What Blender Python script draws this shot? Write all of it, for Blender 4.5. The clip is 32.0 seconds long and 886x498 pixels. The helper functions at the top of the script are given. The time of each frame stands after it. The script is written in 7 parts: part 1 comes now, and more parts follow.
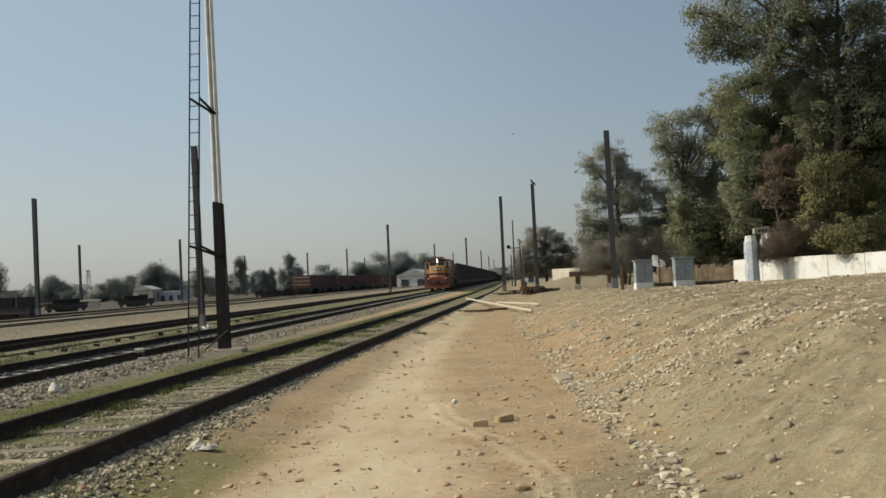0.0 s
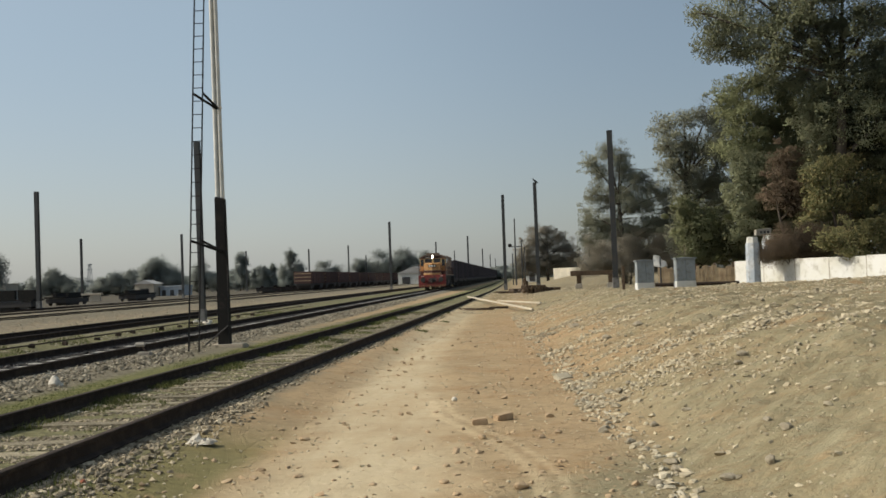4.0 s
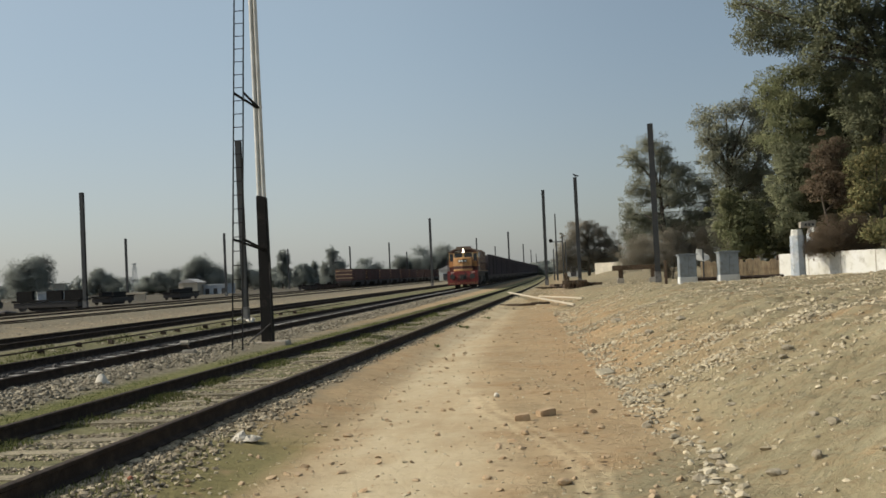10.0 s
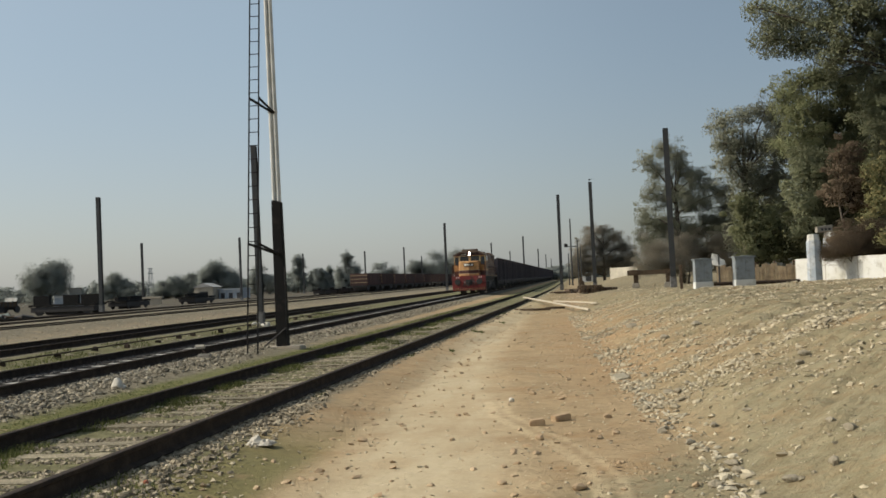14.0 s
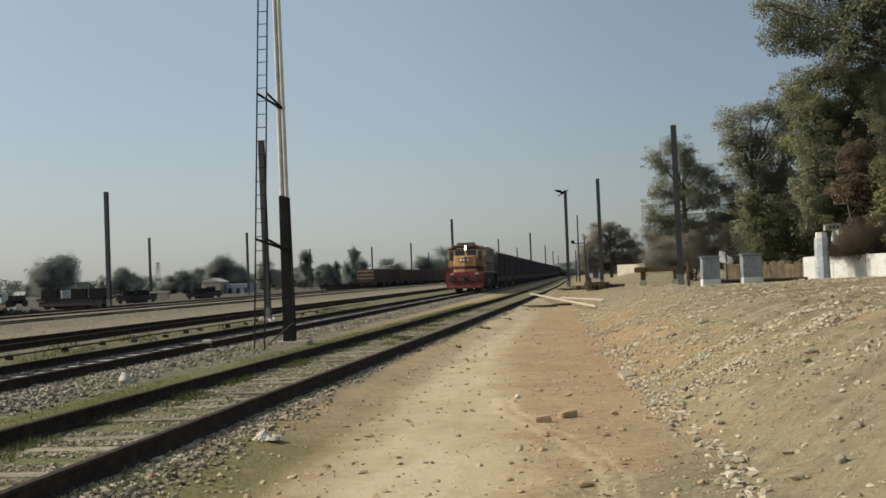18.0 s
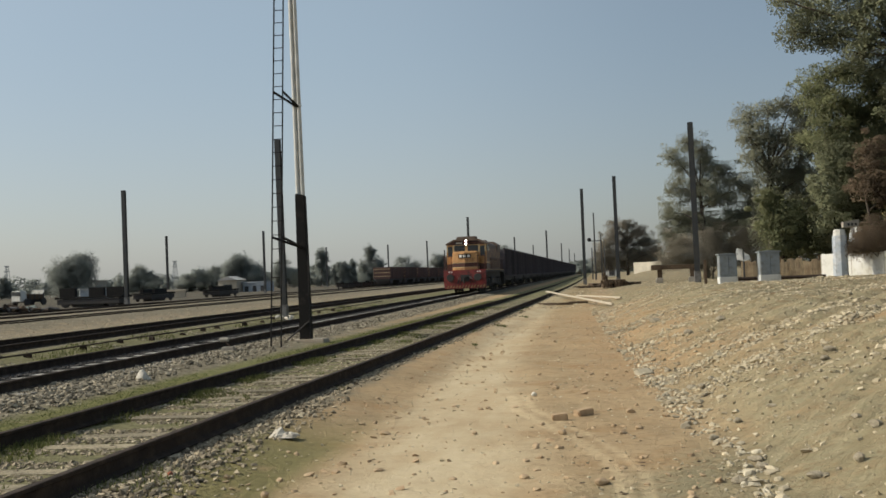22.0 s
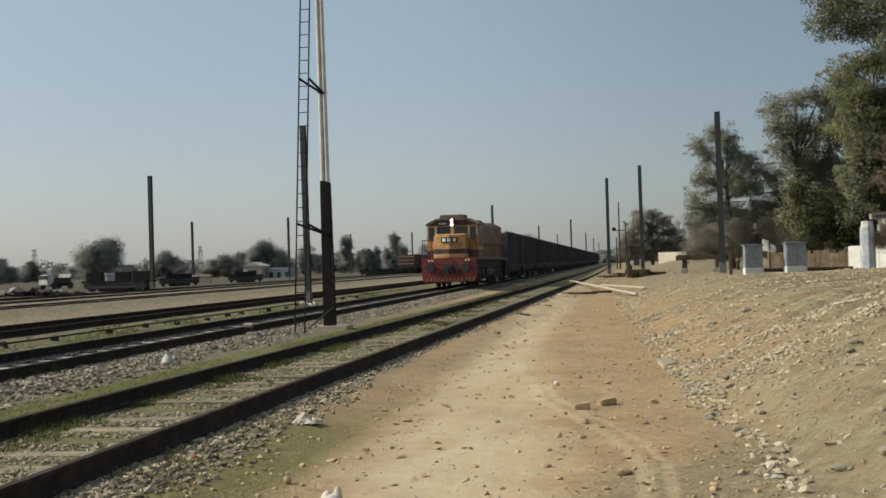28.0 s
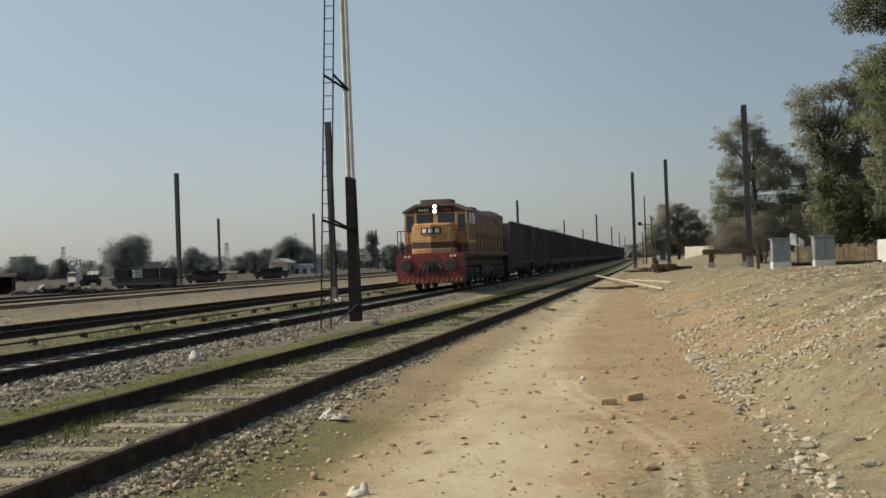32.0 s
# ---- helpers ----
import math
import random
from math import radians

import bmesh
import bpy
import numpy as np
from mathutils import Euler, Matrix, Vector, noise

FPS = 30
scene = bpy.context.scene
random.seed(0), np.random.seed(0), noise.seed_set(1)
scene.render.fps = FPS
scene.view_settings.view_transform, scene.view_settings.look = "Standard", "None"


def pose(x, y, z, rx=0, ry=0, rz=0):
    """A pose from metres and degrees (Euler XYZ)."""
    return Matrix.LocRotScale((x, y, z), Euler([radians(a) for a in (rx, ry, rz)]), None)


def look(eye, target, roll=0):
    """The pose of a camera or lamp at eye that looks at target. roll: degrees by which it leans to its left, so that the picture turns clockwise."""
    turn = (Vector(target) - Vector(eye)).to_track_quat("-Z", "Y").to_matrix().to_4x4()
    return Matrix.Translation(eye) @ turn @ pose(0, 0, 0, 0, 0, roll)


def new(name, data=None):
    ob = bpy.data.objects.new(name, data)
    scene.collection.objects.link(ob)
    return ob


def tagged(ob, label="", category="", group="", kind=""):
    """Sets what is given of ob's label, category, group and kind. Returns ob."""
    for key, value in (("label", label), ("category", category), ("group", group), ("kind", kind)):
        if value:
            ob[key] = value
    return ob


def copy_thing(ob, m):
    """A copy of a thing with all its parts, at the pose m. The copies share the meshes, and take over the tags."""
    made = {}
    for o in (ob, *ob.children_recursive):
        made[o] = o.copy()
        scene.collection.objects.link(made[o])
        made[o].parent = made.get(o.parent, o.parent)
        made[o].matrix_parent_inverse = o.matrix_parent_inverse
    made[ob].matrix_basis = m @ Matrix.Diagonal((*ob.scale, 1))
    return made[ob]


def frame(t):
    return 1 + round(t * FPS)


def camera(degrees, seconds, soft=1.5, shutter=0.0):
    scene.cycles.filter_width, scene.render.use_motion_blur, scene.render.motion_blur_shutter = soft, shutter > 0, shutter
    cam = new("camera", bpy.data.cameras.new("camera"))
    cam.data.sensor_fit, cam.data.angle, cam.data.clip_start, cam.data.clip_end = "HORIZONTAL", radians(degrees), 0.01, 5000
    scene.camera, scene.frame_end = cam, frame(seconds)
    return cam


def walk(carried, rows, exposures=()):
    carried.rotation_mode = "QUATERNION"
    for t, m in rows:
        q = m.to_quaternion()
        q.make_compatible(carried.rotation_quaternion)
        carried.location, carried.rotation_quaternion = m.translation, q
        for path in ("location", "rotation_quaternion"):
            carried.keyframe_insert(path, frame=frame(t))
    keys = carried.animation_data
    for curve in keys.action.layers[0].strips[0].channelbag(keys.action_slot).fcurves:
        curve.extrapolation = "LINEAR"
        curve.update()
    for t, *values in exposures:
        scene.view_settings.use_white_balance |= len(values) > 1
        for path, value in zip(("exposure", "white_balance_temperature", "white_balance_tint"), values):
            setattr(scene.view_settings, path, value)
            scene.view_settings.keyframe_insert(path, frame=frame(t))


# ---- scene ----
cam = camera(45.0, 32.0, soft=1.6)
PATH = [
    (0.0, pose(0, 0, 1.55, 91.647, 2.672, 3.892)),
    (0.5, pose(0, 0, 1.55, 91.722, 2.420, 3.514)),
    (1.0, pose(0, 0, 1.55, 91.592, 2.441, 3.462)),
    (1.5, pose(0, 0, 1.55, 91.096, 2.929, 3.783)),
    (2.0, pose(0, 0, 1.55, 91.288, 2.810, 3.773)),
    (2.5, pose(0, 0, 1.55, 91.580, 2.240, 3.848)),
    (4.5, pose(0, 0, 1.55, 91.473, 1.888, 4.078)),
    (5.0, pose(0, 0, 1.55, 91.320, 2.033, 4.692)),
    (5.5, pose(0, 0, 1.55, 91.436, 2.294, 5.076)),
    (6.0, pose(0, 0, 1.55, 91.618, 2.094, 4.923)),
    (6.5, pose(0, 0, 1.55, 91.663, 2.035, 4.923)),
    (7.0, pose(0, 0, 1.55, 91.443, 1.878, 5.173)),
    (7.5, pose(0, 0, 1.55, 91.205, 2.084, 5.571)),
    (8.0, pose(0, 0, 1.55, 91.519, 2.225, 5.545)),
    (8.5, pose(0, 0, 1.55, 91.603, 2.115, 5.635)),
    (9.0, pose(0, 0, 1.55, 91.332, 2.303, 5.900)),
    (9.5, pose(0, 0, 1.55, 91.161, 2.497, 6.319)),
    (10.0, pose(0, 0, 1.55, 91.415, 2.551, 6.146)),
    (10.5, pose(0, 0, 1.55, 91.614, 2.462, 6.119)),
    (11.0, pose(0, 0, 1.55, 91.431, 2.166, 6.329)),
    (11.5, pose(0, 0, 1.55, 91.299, 2.282, 6.715)),
    (12.0, pose(0, 0, 1.55, 91.471, 2.180, 6.624)),
    (12.5, pose(0, 0, 1.55, 91.637, 2.440, 6.481)),
    (13.0, pose(0, 0, 1.55, 91.587, 2.413, 6.754)),
    (13.5, pose(0, 0, 1.55, 91.576, 2.621, 6.952)),
    (14.0, pose(0, 0, 1.55, 91.700, 2.501, 6.938)),
    (14.5, pose(0, 0, 1.55, 91.941, 2.220, 6.772)),
    (16.5, pose(0, 0, 1.55, 92.015, 1.961, 6.915)),
    (17.0, pose(0, 0, 1.55, 91.958, 1.885, 6.964)),
    (17.5, pose(0, 0, 1.55, 91.704, 2.223, 7.263)),
    (18.0, pose(0, 0, 1.55, 91.505, 2.208, 7.309)),
    (18.5, pose(0, 0, 1.55, 91.619, 2.090, 7.094)),
    (19.0, pose(0, 0, 1.55, 91.703, 2.192, 7.106)),
    (19.5, pose(0, 0, 1.55, 91.505, 2.386, 7.388)),
    (20.0, pose(0, 0, 1.55, 91.370, 2.419, 7.530)),
    (20.5, pose(0, 0, 1.55, 91.555, 2.451, 7.474)),
    (21.0, pose(0, 0, 1.55, 91.548, 2.430, 7.537)),
    (21.5, pose(0, 0, 1.55, 91.462, 2.490, 7.981)),
    (22.0, pose(0, 0, 1.55, 91.425, 2.283, 8.169)),
    (22.5, pose(0, 0, 1.55, 91.602, 2.120, 8.191)),
    (23.0, pose(0, 0, 1.55, 91.691, 1.946, 8.277)),
    (23.5, pose(0, 0, 1.55, 91.561, 1.989, 8.657)),
    (24.0, pose(0, 0, 1.55, 91.440, 2.118, 8.936)),
    (24.5, pose(0, 0, 1.55, 91.494, 2.116, 8.682)),
    (25.0, pose(0, 0, 1.55, 91.411, 2.117, 8.643)),
    (25.5, pose(0, 0, 1.55, 91.199, 2.080, 8.911)),
    (27.5, pose(0, 0, 1.55, 90.970, 1.686, 9.179)),
    (28.0, pose(0, 0, 1.55, 90.824, 1.699, 9.445)),
    (28.5, pose(0, 0, 1.55, 90.980, 1.502, 9.416)),
    (29.0, pose(0, 0, 1.55, 90.846, 1.399, 9.657)),
    (29.5, pose(0, 0, 1.55, 90.592, 1.570, 10.116)),
    (30.0, pose(0, 0, 1.55, 90.662, 1.677, 9.929)),
    (30.5, pose(0, 0, 1.55, 90.798, 1.595, 9.951)),
    (31.0, pose(0, 0, 1.55, 90.844, 1.718, 10.136)),
    (31.5, pose(0, 0, 1.55, 90.684, 1.920, 10.564)),
    (32.0, pose(0, 0, 1.55, 90.627, 1.958, 10.802)),
]
walk(cam, PATH, [(0.0, 0.09), (13.0, 0.07), (24.0, 0.05), (32.0, 0.03)])

# ---------------- light ----------------
SUN_EL, SUN_AZ = radians(37.0), math.atan2(-0.13, -0.99)
world = bpy.data.worlds.new("world")
scene.world = world
world.use_nodes = True
wn = world.node_tree.nodes
sky = wn.new("ShaderNodeTexSky")
sky.sky_type = "NISHITA"
sky.sun_disc = False
sky.sun_elevation = SUN_EL
sky.sun_rotation = math.pi / 2 - SUN_AZ
sky.air_density, sky.dust_density, sky.ozone_density = 1.0, 1.5, 2.0
world.node_tree.links.new(sky.outputs[0], wn["Background"].inputs[0])
wn["Background"].inputs[1].default_value = 0.05
# winter haze over the whole sky, brighter on the sun's side
haze = wn.new("ShaderNodeBackground")
direction = wn.new("ShaderNodeTexCoord")
split = wn.new("ShaderNodeSeparateXYZ")
world.node_tree.links.new(direction.outputs["Generated"], split.inputs[0])
side = wn.new("ShaderNodeMapRange")
side.inputs["From Min"].default_value, side.inputs["From Max"].default_value = -1.0, 1.0
world.node_tree.links.new(split.outputs["X"], side.inputs[0])
veil = wn.new("ShaderNodeValToRGB")
for at, k in ((0.0, 1.30), (0.25, 1.10), (0.42, 0.99), (0.53, 0.66), (0.66, 0.50), (1.0, 0.50)):
    e = veil.color_ramp.elements[0] if at == 0 else veil.color_ramp.elements[-1] if at == 1 else veil.color_ramp.elements.new(at)
    e.color = (k, k, k, 1)
veil.color_ramp.interpolation = "B_SPLINE"
world.node_tree.links.new(side.outputs[0], veil.inputs[0])
# dustier and warmer towards the horizon
height = wn.new("ShaderNodeMapRange")
height.interpolation_type = "SMOOTHSTEP"
height.inputs["From Min"].default_value, height.inputs["From Max"].default_value = 0.0, 0.24
world.node_tree.links.new(split.outputs["Z"], height.inputs[0])
tint = wn.new("ShaderNodeMix")
tint.data_type = "RGBA"
world.node_tree.links.new(height.outputs[0], tint.inputs[0])
tint.inputs[6].default_value, tint.inputs[7].default_value = (0.262, 0.274, 0.276, 1), (0.226, 0.272, 0.292, 1)
strong = wn.new("ShaderNodeMix")
strong.data_type, strong.blend_type = "RGBA", "MULTIPLY"
strong.inputs[0].default_value = 1.0
world.node_tree.links.new(tint.outputs[2], strong.inputs[6])
world.node_tree.links.new(veil.outputs[0], strong.inputs[7])
world.node_tree.links.new(strong.outputs[2], haze.inputs[0])
haze.inputs[1].default_value = 1.0
# dust scatters the sun's light into a broad glow round it
to_sun = Vector((math.cos(SUN_AZ) * math.cos(SUN_EL), math.sin(SUN_AZ) * math.cos(SUN_EL), math.sin(SUN_EL)))
facing = wn.new("ShaderNodeVectorMath")
facing.operation = "DOT_PRODUCT"
world.node_tree.links.new(direction.outputs["Generated"], facing.inputs[0])
facing.inputs[1].default_value = to_sun
ahead = wn.new("ShaderNodeMath")
ahead.operation = "MAXIMUM"
world.node_tree.links.new(facing.outputs["Value"], ahead.inputs[0])
ahead.inputs[1].default_value = 0.0
lobe = wn.new("ShaderNodeMath")
lobe.operation = "POWER"
world.node_tree.links.new(ahead.outputs[0], lobe.inputs[0])
lobe.inputs[1].default_value = 4.0
aureole = wn.new("ShaderNodeBackground")
aureole.inputs[0].default_value = (0.55, 0.52, 0.465, 1)
world.node_tree.links.new(lobe.outputs[0], aureole.inputs[1])
veiled = wn.new("ShaderNodeAddShader")
world.node_tree.links.new(haze.outputs[0], veiled.inputs[0])
world.node_tree.links.new(aureole.outputs[0], veiled.inputs[1])
both = wn.new("ShaderNodeAddShader")
world.node_tree.links.new(wn["Background"].outputs[0], both.inputs[0])
world.node_tree.links.new(veiled.outputs[0], both.inputs[1])
world.node_tree.links.new(both.outputs[0], wn["World Output"].inputs[0])
sun_data = bpy.data.lights.new("sun", "SUN")
sun_data.energy, sun_data.angle, sun_data.color = 3.95, radians(1.5), (1.0, 0.92, 0.78)
sun = new("sun", sun_data)
sun.matrix_world = look(to_sun * 100, (0, 0, 0))


# ---------------- materials ----------------
def material(name, base, rough=0.8, metal=0.0, spots=(), bump=0.0, grain=20.0, rnd=0.0):
    """base colour; spots: (colour, noise scale, threshold, width) laid over one another; rnd: change from object to object."""
    m = bpy.data.materials.new(name)
    m.use_nodes = True
    nt = m.node_tree
    b = nt.nodes["Principled BSDF"]
    b.inputs["Roughness"].default_value = rough
    b.inputs["Metallic"].default_value = metal
    if rough > 0.78:
        b.inputs["Specular IOR Level"].default_value = 0.2
    co = nt.nodes.new("ShaderNodeNewGeometry") if rnd < 0 else nt.nodes.new("ShaderNodeTexCoord")
    src = co.outputs["Position"] if rnd < 0 else co.outputs["Object"]
    col = nt.nodes.new("ShaderNodeRGB")
    col.outputs[0].default_value = (*base, 1)
    out = col.outputs[0]
    for i, (c, sc, th, wd) in enumerate(spots):
        n = nt.nodes.new("ShaderNodeTexNoise")
        n.inputs["Scale"].default_value = sc
        n.inputs["Detail"].default_value = 5
        n.inputs["Roughness"].default_value = 0.62
        nt.links.new(src, n.inputs["Vector"])
        r = nt.nodes.new("ShaderNodeMapRange")
        r.inputs["From Min"].default_value, r.inputs["From Max"].default_value = th - wd, th + wd
        nt.links.new(n.outputs[0], r.inputs[0])
        x = nt.nodes.new("ShaderNodeMix")
        x.data_type = "RGBA"
        nt.links.new(r.outputs[0], x.inputs[0])
        nt.links.new(out, x.inputs[6])
        x.inputs[7].default_value = (*c, 1)
        out = x.outputs[2]
    if abs(rnd) > 0.001:
        g = nt.nodes.new("ShaderNodeObjectInfo") if rnd > 0 else co
        pick = g.outputs["Random"] if rnd > 0 else g.outputs["Random Per Island"]
        h = nt.nodes.new("ShaderNodeHueSaturation")
        v = nt.nodes.new("ShaderNodeMapRange")
        v.inputs["To Min"].default_value, v.inputs["To Max"].default_value = 1 - abs(rnd), 1 + abs(rnd)
        nt.links.new(pick, v.inputs[0])
        nt.links.new(v.outputs[0], h.inputs["Value"])
        nt.links.new(out, h.inputs["Color"])
        out = h.outputs[0]
    nt.links.new(out, b.inputs["Base Color"])
    if bump:
        n = nt.nodes.new("ShaderNodeTexNoise")
        n.inputs["Scale"].default_value, n.inputs["Detail"].default_value = grain, 6
        nt.links.new(src, n.inputs["Vector"])
        k = nt.nodes.new("ShaderNodeBump")
        k.inputs["Strength"].default_value, k.inputs["Distance"].default_value = bump, 0.03
        nt.links.new(n.outputs[0], k.inputs["Height"])
        nt.links.new(k.outputs[0], b.inputs["Normal"])
    return m


def glow(name, colour, strength):
    m = bpy.data.materials.new(name)
    m.use_nodes = True
    b = m.node_tree.nodes["Principled BSDF"]
    b.inputs["Base Color"].default_value = (0.8, 0.8, 0.8, 1)
    b.inputs["Emission Color"].default_value = (*colour, 1)
    b.inputs["Emission Strength"].default_value = strength
    return m


def leaf_material(name, dark, light, warm, soft=0.0, thin=0.5):
    """Leaves that let some light through, each one a little different."""
    m = bpy.data.materials.new(name)
    m.use_nodes = True
    nt = m.node_tree
    b = nt.nodes["Principled BSDF"]
    b.inputs["Roughness"].default_value = 0.7
    b.inputs["Specular IOR Level"].default_value = 0.15
    g = nt.nodes.new("ShaderNodeNewGeometry")
    r = nt.nodes.new("ShaderNodeValToRGB")
    r.color_ramp.elements[0].color, r.color_ramp.elements[1].color = (*dark, 1), (*warm, 1)
    e = r.color_ramp.elements.new(0.6)
    e.color = (*light, 1)
    nt.links.new(g.outputs["Random Per Island"], r.inputs[0])
    n = nt.nodes.new("ShaderNodeTexNoise")
    n.inputs["Scale"].default_value = 0.35
    nt.links.new(g.outputs["Position"], n.inputs["Vector"])
    h = nt.nodes.new("ShaderNodeHueSaturation")
    v = nt.nodes.new("ShaderNodeMapRange")
    v.inputs["From Min"].default_value, v.inputs["From Max"].default_value = 0.3, 0.7
    v.inputs["To Min"].default_value, v.inputs["To Max"].default_value = 0.75, 1.25
    nt.links.new(n.outputs[0], v.inputs[0])
    nt.links.new(v.outputs[0], h.inputs["Value"])
    nt.links.new(r.outputs[0], h.inputs["Color"])
    nt.links.new(h.outputs[0], b.inputs["Base Color"])
    t = nt.nodes.new("ShaderNodeBsdfTranslucent")
    if soft:
        # leaves of a crown lean towards the outside of their mass
        at = nt.nodes.new("ShaderNodeAttribute")
        at.attribute_name = "outward"
        mx = nt.nodes.new("ShaderNodeMix")
        mx.data_type = "VECTOR"
        mx.inputs[0].default_value = soft
        nt.links.new(g.outputs["Normal"], mx.inputs[4])
        nt.links.new(at.outputs["Vector"], mx.inputs[5])
        nm = nt.nodes.new("ShaderNodeVectorMath")
        nm.operation = "NORMALIZE"
        nt.links.new(mx.outputs[1], nm.inputs[0])
        nt.links.new(nm.outputs[0], b.inputs["Normal"])
        nt.links.new(nm.outputs[0], t.inputs["Normal"])
    nt.links.new(h.outputs[0], t.inputs[0])
    x = nt.nodes.new("ShaderNodeMixShader")
    x.inputs[0].default_value = thin
    nt.links.new(b.outputs[0], x.inputs[1])
    nt.links.new(t.outputs[0], x.inputs[2])
    nt.links.new(x.outputs[0], nt.nodes["Material Output"].inputs[0])
    return m


def ground_material():
    """Dusty earth; the attributes say where grass, track dirt and the trodden path lie."""
    m = bpy.data.materials.new("ground_earth")
    m.use_nodes = True
    nt = m.node_tree
    b = nt.nodes["Principled BSDF"]
    b.inputs["Roughness"].default_value = 0.95
    b.inputs["Specular IOR Level"].default_value = 0.15
    g = nt.nodes.new("ShaderNodeNewGeometry")

    def noise_at(scale, detail=6.0, rough=0.6, stretch=(1, 1, 1)):
        mp = nt.nodes.new("ShaderNodeMapping")
        mp.inputs["Scale"].default_value = stretch
        nt.links.new(g.outputs["Position"], mp.inputs[0])
        n = nt.nodes.new("ShaderNodeTexNoise")
        n.inputs["Scale"].default_value, n.inputs["Detail"].default_value = scale, detail
        n.inputs["Roughness"].default_value = rough
        nt.links.new(mp.outputs[0], n.inputs["Vector"])
        return n.outputs[0]

    def slanting(scale, across, along):
        """Noise drawn out along the slanting rows of the tipped bank."""
        mp = nt.nodes.new("ShaderNodeMapping")
        mp.vector_type = "TEXTURE"
        mp.inputs["Rotation"].default_value = (0, 0, radians(-38.5))
        mp.inputs["Scale"].default_value = (across, along, 1)
        nt.links.new(g.outputs["Position"], mp.inputs[0])
        n = nt.nodes.new("ShaderNodeTexNoise")
        n.inputs["Scale"].default_value, n.inputs["Detail"].default_value = scale, 6
        n.inputs["Roughness"].default_value = 0.65
        nt.links.new(mp.outputs[0], n.inputs["Vector"])
        return n.outputs[0]

    def ramp(value, lo, hi):
        r = nt.nodes.new("ShaderNodeMapRange")
        r.inputs["From Min"].default_value, r.inputs["From Max"].default_value = lo, hi
        nt.links.new(value, r.inputs[0])
        return r.outputs[0]

    def mixed(fac, a, c):
        x = nt.nodes.new("ShaderNodeMix")
        x.data_type = "RGBA"
        nt.links.new(fac, x.inputs[0])
        if isinstance(a, tuple):
            x.inputs[6].default_value = (*a, 1)
        else:
            nt.links.new(a, x.inputs[6])
        if isinstance(c, tuple):
            x.inputs[7].default_value = (*c, 1)
        else:
            nt.links.new(c, x.inputs[7])
        return x.outputs[2]

    def calc(op, a, c):
        k = nt.nodes.new("ShaderNodeMath")
        k.operation = op
        nt.links.new(a, k.inputs[0])
        if isinstance(c, float):
            k.inputs[1].default_value = c
        else:
            nt.links.new(c, k.inputs[1])
        return k.outputs[0]

    def attr(name):
        a = nt.nodes.new("ShaderNodeAttribute")
        a.attribute_name = name
        return a.outputs["Fac"]

    fine, mid, big = noise_at(9.0), noise_at(1.7), noise_at(0.28)
    streak = noise_at(1.2, 6.0, 0.65, (1.0, 0.35, 1.0))
    earth = mixed(ramp(mid, 0.3, 0.72), (0.30, 0.212, 0.116), (0.42, 0.318, 0.188))
    earth = mixed(ramp(big, 0.42, 0.62), earth, (0.42, 0.302, 0.170))
    earth = mixed(calc("MULTIPLY", attr("path"), ramp(streak, 0.25, 0.6)), earth, (0.50, 0.41, 0.265))
    earth = mixed(calc("MULTIPLY", attr("mound"), ramp(streak, -0.2, 0.35)), earth, (0.265, 0.23, 0.138))
    earth = mixed(calc("MULTIPLY", ramp(noise_at(0.9, 7.0, 0.7), 0.52, 0.66), attr("rough")), earth, (0.33, 0.21, 0.105))
    earth = mixed(calc("MULTIPLY", calc("MULTIPLY", attr("mound"), ramp(noise_at(2.6, 8.0, 0.72), 0.47, 0.62)), 0.4), earth, (0.37, 0.285, 0.165))
    earth = mixed(calc("MULTIPLY", calc("MULTIPLY", attr("mound"), ramp(noise_at(3.7, 8.0, 0.75, (1.0, 0.6, 1.0)), 0.5, 0.66)), 0.7), earth, (0.185, 0.16, 0.09))
    earth = mixed(calc("MULTIPLY", calc("MULTIPLY", attr("rough"), ramp(noise_at(1.1, 8.0, 0.75, (1.0, 0.5, 1.0)), 0.52, 0.68)), 0.6), earth, (0.245, 0.195, 0.115))
    earth = mixed(calc("MULTIPLY", attr("ochre"), ramp(noise_at(0.8, 7.0, 0.7), 0.34, 0.56)), earth, (0.375, 0.248, 0.13))
    slant = slanting(2.2, 0.45, 2.2)
    earth = mixed(calc("MULTIPLY", calc("MULTIPLY", attr("mound"), ramp(slant, 0.5, 0.68)), 0.75), earth, (0.19, 0.15, 0.085))
    earth = mixed(calc("MULTIPLY", calc("MULTIPLY", attr("mound"), ramp(slant, 0.46, 0.3)), 0.6), earth, (0.36, 0.315, 0.20))
    earth = mixed(attr("rut"), earth, (0.63, 0.50, 0.31))
    earth = mixed(calc("MULTIPLY", ramp(fine, 0.56, 0.72), attr("rough")), earth, (0.20, 0.145, 0.08))
    earth = mixed(calc("MULTIPLY", calc("MULTIPLY", ramp(noise_at(4.2, 7.0, 0.72), 0.5, 0.66), attr("rough")), 0.55), earth, (0.235, 0.165, 0.09))
    dirt = mixed(ramp(fine, 0.35, 0.65), (0.125, 0.108, 0.074), (0.25, 0.216, 0.15))
    earth = mixed(ramp(calc("ADD", attr("gravel"), mid), 0.78, 1.2), earth, dirt)
    green = mixed(ramp(fine, 0.35, 0.7), (0.095, 0.1, 0.034), (0.19, 0.182, 0.066))
    earth = mixed(attr("dark_earth"), earth, (0.03, 0.026, 0.022))
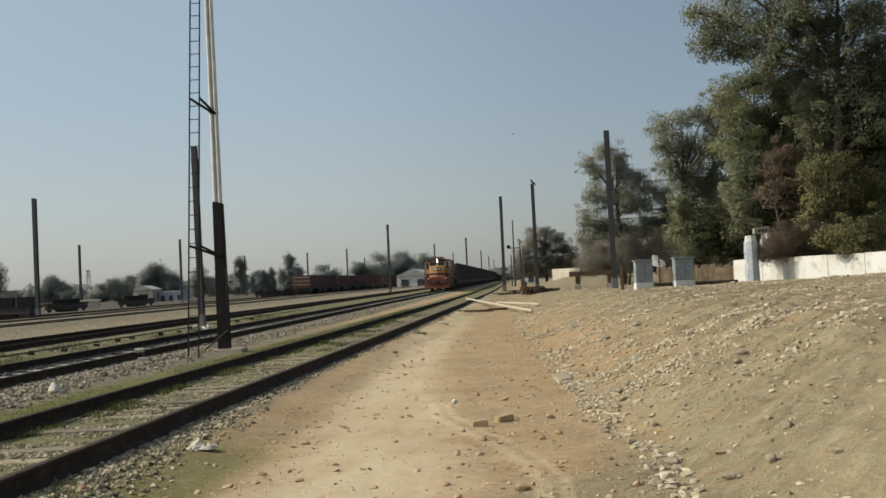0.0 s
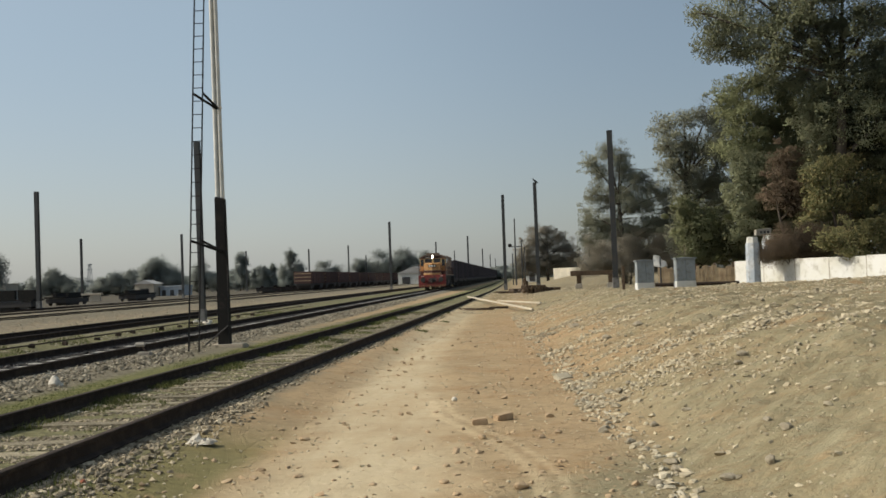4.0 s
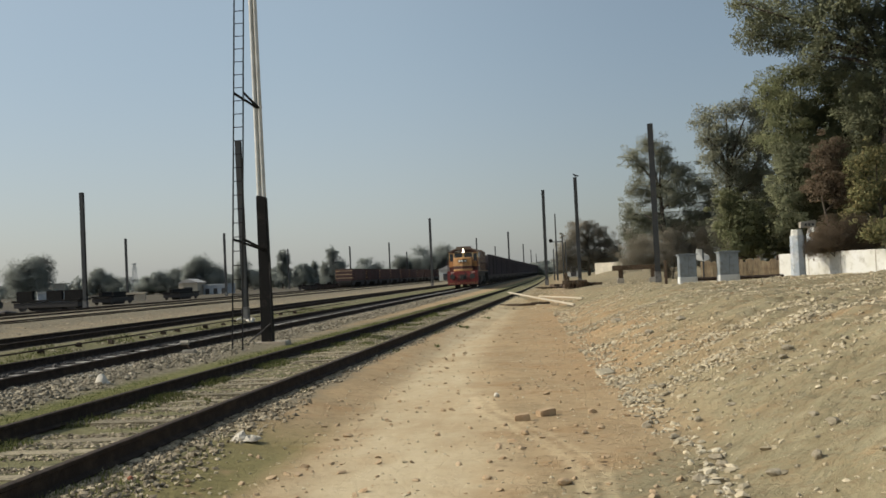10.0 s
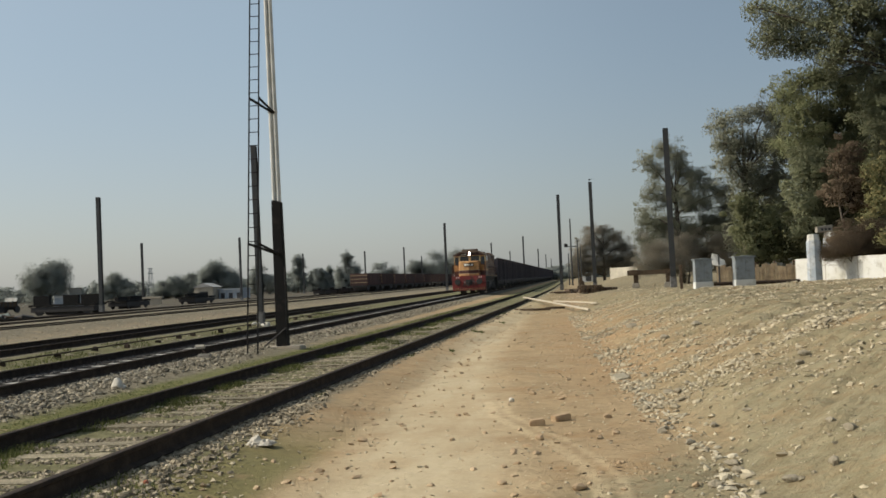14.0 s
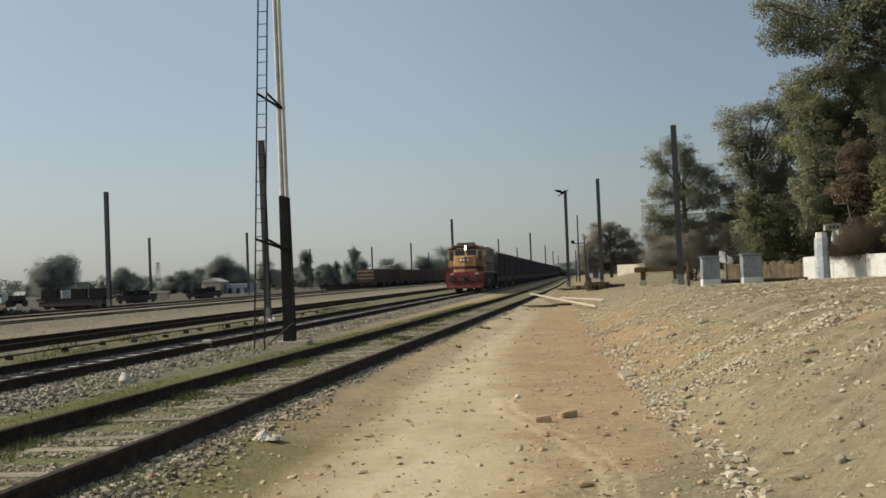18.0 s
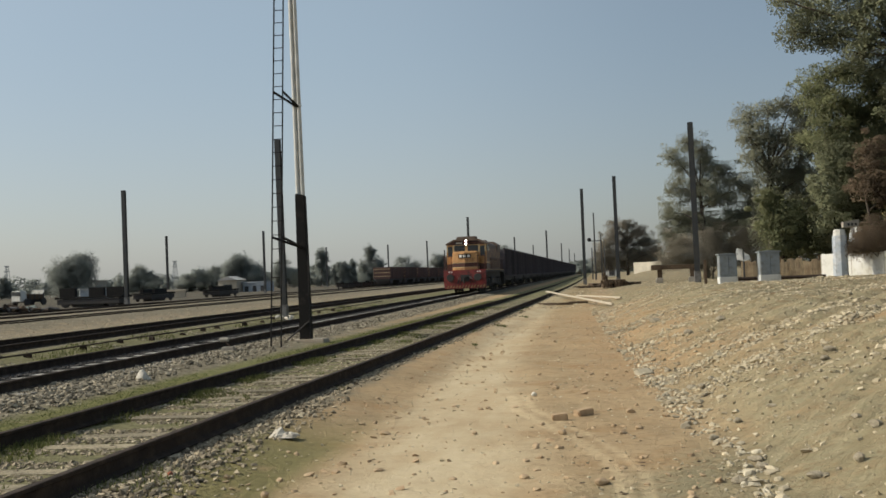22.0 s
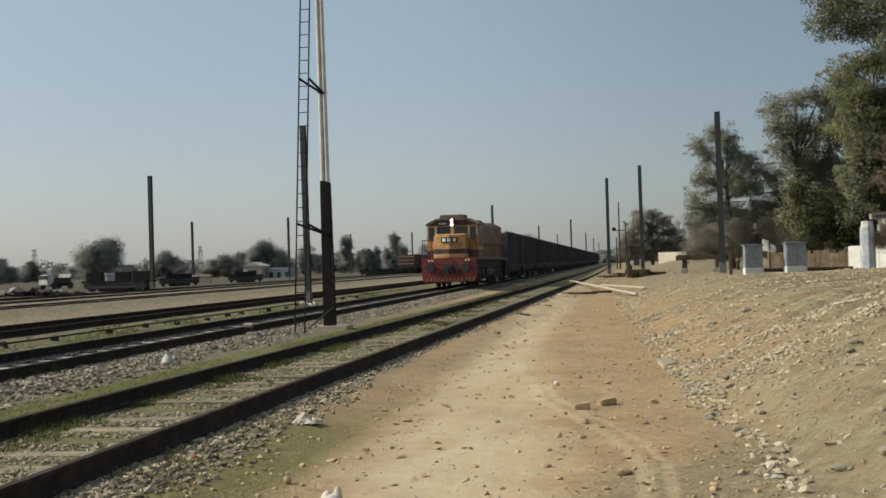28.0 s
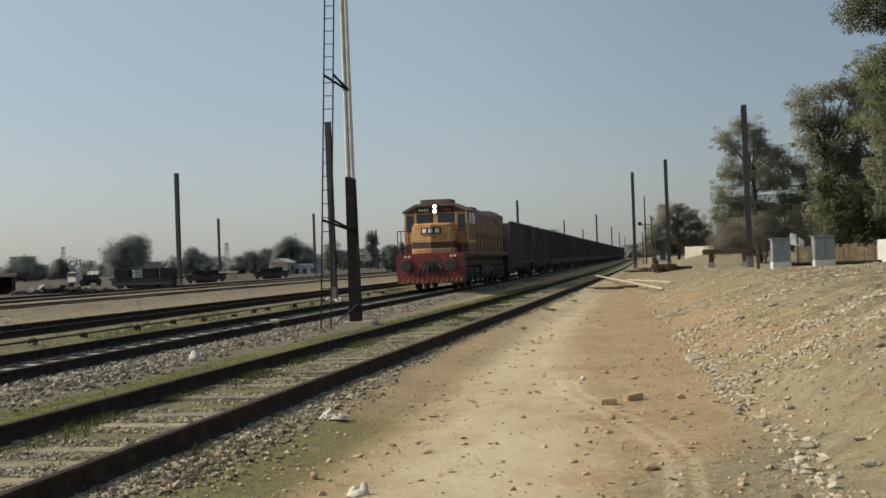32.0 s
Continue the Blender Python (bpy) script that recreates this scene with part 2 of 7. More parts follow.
    grass = calc("MULTIPLY", attr("grass"), ramp(mid, 0.2, 0.4))
    earth = mixed(grass, earth, green)
    nt.links.new(earth, b.inputs["Base Color"])
    k = nt.nodes.new("ShaderNodeBump")
    k.inputs["Strength"].default_value, k.inputs["Distance"].default_value = 0.6, 0.045
    height = calc("MULTIPLY", calc("ADD", calc("ADD", fine, noise_at(20.0)), calc("MULTIPLY", noise_at(45.0), 0.6)), ramp(attr("rough"), -0.25, 1.0))
    nt.links.new(calc("ADD", height, calc("MULTIPLY", calc("MULTIPLY", slanting(5.0, 0.5, 1.6), attr("mound")), 2.2)), k.inputs["Height"])
    nt.links.new(k.outputs[0], b.inputs["Normal"])
    return m


GROUND = ground_material()
RUST = material("rail_rust", (0.034, 0.025, 0.019), 0.9, 0.0, [((0.07, 0.05, 0.036), 6, 0.58, 0.14)], 0.3, 40)
RAILTOP = material("rail_head_steel", (0.30, 0.28, 0.26), 0.4, 0.8, [((0.12, 0.08, 0.06), 8, 0.55, 0.1)])
SLEEPER = material("sleeper_weathered", (0.25, 0.215, 0.145), 0.9, 0, [((0.115, 0.095, 0.062), 3, 0.52, 0.14), ((0.36, 0.31, 0.21), 30, 0.57, 0.1)], 0.5, 30, 0.32)
SLEEPER_PALE = material("sleeper_concrete", (0.36, 0.345, 0.31), 0.95, 0, [((0.13, 0.115, 0.095), 4, 0.56, 0.12)], 0.4, 30, 0.4)
COBBLE = material("grey_white_cobble", (0.345, 0.30, 0.21), 0.92, 0, [((0.45, 0.405, 0.31), 4, 0.5, 0.2)], 0.4, 60, -0.3)
BALLAST_GREY = material("main_ballast_stone", (0.195, 0.168, 0.122), 0.9, 0, [((0.33, 0.29, 0.215), 3, 0.5, 0.2)], 0.4, 60, -0.65)
DARKSTONE = material("dark_ballast_stone", (0.035, 0.031, 0.027), 0.7, 0, [((0.07, 0.06, 0.05), 5, 0.55, 0.15)], 0.4, 60, -0.5)
BALLAST = material("ballast_stone", (0.22, 0.182, 0.125), 0.9, 0, [((0.34, 0.29, 0.205), 3, 0.5, 0.2)], 0.4, 60, -0.62)
BANKSTONE = material("bank_stone_dusty", (0.30, 0.26, 0.19), 0.95, 0, [((0.21, 0.18, 0.125), 9, 0.5, 0.14), ((0.40, 0.35, 0.26), 22, 0.56, 0.12)], 0.6, 45)
RUBBLE = material("rubble_stone", (0.385, 0.325, 0.22), 0.92, 0, [((0.47, 0.405, 0.285), 2, 0.5, 0.2)], 0.4, 60, -0.28)
GRASS = leaf_material("grass_blades", (0.075, 0.085, 0.028), (0.115, 0.128, 0.045), (0.18, 0.175, 0.08))
MAST = material("mast_dark_steel", (0.040, 0.043, 0.045), 0.7, 0.2, [((0.062, 0.056, 0.048), 3, 0.6, 0.12)], 0.2, 30, 0.2)
MAST_FOOT = material("mast_grey_foot", (0.19, 0.19, 0.185), 0.8, 0, [((0.09, 0.08, 0.07), 5, 0.55, 0.15)], 0.2, 30)
BLACKPAINT = material("black_paint", (0.013, 0.012, 0.011), 0.8, 0, [((0.036, 0.029, 0.024), 5, 0.64, 0.1)], 0.2, 25)
WHITEPAINT = material("white_paint_aged", (0.60, 0.59, 0.55), 0.7, 0, [((0.42, 0.41, 0.37), 2, 0.56, 0.15), ((0.25, 0.22, 0.18), 9, 0.70, 0.05)], 0.2, 25)
WALLWHITE = material("whitewash", (0.61, 0.61, 0.585), 0.9, 0, [((0.54, 0.53, 0.47), 0.9, 0.52, 0.14), ((0.36, 0.34, 0.29), 2.2, 0.62, 0.09)], 0.3, 15)
CONCRETE = material("concrete_old", (0.40, 0.37, 0.31), 0.92, 0, [((0.26, 0.23, 0.19), 3, 0.55, 0.15)], 0.4, 25)
GREYBOX = material("grey_cabinet_paint", (0.225, 0.25, 0.262), 0.6, 0, [((0.16, 0.165, 0.16), 4, 0.58, 0.12)], 0.1, 20)
WOOD_DARK = material("old_timber_dark", (0.075, 0.052, 0.036), 0.9, 0, [((0.14, 0.10, 0.065), 6, 0.52, 0.15)], 0.5, 25)
PLANK = material("pale_timber", (0.50, 0.44, 0.34), 0.85, 0, [((0.42, 0.36, 0.28), 5, 0.55, 0.12)], 0.4, 25)
FENCE = material("beige_fence_panel", (0.40, 0.31, 0.20), 0.9, 0, [((0.25, 0.185, 0.12), 2.5, 0.55, 0.12)], 0.4, 20, 0.2)
BARK = material("bark", (0.075, 0.062, 0.05), 0.95, 0, [((0.13, 0.11, 0.09), 3, 0.55, 0.15)], 0.6, 20)
BRICK = material("burnt_brick", (0.37, 0.26, 0.155), 0.95, 0, [((0.46, 0.35, 0.225), 9, 0.52, 0.15)], 0.5, 40)
REDCLAY = material("red_brick_clay", (0.30, 0.09, 0.05), 0.95, 0, [((0.38, 0.16, 0.10), 30, 0.55, 0.12)], 0.4, 40)
CHALK = material("white_stone", (0.56, 0.52, 0.44), 0.9, 0, [((0.55, 0.52, 0.46), 9, 0.58, 0.12)], 0.4, 30)
PAPER = material("crumpled_paper", (0.53, 0.49, 0.41), 0.9, 0, [((0.33, 0.29, 0.24), 12, 0.6, 0.1)])
YELLOW = material("loco_yellow", (0.56, 0.305, 0.12), 0.5, 0, [((0.31, 0.15, 0.045), 1.4, 0.56, 0.14), ((0.12, 0.06, 0.035), 4, 0.66, 0.1)], 0.1, 20)
MAROON = material("loco_maroon", (0.082, 0.026, 0.018), 0.5, 0, [((0.055, 0.02, 0.015), 2, 0.55, 0.15)], 0.1, 20)
RED = material("loco_red", (0.24, 0.032, 0.026), 0.6, 0, [((0.14, 0.024, 0.02), 2.4, 0.54, 0.14), ((0.05, 0.026, 0.022), 5, 0.62, 0.1), ((0.30, 0.13, 0.09), 9, 0.68, 0.06)], 0.1, 20)
BLACK = material("running_gear_black", (0.038, 0.034, 0.032), 0.75, 0, [((0.05, 0.042, 0.035), 4, 0.6, 0.12)], 0.2, 25)
ROOFDUST = material("loco_roof_brown", (0.14, 0.095, 0.07), 0.75, 0, [((0.20, 0.15, 0.11), 1.8, 0.55, 0.15)], 0.2, 20)
CREAM = material("loco_cream", (0.62, 0.47, 0.25), 0.6, 0, [((0.40, 0.28, 0.14), 4, 0.6, 0.12)])
GLASS = material("dark_cab_glass", (0.03, 0.035, 0.04), 0.12, 0)
LAMP = glow("lit_headlamp", (1.0, 0.93, 0.78), 8.0)
HOODSIDE = material("loco_hood_brown", (0.15, 0.08, 0.052), 0.6, 0, [((0.24, 0.12, 0.048), 1.2, 0.6, 0.12), ((0.07, 0.035, 0.025), 4, 0.6, 0.12)], 0.1, 20)
DIRTYSTRIPE = material("pilot_stripe_dirty", (0.40, 0.25, 0.10), 0.7, 0, [((0.2, 0.09, 0.05), 5, 0.52, 0.15)])
# blue-grey paint of van and shed; on the pillars, shade put into the colour
BLUEGREY = material("blue_grey_paint_and_shade", (0.36, 0.40, 0.44), 0.85, 0, [((0.55, 0.55, 0.53), 1.5, 0.58, 0.12), ((0.25, 0.25, 0.24), 4, 0.62, 0.1)], 0.2, 20)
CREAMWALL = material("cream_plaster", (0.50, 0.46, 0.37), 0.92, 0, [((0.36, 0.33, 0.27), 0.8, 0.55, 0.15)], 0.3, 8)
LAMP_SMALL = material("marker_lens", (0.75, 0.62, 0.55), 0.3, 0)
WAGON = material("wagon_brown_black", (0.108, 0.096, 0.105), 0.85, 0, [((0.15, 0.12, 0.118), 1.0, 0.58, 0.14), ((0.085, 0.077, 0.083), 3, 0.56, 0.14)], 0.2, 15, 0.22)
COAL = material("coal_load", (0.02, 0.02, 0.021), 0.85, 0, [], 0.8, 8)
WAGON_RED = material("wagon_oxide_red", (0.105, 0.06, 0.053), 0.85, 0, [((0.075, 0.052, 0.048), 0.8, 0.55, 0.14)], 0.2, 15, 0.25)
LEAF_DULL = leaf_material("leaves_brown_grey", (0.295, 0.265, 0.21), (0.33, 0.298, 0.235), (0.365, 0.33, 0.26), 0.85)
BLANK_LIGHT = material("pale_block_paint", (0.72, 0.70, 0.64), 0.6)
FADED_LIGHT = material("faded_block_paint", (0.36, 0.33, 0.28), 0.7)
STUCCO = material("buff_plaster", (0.47, 0.41, 0.32), 0.92, 0, [((0.36, 0.31, 0.24), 0.5, 0.55, 0.15)], 0.3, 4)
ROOFSHEET = material("roof_sheet_grey", (0.40, 0.40, 0.39), 0.8, 0, [((0.3, 0.27, 0.24), 0.7, 0.55, 0.15)], 0.2, 4)
DARKGREY = material("dark_opening", (0.05, 0.05, 0.052), 0.8, 0, [((0.09, 0.085, 0.08), 1, 0.55, 0.15)])
TARP = material("pale_sheet", (0.25, 0.29, 0.27), 0.9, 0, [((0.14, 0.17, 0.15), 1.2, 0.55, 0.15)], 0.4, 6)
LEAF_DARK = leaf_material("leaves_dark_green", (0.235, 0.252, 0.152), (0.262, 0.277, 0.165), (0.30, 0.292, 0.175), 0.8)
LEAF_OLIVE = leaf_material("leaves_olive", (0.215, 0.235, 0.125), (0.25, 0.265, 0.14), (0.295, 0.29, 0.155), 0.8)
LEAF_GREY = leaf_material("leaves_dusty_grey", (0.300, 0.310, 0.222), (0.325, 0.332, 0.238), (0.350, 0.340, 0.245), 0.85)
# far leaves: the distance haze is put into this pale grey-green
LEAF_FAR = leaf_material("leaves_far_haze_tint", (0.345, 0.375, 0.345), (0.365, 0.395, 0.362), (0.385, 0.41, 0.375), 0.95, 0.6)
LEAF_BROWN = leaf_material("twigs_dry_brown", (0.225, 0.168, 0.112), (0.265, 0.2, 0.135), (0.315, 0.24, 0.165), 0.8)
LEAF_YELLOW = leaf_material("leaves_yellowing", (0.15, 0.16, 0.075), (0.235, 0.228, 0.105), (0.42, 0.345, 0.165), 0.7)


# ---------------- building helpers ----------------
class Shape:
    """Corners and faces of one mesh."""

    def __init__(self):
        self.v, self.f = [], []

    def add(self, verts, faces):
        n = len(self.v)
        self.v += [tuple(p) for p in verts]
        self.f += [tuple(i + n for i in face) for face in faces]
        return self

    def box(self, x0, x1, y0, y1, z0, z1):
        p = [(x, y, z) for z in (z0, z1) for y in (y0, y1) for x in (x0, x1)]
        return self.add(p, [(0, 2, 3, 1), (4, 5, 7, 6), (0, 1, 5, 4), (2, 6, 7, 3), (0, 4, 6, 2), (1, 3, 7, 5)])

    def tube(self, a, b, r0, r1=None, seg=10, caps=True):
        a, b = Vector(a), Vector(b)
        r1 = r0 if r1 is None else r1
        q = (b - a).to_track_quat("Z", "Y")
        ring = [q @ Vector((math.cos(2 * math.pi * i / seg), math.sin(2 * math.pi * i / seg), 0)) for i in range(seg)]
        p = [a + r * r0 for r in ring] + [b + r * r1 for r in ring]
        f = [(i, (i + 1) % seg, seg + (i + 1) % seg, seg + i) for i in range(seg)]
        if caps:
            f += [tuple(range(seg - 1, -1, -1)), tuple(range(seg, 2 * seg))]
        return self.add(p, f)

    def bar(self, a, b, w, h):
        """A straight bar of rectangular section from a to b."""
        a, b = Vector(a), Vector(b)
        q = (b - a).to_track_quat("Y", "Z")
        p = [o + q @ Vector((x, 0, z)) for o in (a, b) for z in (-h / 2, h / 2) for x in (-w / 2, w / 2)]
        return self.add(p, [(0, 2, 3, 1), (4, 5, 7, 6), (0, 1, 5, 4), (2, 6, 7, 3), (0, 4, 6, 2), (1, 3, 7, 5)])

    def prism(self, profile, y0, y1):
        """A profile in x, z drawn out along y."""
        n = len(profile)
        p = [(x, y0, z) for x, z in profile] + [(x, y1, z) for x, z in profile]
        f = [(i, (i + 1) % n, n + (i + 1) % n, n + i) for i in range(n)]
        return self.add(p, f + [tuple(range(n - 1, -1, -1)), tuple(range(n, 2 * n))])

    def mesh(self, name, mat, bevel=0.0, smooth=False):
        me = bpy.data.meshes.new(name)
        me.from_pydata(self.v, [], self.f)
        bm = bmesh.new()
        bm.from_mesh(me)
        bmesh.ops.recalc_face_normals(bm, faces=bm.faces)
        if bevel:
            bmesh.ops.bevel(bm, geom=[e for e in bm.edges if len(e.link_faces) == 2 and e.calc_face_angle(0) > 0.6], offset=bevel, segments=2, affect="EDGES", clamp_overlap=True)
        bm.to_mesh(me)
        bm.free()
        if smooth:
            me.polygons.foreach_set("use_smooth", [True] * len(me.polygons))
        me.materials.append(mat)
        return me


def part(name, shape, mat, parent=None, label="", bevel=0.0, smooth=False, at=None):
    me = shape if isinstance(shape, bpy.types.Mesh) else shape.mesh(name, mat, bevel, smooth)
    ob = new(name, me)
    ob.parent = parent
    if at is not None:
        ob.matrix_basis = at
    return tagged(ob, label)


def thing(name, label, category, group="", at=None, kind=""):
    ob = new(name)
    ob.empty_display_size = 0.1
    if at is not None:
        ob.matrix_basis = at
    return tagged(ob, label, category, group, kind)


def arrays_mesh(name, verts, faces, mat):
    """A mesh from numpy corners and faces of one size."""
    me = bpy.data.meshes.new(name)
    k = faces.shape[1]
    me.vertices.add(len(verts))
    me.vertices.foreach_set("co", np.ascontiguousarray(verts, dtype=np.float32).ravel())
    me.loops.add(faces.size)
    me.loops.foreach_set("vertex_index", np.ascontiguousarray(faces, dtype=np.int32).ravel())
    me.polygons.add(len(faces))
    me.polygons.foreach_set("loop_start", np.arange(0, faces.size, k, dtype=np.int32))
    me.polygons.foreach_set("loop_total", np.full(len(faces), k, dtype=np.int32))
    me.update(calc_edges=True)
    me.shade_flat()
    me.materials.append(mat)
    return me


PHI = (1 + 5 ** 0.5) / 2
ICO_V = np.array([(-1, PHI, 0), (1, PHI, 0), (-1, -PHI, 0), (1, -PHI, 0), (0, -1, PHI), (0, 1, PHI), (0, -1, -PHI), (0, 1, -PHI), (PHI, 0, -1), (PHI, 0, 1), (-PHI, 0, -1), (-PHI, 0, 1)]) / 1.9
ICO_F = np.array([(0, 11, 5), (0, 5, 1), (0, 1, 7), (0, 7, 10), (0, 10, 11), (1, 5, 9), (5, 11, 4), (11, 10, 2), (10, 7, 6), (7, 1, 8), (3, 9, 4), (3, 4, 2), (3, 2, 6), (3, 6, 8), (3, 8, 9), (4, 9, 5), (2, 4, 11), (6, 2, 10), (8, 6, 7), (9, 8, 1)])


def finer(verts, tris):
    """Each triangle of a ball cut in four."""
    pts, cut, out = [tuple(p) for p in verts / np.linalg.norm(verts, axis=1, keepdims=True)], {}, []

    def mid(a, b):
        key = (min(a, b), max(a, b))
        if key not in cut:
            q = (np.array(pts[a]) + np.array(pts[b])) / 2
            cut[key] = len(pts)
            pts.append(tuple(q / np.linalg.norm(q)))
        return cut[key]

    for a, b, c in tris:
        d, e, f = mid(a, b), mid(b, c), mid(c, a)
        out += [(a, d, f), (d, b, e), (f, e, c), (d, e, f)]
    return np.array(pts), np.array(out)


BALL_V, BALL_F = finer(ICO_V, ICO_F)


def turns(n, rng):
    q = rng.normal(size=(n, 4))
    q /= np.linalg.norm(q, axis=1, keepdims=True)
    w, x, y, z = q.T
    return np.stack([np.stack([1 - 2 * (y * y + z * z), 2 * (x * y - z * w), 2 * (x * z + y * w)], -1), np.stack([2 * (x * y + z * w), 1 - 2 * (x * x + z * z), 2 * (y * z - x * w)], -1), np.stack([2 * (x * z - y * w), 2 * (y * z + x * w), 1 - 2 * (x * x + y * y)], -1)], 1)


OCT_V = np.array([(1, 0, 0), (-1, 0, 0), (0, 1, 0), (0, -1, 0), (0, 0, 1), (0, 0, -1)], float)
OCT_F = np.array([(0, 2, 4), (2, 1, 4), (1, 3, 4), (3, 0, 4), (2, 0, 5), (1, 2, 5), (3, 1, 5), (0, 3, 5)])


def stones_mesh(name, centres, sizes, rng, mat, flat=0.65, plain=False):
    """Many angular stones in one mesh; plain ones have eight faces."""
    n = len(centres)
    base, tris = (OCT_V, OCT_F) if plain else (ICO_V, ICO_F)
    k = len(base)
    v = base[None] * rng.uniform(0.55, 1.35, (n, k, 1)) * rng.uniform(0.5, 1.2, (n, 1, 3))
    v = np.einsum("nij,nkj->nki", turns(n, rng), v)
    v[:, :, 2] *= flat
    v = v * sizes[:, None, None] + centres[:, None, :]
    f = tris[None] + k * np.arange(n)[:, None, None]
    return arrays_mesh(name, v.reshape(-1, 3), f.reshape(-1, 3), mat)


def leaves_mesh(name, centres, sizes, rng, mat, droop=0.0, outward=None, lie=False):
    """Many small four-cornered leaves or sprays, each turned its own way."""
    n = len(centres)
    a = np.array([(-0.5, 0, 0), (0.02, -0.28, 0.05), (0.5, 0.02, 0), (-0.02, 0.3, 0.05)])
    v = np.repeat(a[None], n, 0) * rng.uniform(0.7, 1.3, (n, 1, 3))
    if lie:
        # leaves lie along the face of their mass, each tilted a little
        o = outward / np.maximum(np.linalg.norm(outward, axis=1, keepdims=True), 1e-6) + rng.normal(size=(n, 3)) * 0.55
        o /= np.linalg.norm(o, axis=1, keepdims=True)
        u = np.cross(o, rng.normal(size=(n, 3)))
        u /= np.maximum(np.linalg.norm(u, axis=1, keepdims=True), 1e-6)
        v = np.einsum("nij,nkj->nki", np.stack([u, np.cross(o, u), o], 2), v)
    else:
        v = np.einsum("nij,nkj->nki", turns(n, rng), v)
    v[:, :, 2] *= 1 + droop
    v = v * sizes[:, None, None] + centres[:, None, :]
    f = np.arange(4 * n).reshape(n, 4)
    me = arrays_mesh(name, v.reshape(-1, 3), f, mat)
    if outward is not None:
        o = outward / np.maximum(np.linalg.norm(outward, axis=1, keepdims=True), 1e-6)
        me.attributes.new("outward", "FLOAT_VECTOR", "POINT").data.foreach_set("vector", np.repeat(o, 4, axis=0).astype(np.float32).ravel())
    return me


# ---------------- ground ----------------
RAIL = 0.28          # height of the rail heads
NEAR, MAIN, THIRD = -4.44, -9.32, -15.2   # centre lines of the tracks, which run along y
FOURTH, FIFTH = -25.8, -30.6


def smooth(a, b, x):
    t = np.clip((x - a) / (b - a), 0, 1)
    return t * t * (3 - 2 * t)


def waves(x, y, s, seed):
    """Cheap soft lumps."""
    r = np.random.RandomState(seed)
    z = 0
    for k in range(7):
        a, f, p = r.uniform(0, 6.28), r.uniform(0.6, 2.2) * s, r.uniform(0, 6.28)
        z = z + np.sin((x * math.cos(a) + y * math.sin(a)) * f + p)
    return z / 7


def toe(y):
    return np.interp(y, [0, 9, 14, 24, 44, 60], [1.1, 0.95, 0.68, 0.3, -0.3, 0.6])


def trodden(y):
    """Middle line and half width of the pale footpath."""
    return np.interp(y, [0, 7, 10, 14.5, 18, 24, 31, 45], [-1.1, -1.22, -1.42, -1.70, -1.95, -2.2, -2.3, -2.5]), np.interp(y, [0, 7, 10, 14.5, 18, 24, 45], [0.6, 0.5, 0.38, 0.24, 0.18, 0.2, 0.3])


def siding(y):
    """How far the siding swings aside from its mean line."""
    return np.interp(y, [0, 6, 12, 20, 26, 32, 41, 48, 55, 65, 75, 86, 97, 112, 130, 165], [-0.2, -0.18, -0.1, 0.08, 0.21, 0.32, 0.46, 0.58, 0.71, 0.87, 1.02, 1.17, 1.29, 1.37, 1.41, 1.43])


def bed(x, c, half, run):
    return 1 - smooth(half, half + run, np.abs(x - c))


def ground_z(x, y):
    x, y = np.asarray(x, float), np.asarray(y, float)
    z = (0.012 * waves(x, y, 1.3, 1) + 0.008 * waves(x, y, 4.5, 2)) * (1 - bed(x, MAIN, 1.1, 0.3))
    xs = x - siding(y)
    z = z + 0.097 * bed(xs, NEAR, 1.35, 0.8) + 0.02 * bed(xs, NEAR + 1.2, 0.05, 0.22) * (0.7 + 0.6 * waves(x, y, 2.2, 61)) + 0.028 * bed(xs, NEAR - 0.72, 0.04, 0.2) * (0.6 + 0.9 * waves(x, y, 1.7, 62)) + 0.108 * bed(x, MAIN, 1.4, 1.5) + 0.12 * bed(x, THIRD, 1.4, 1.0)
    z = z + 0.27 * bed(x, FOURTH, 1.4, 2.6) + 0.28 * bed(x, FIFTH, 1.4, 2.6) + 0.27 * bed(x, -36.0, 1.4, 2.6)
    z = z - 0.08 * smooth(-18, -30, x) - 0.25 * smooth(-40, -120, x)
    # raised ground along the path, with a tipped bank of earth as its edge
    d = x - toe(y)
    top = np.clip(0.76 + 0.022 * x, 0.6, 1.15) * (1 - 0.36 * smooth(37, 46, y)) * (1 - 0.75 * smooth(60, 105, y)) * smooth(-6, 1, y)
    rise = smooth(0, 3.6, d) * 0.8 + 0.2 * smooth(0, 1.3, d)
    u, v = 0.78 * x - 0.62 * y, 0.78 * y + 0.62 * x
    lumps = 1 + 0.09 * waves(u * 2.2, v * 0.5, 1.3, 3) + 0.06 * waves(u * 2, v * 0.8, 3.0, 4) + 0.04 * waves(x, y, 9.0, 14)
    fine = 1 - smooth(30, 45, y)
    z = z + rise * top * lumps + smooth(-0.6, 1.0, d) * (fine * 0.028 * waves(u * 1.6, v * 0.6, 8.0, 15) + fine * 0.014 * waves(x, y, 21.0, 16) + 0.05 * waves(u * 1.2, v * 0.35, 4.2, 21) + fine * 0.034 * waves(u * 2.6, v * 0.5, 4.5, 51))
    z = z + 0.006 * fine * smooth(-3.2, -2.2, x) * waves(x, y, 16.0, 17)
    z = z + 1.1 * smooth(1.5, 8.5, x) * smooth(75, 142, y) * (1 - smooth(156, 186, y))
    return z + 0.10 * smooth(45, 90, y) * smooth(-8, 0, x) * (1 - smooth(0, 4, d))


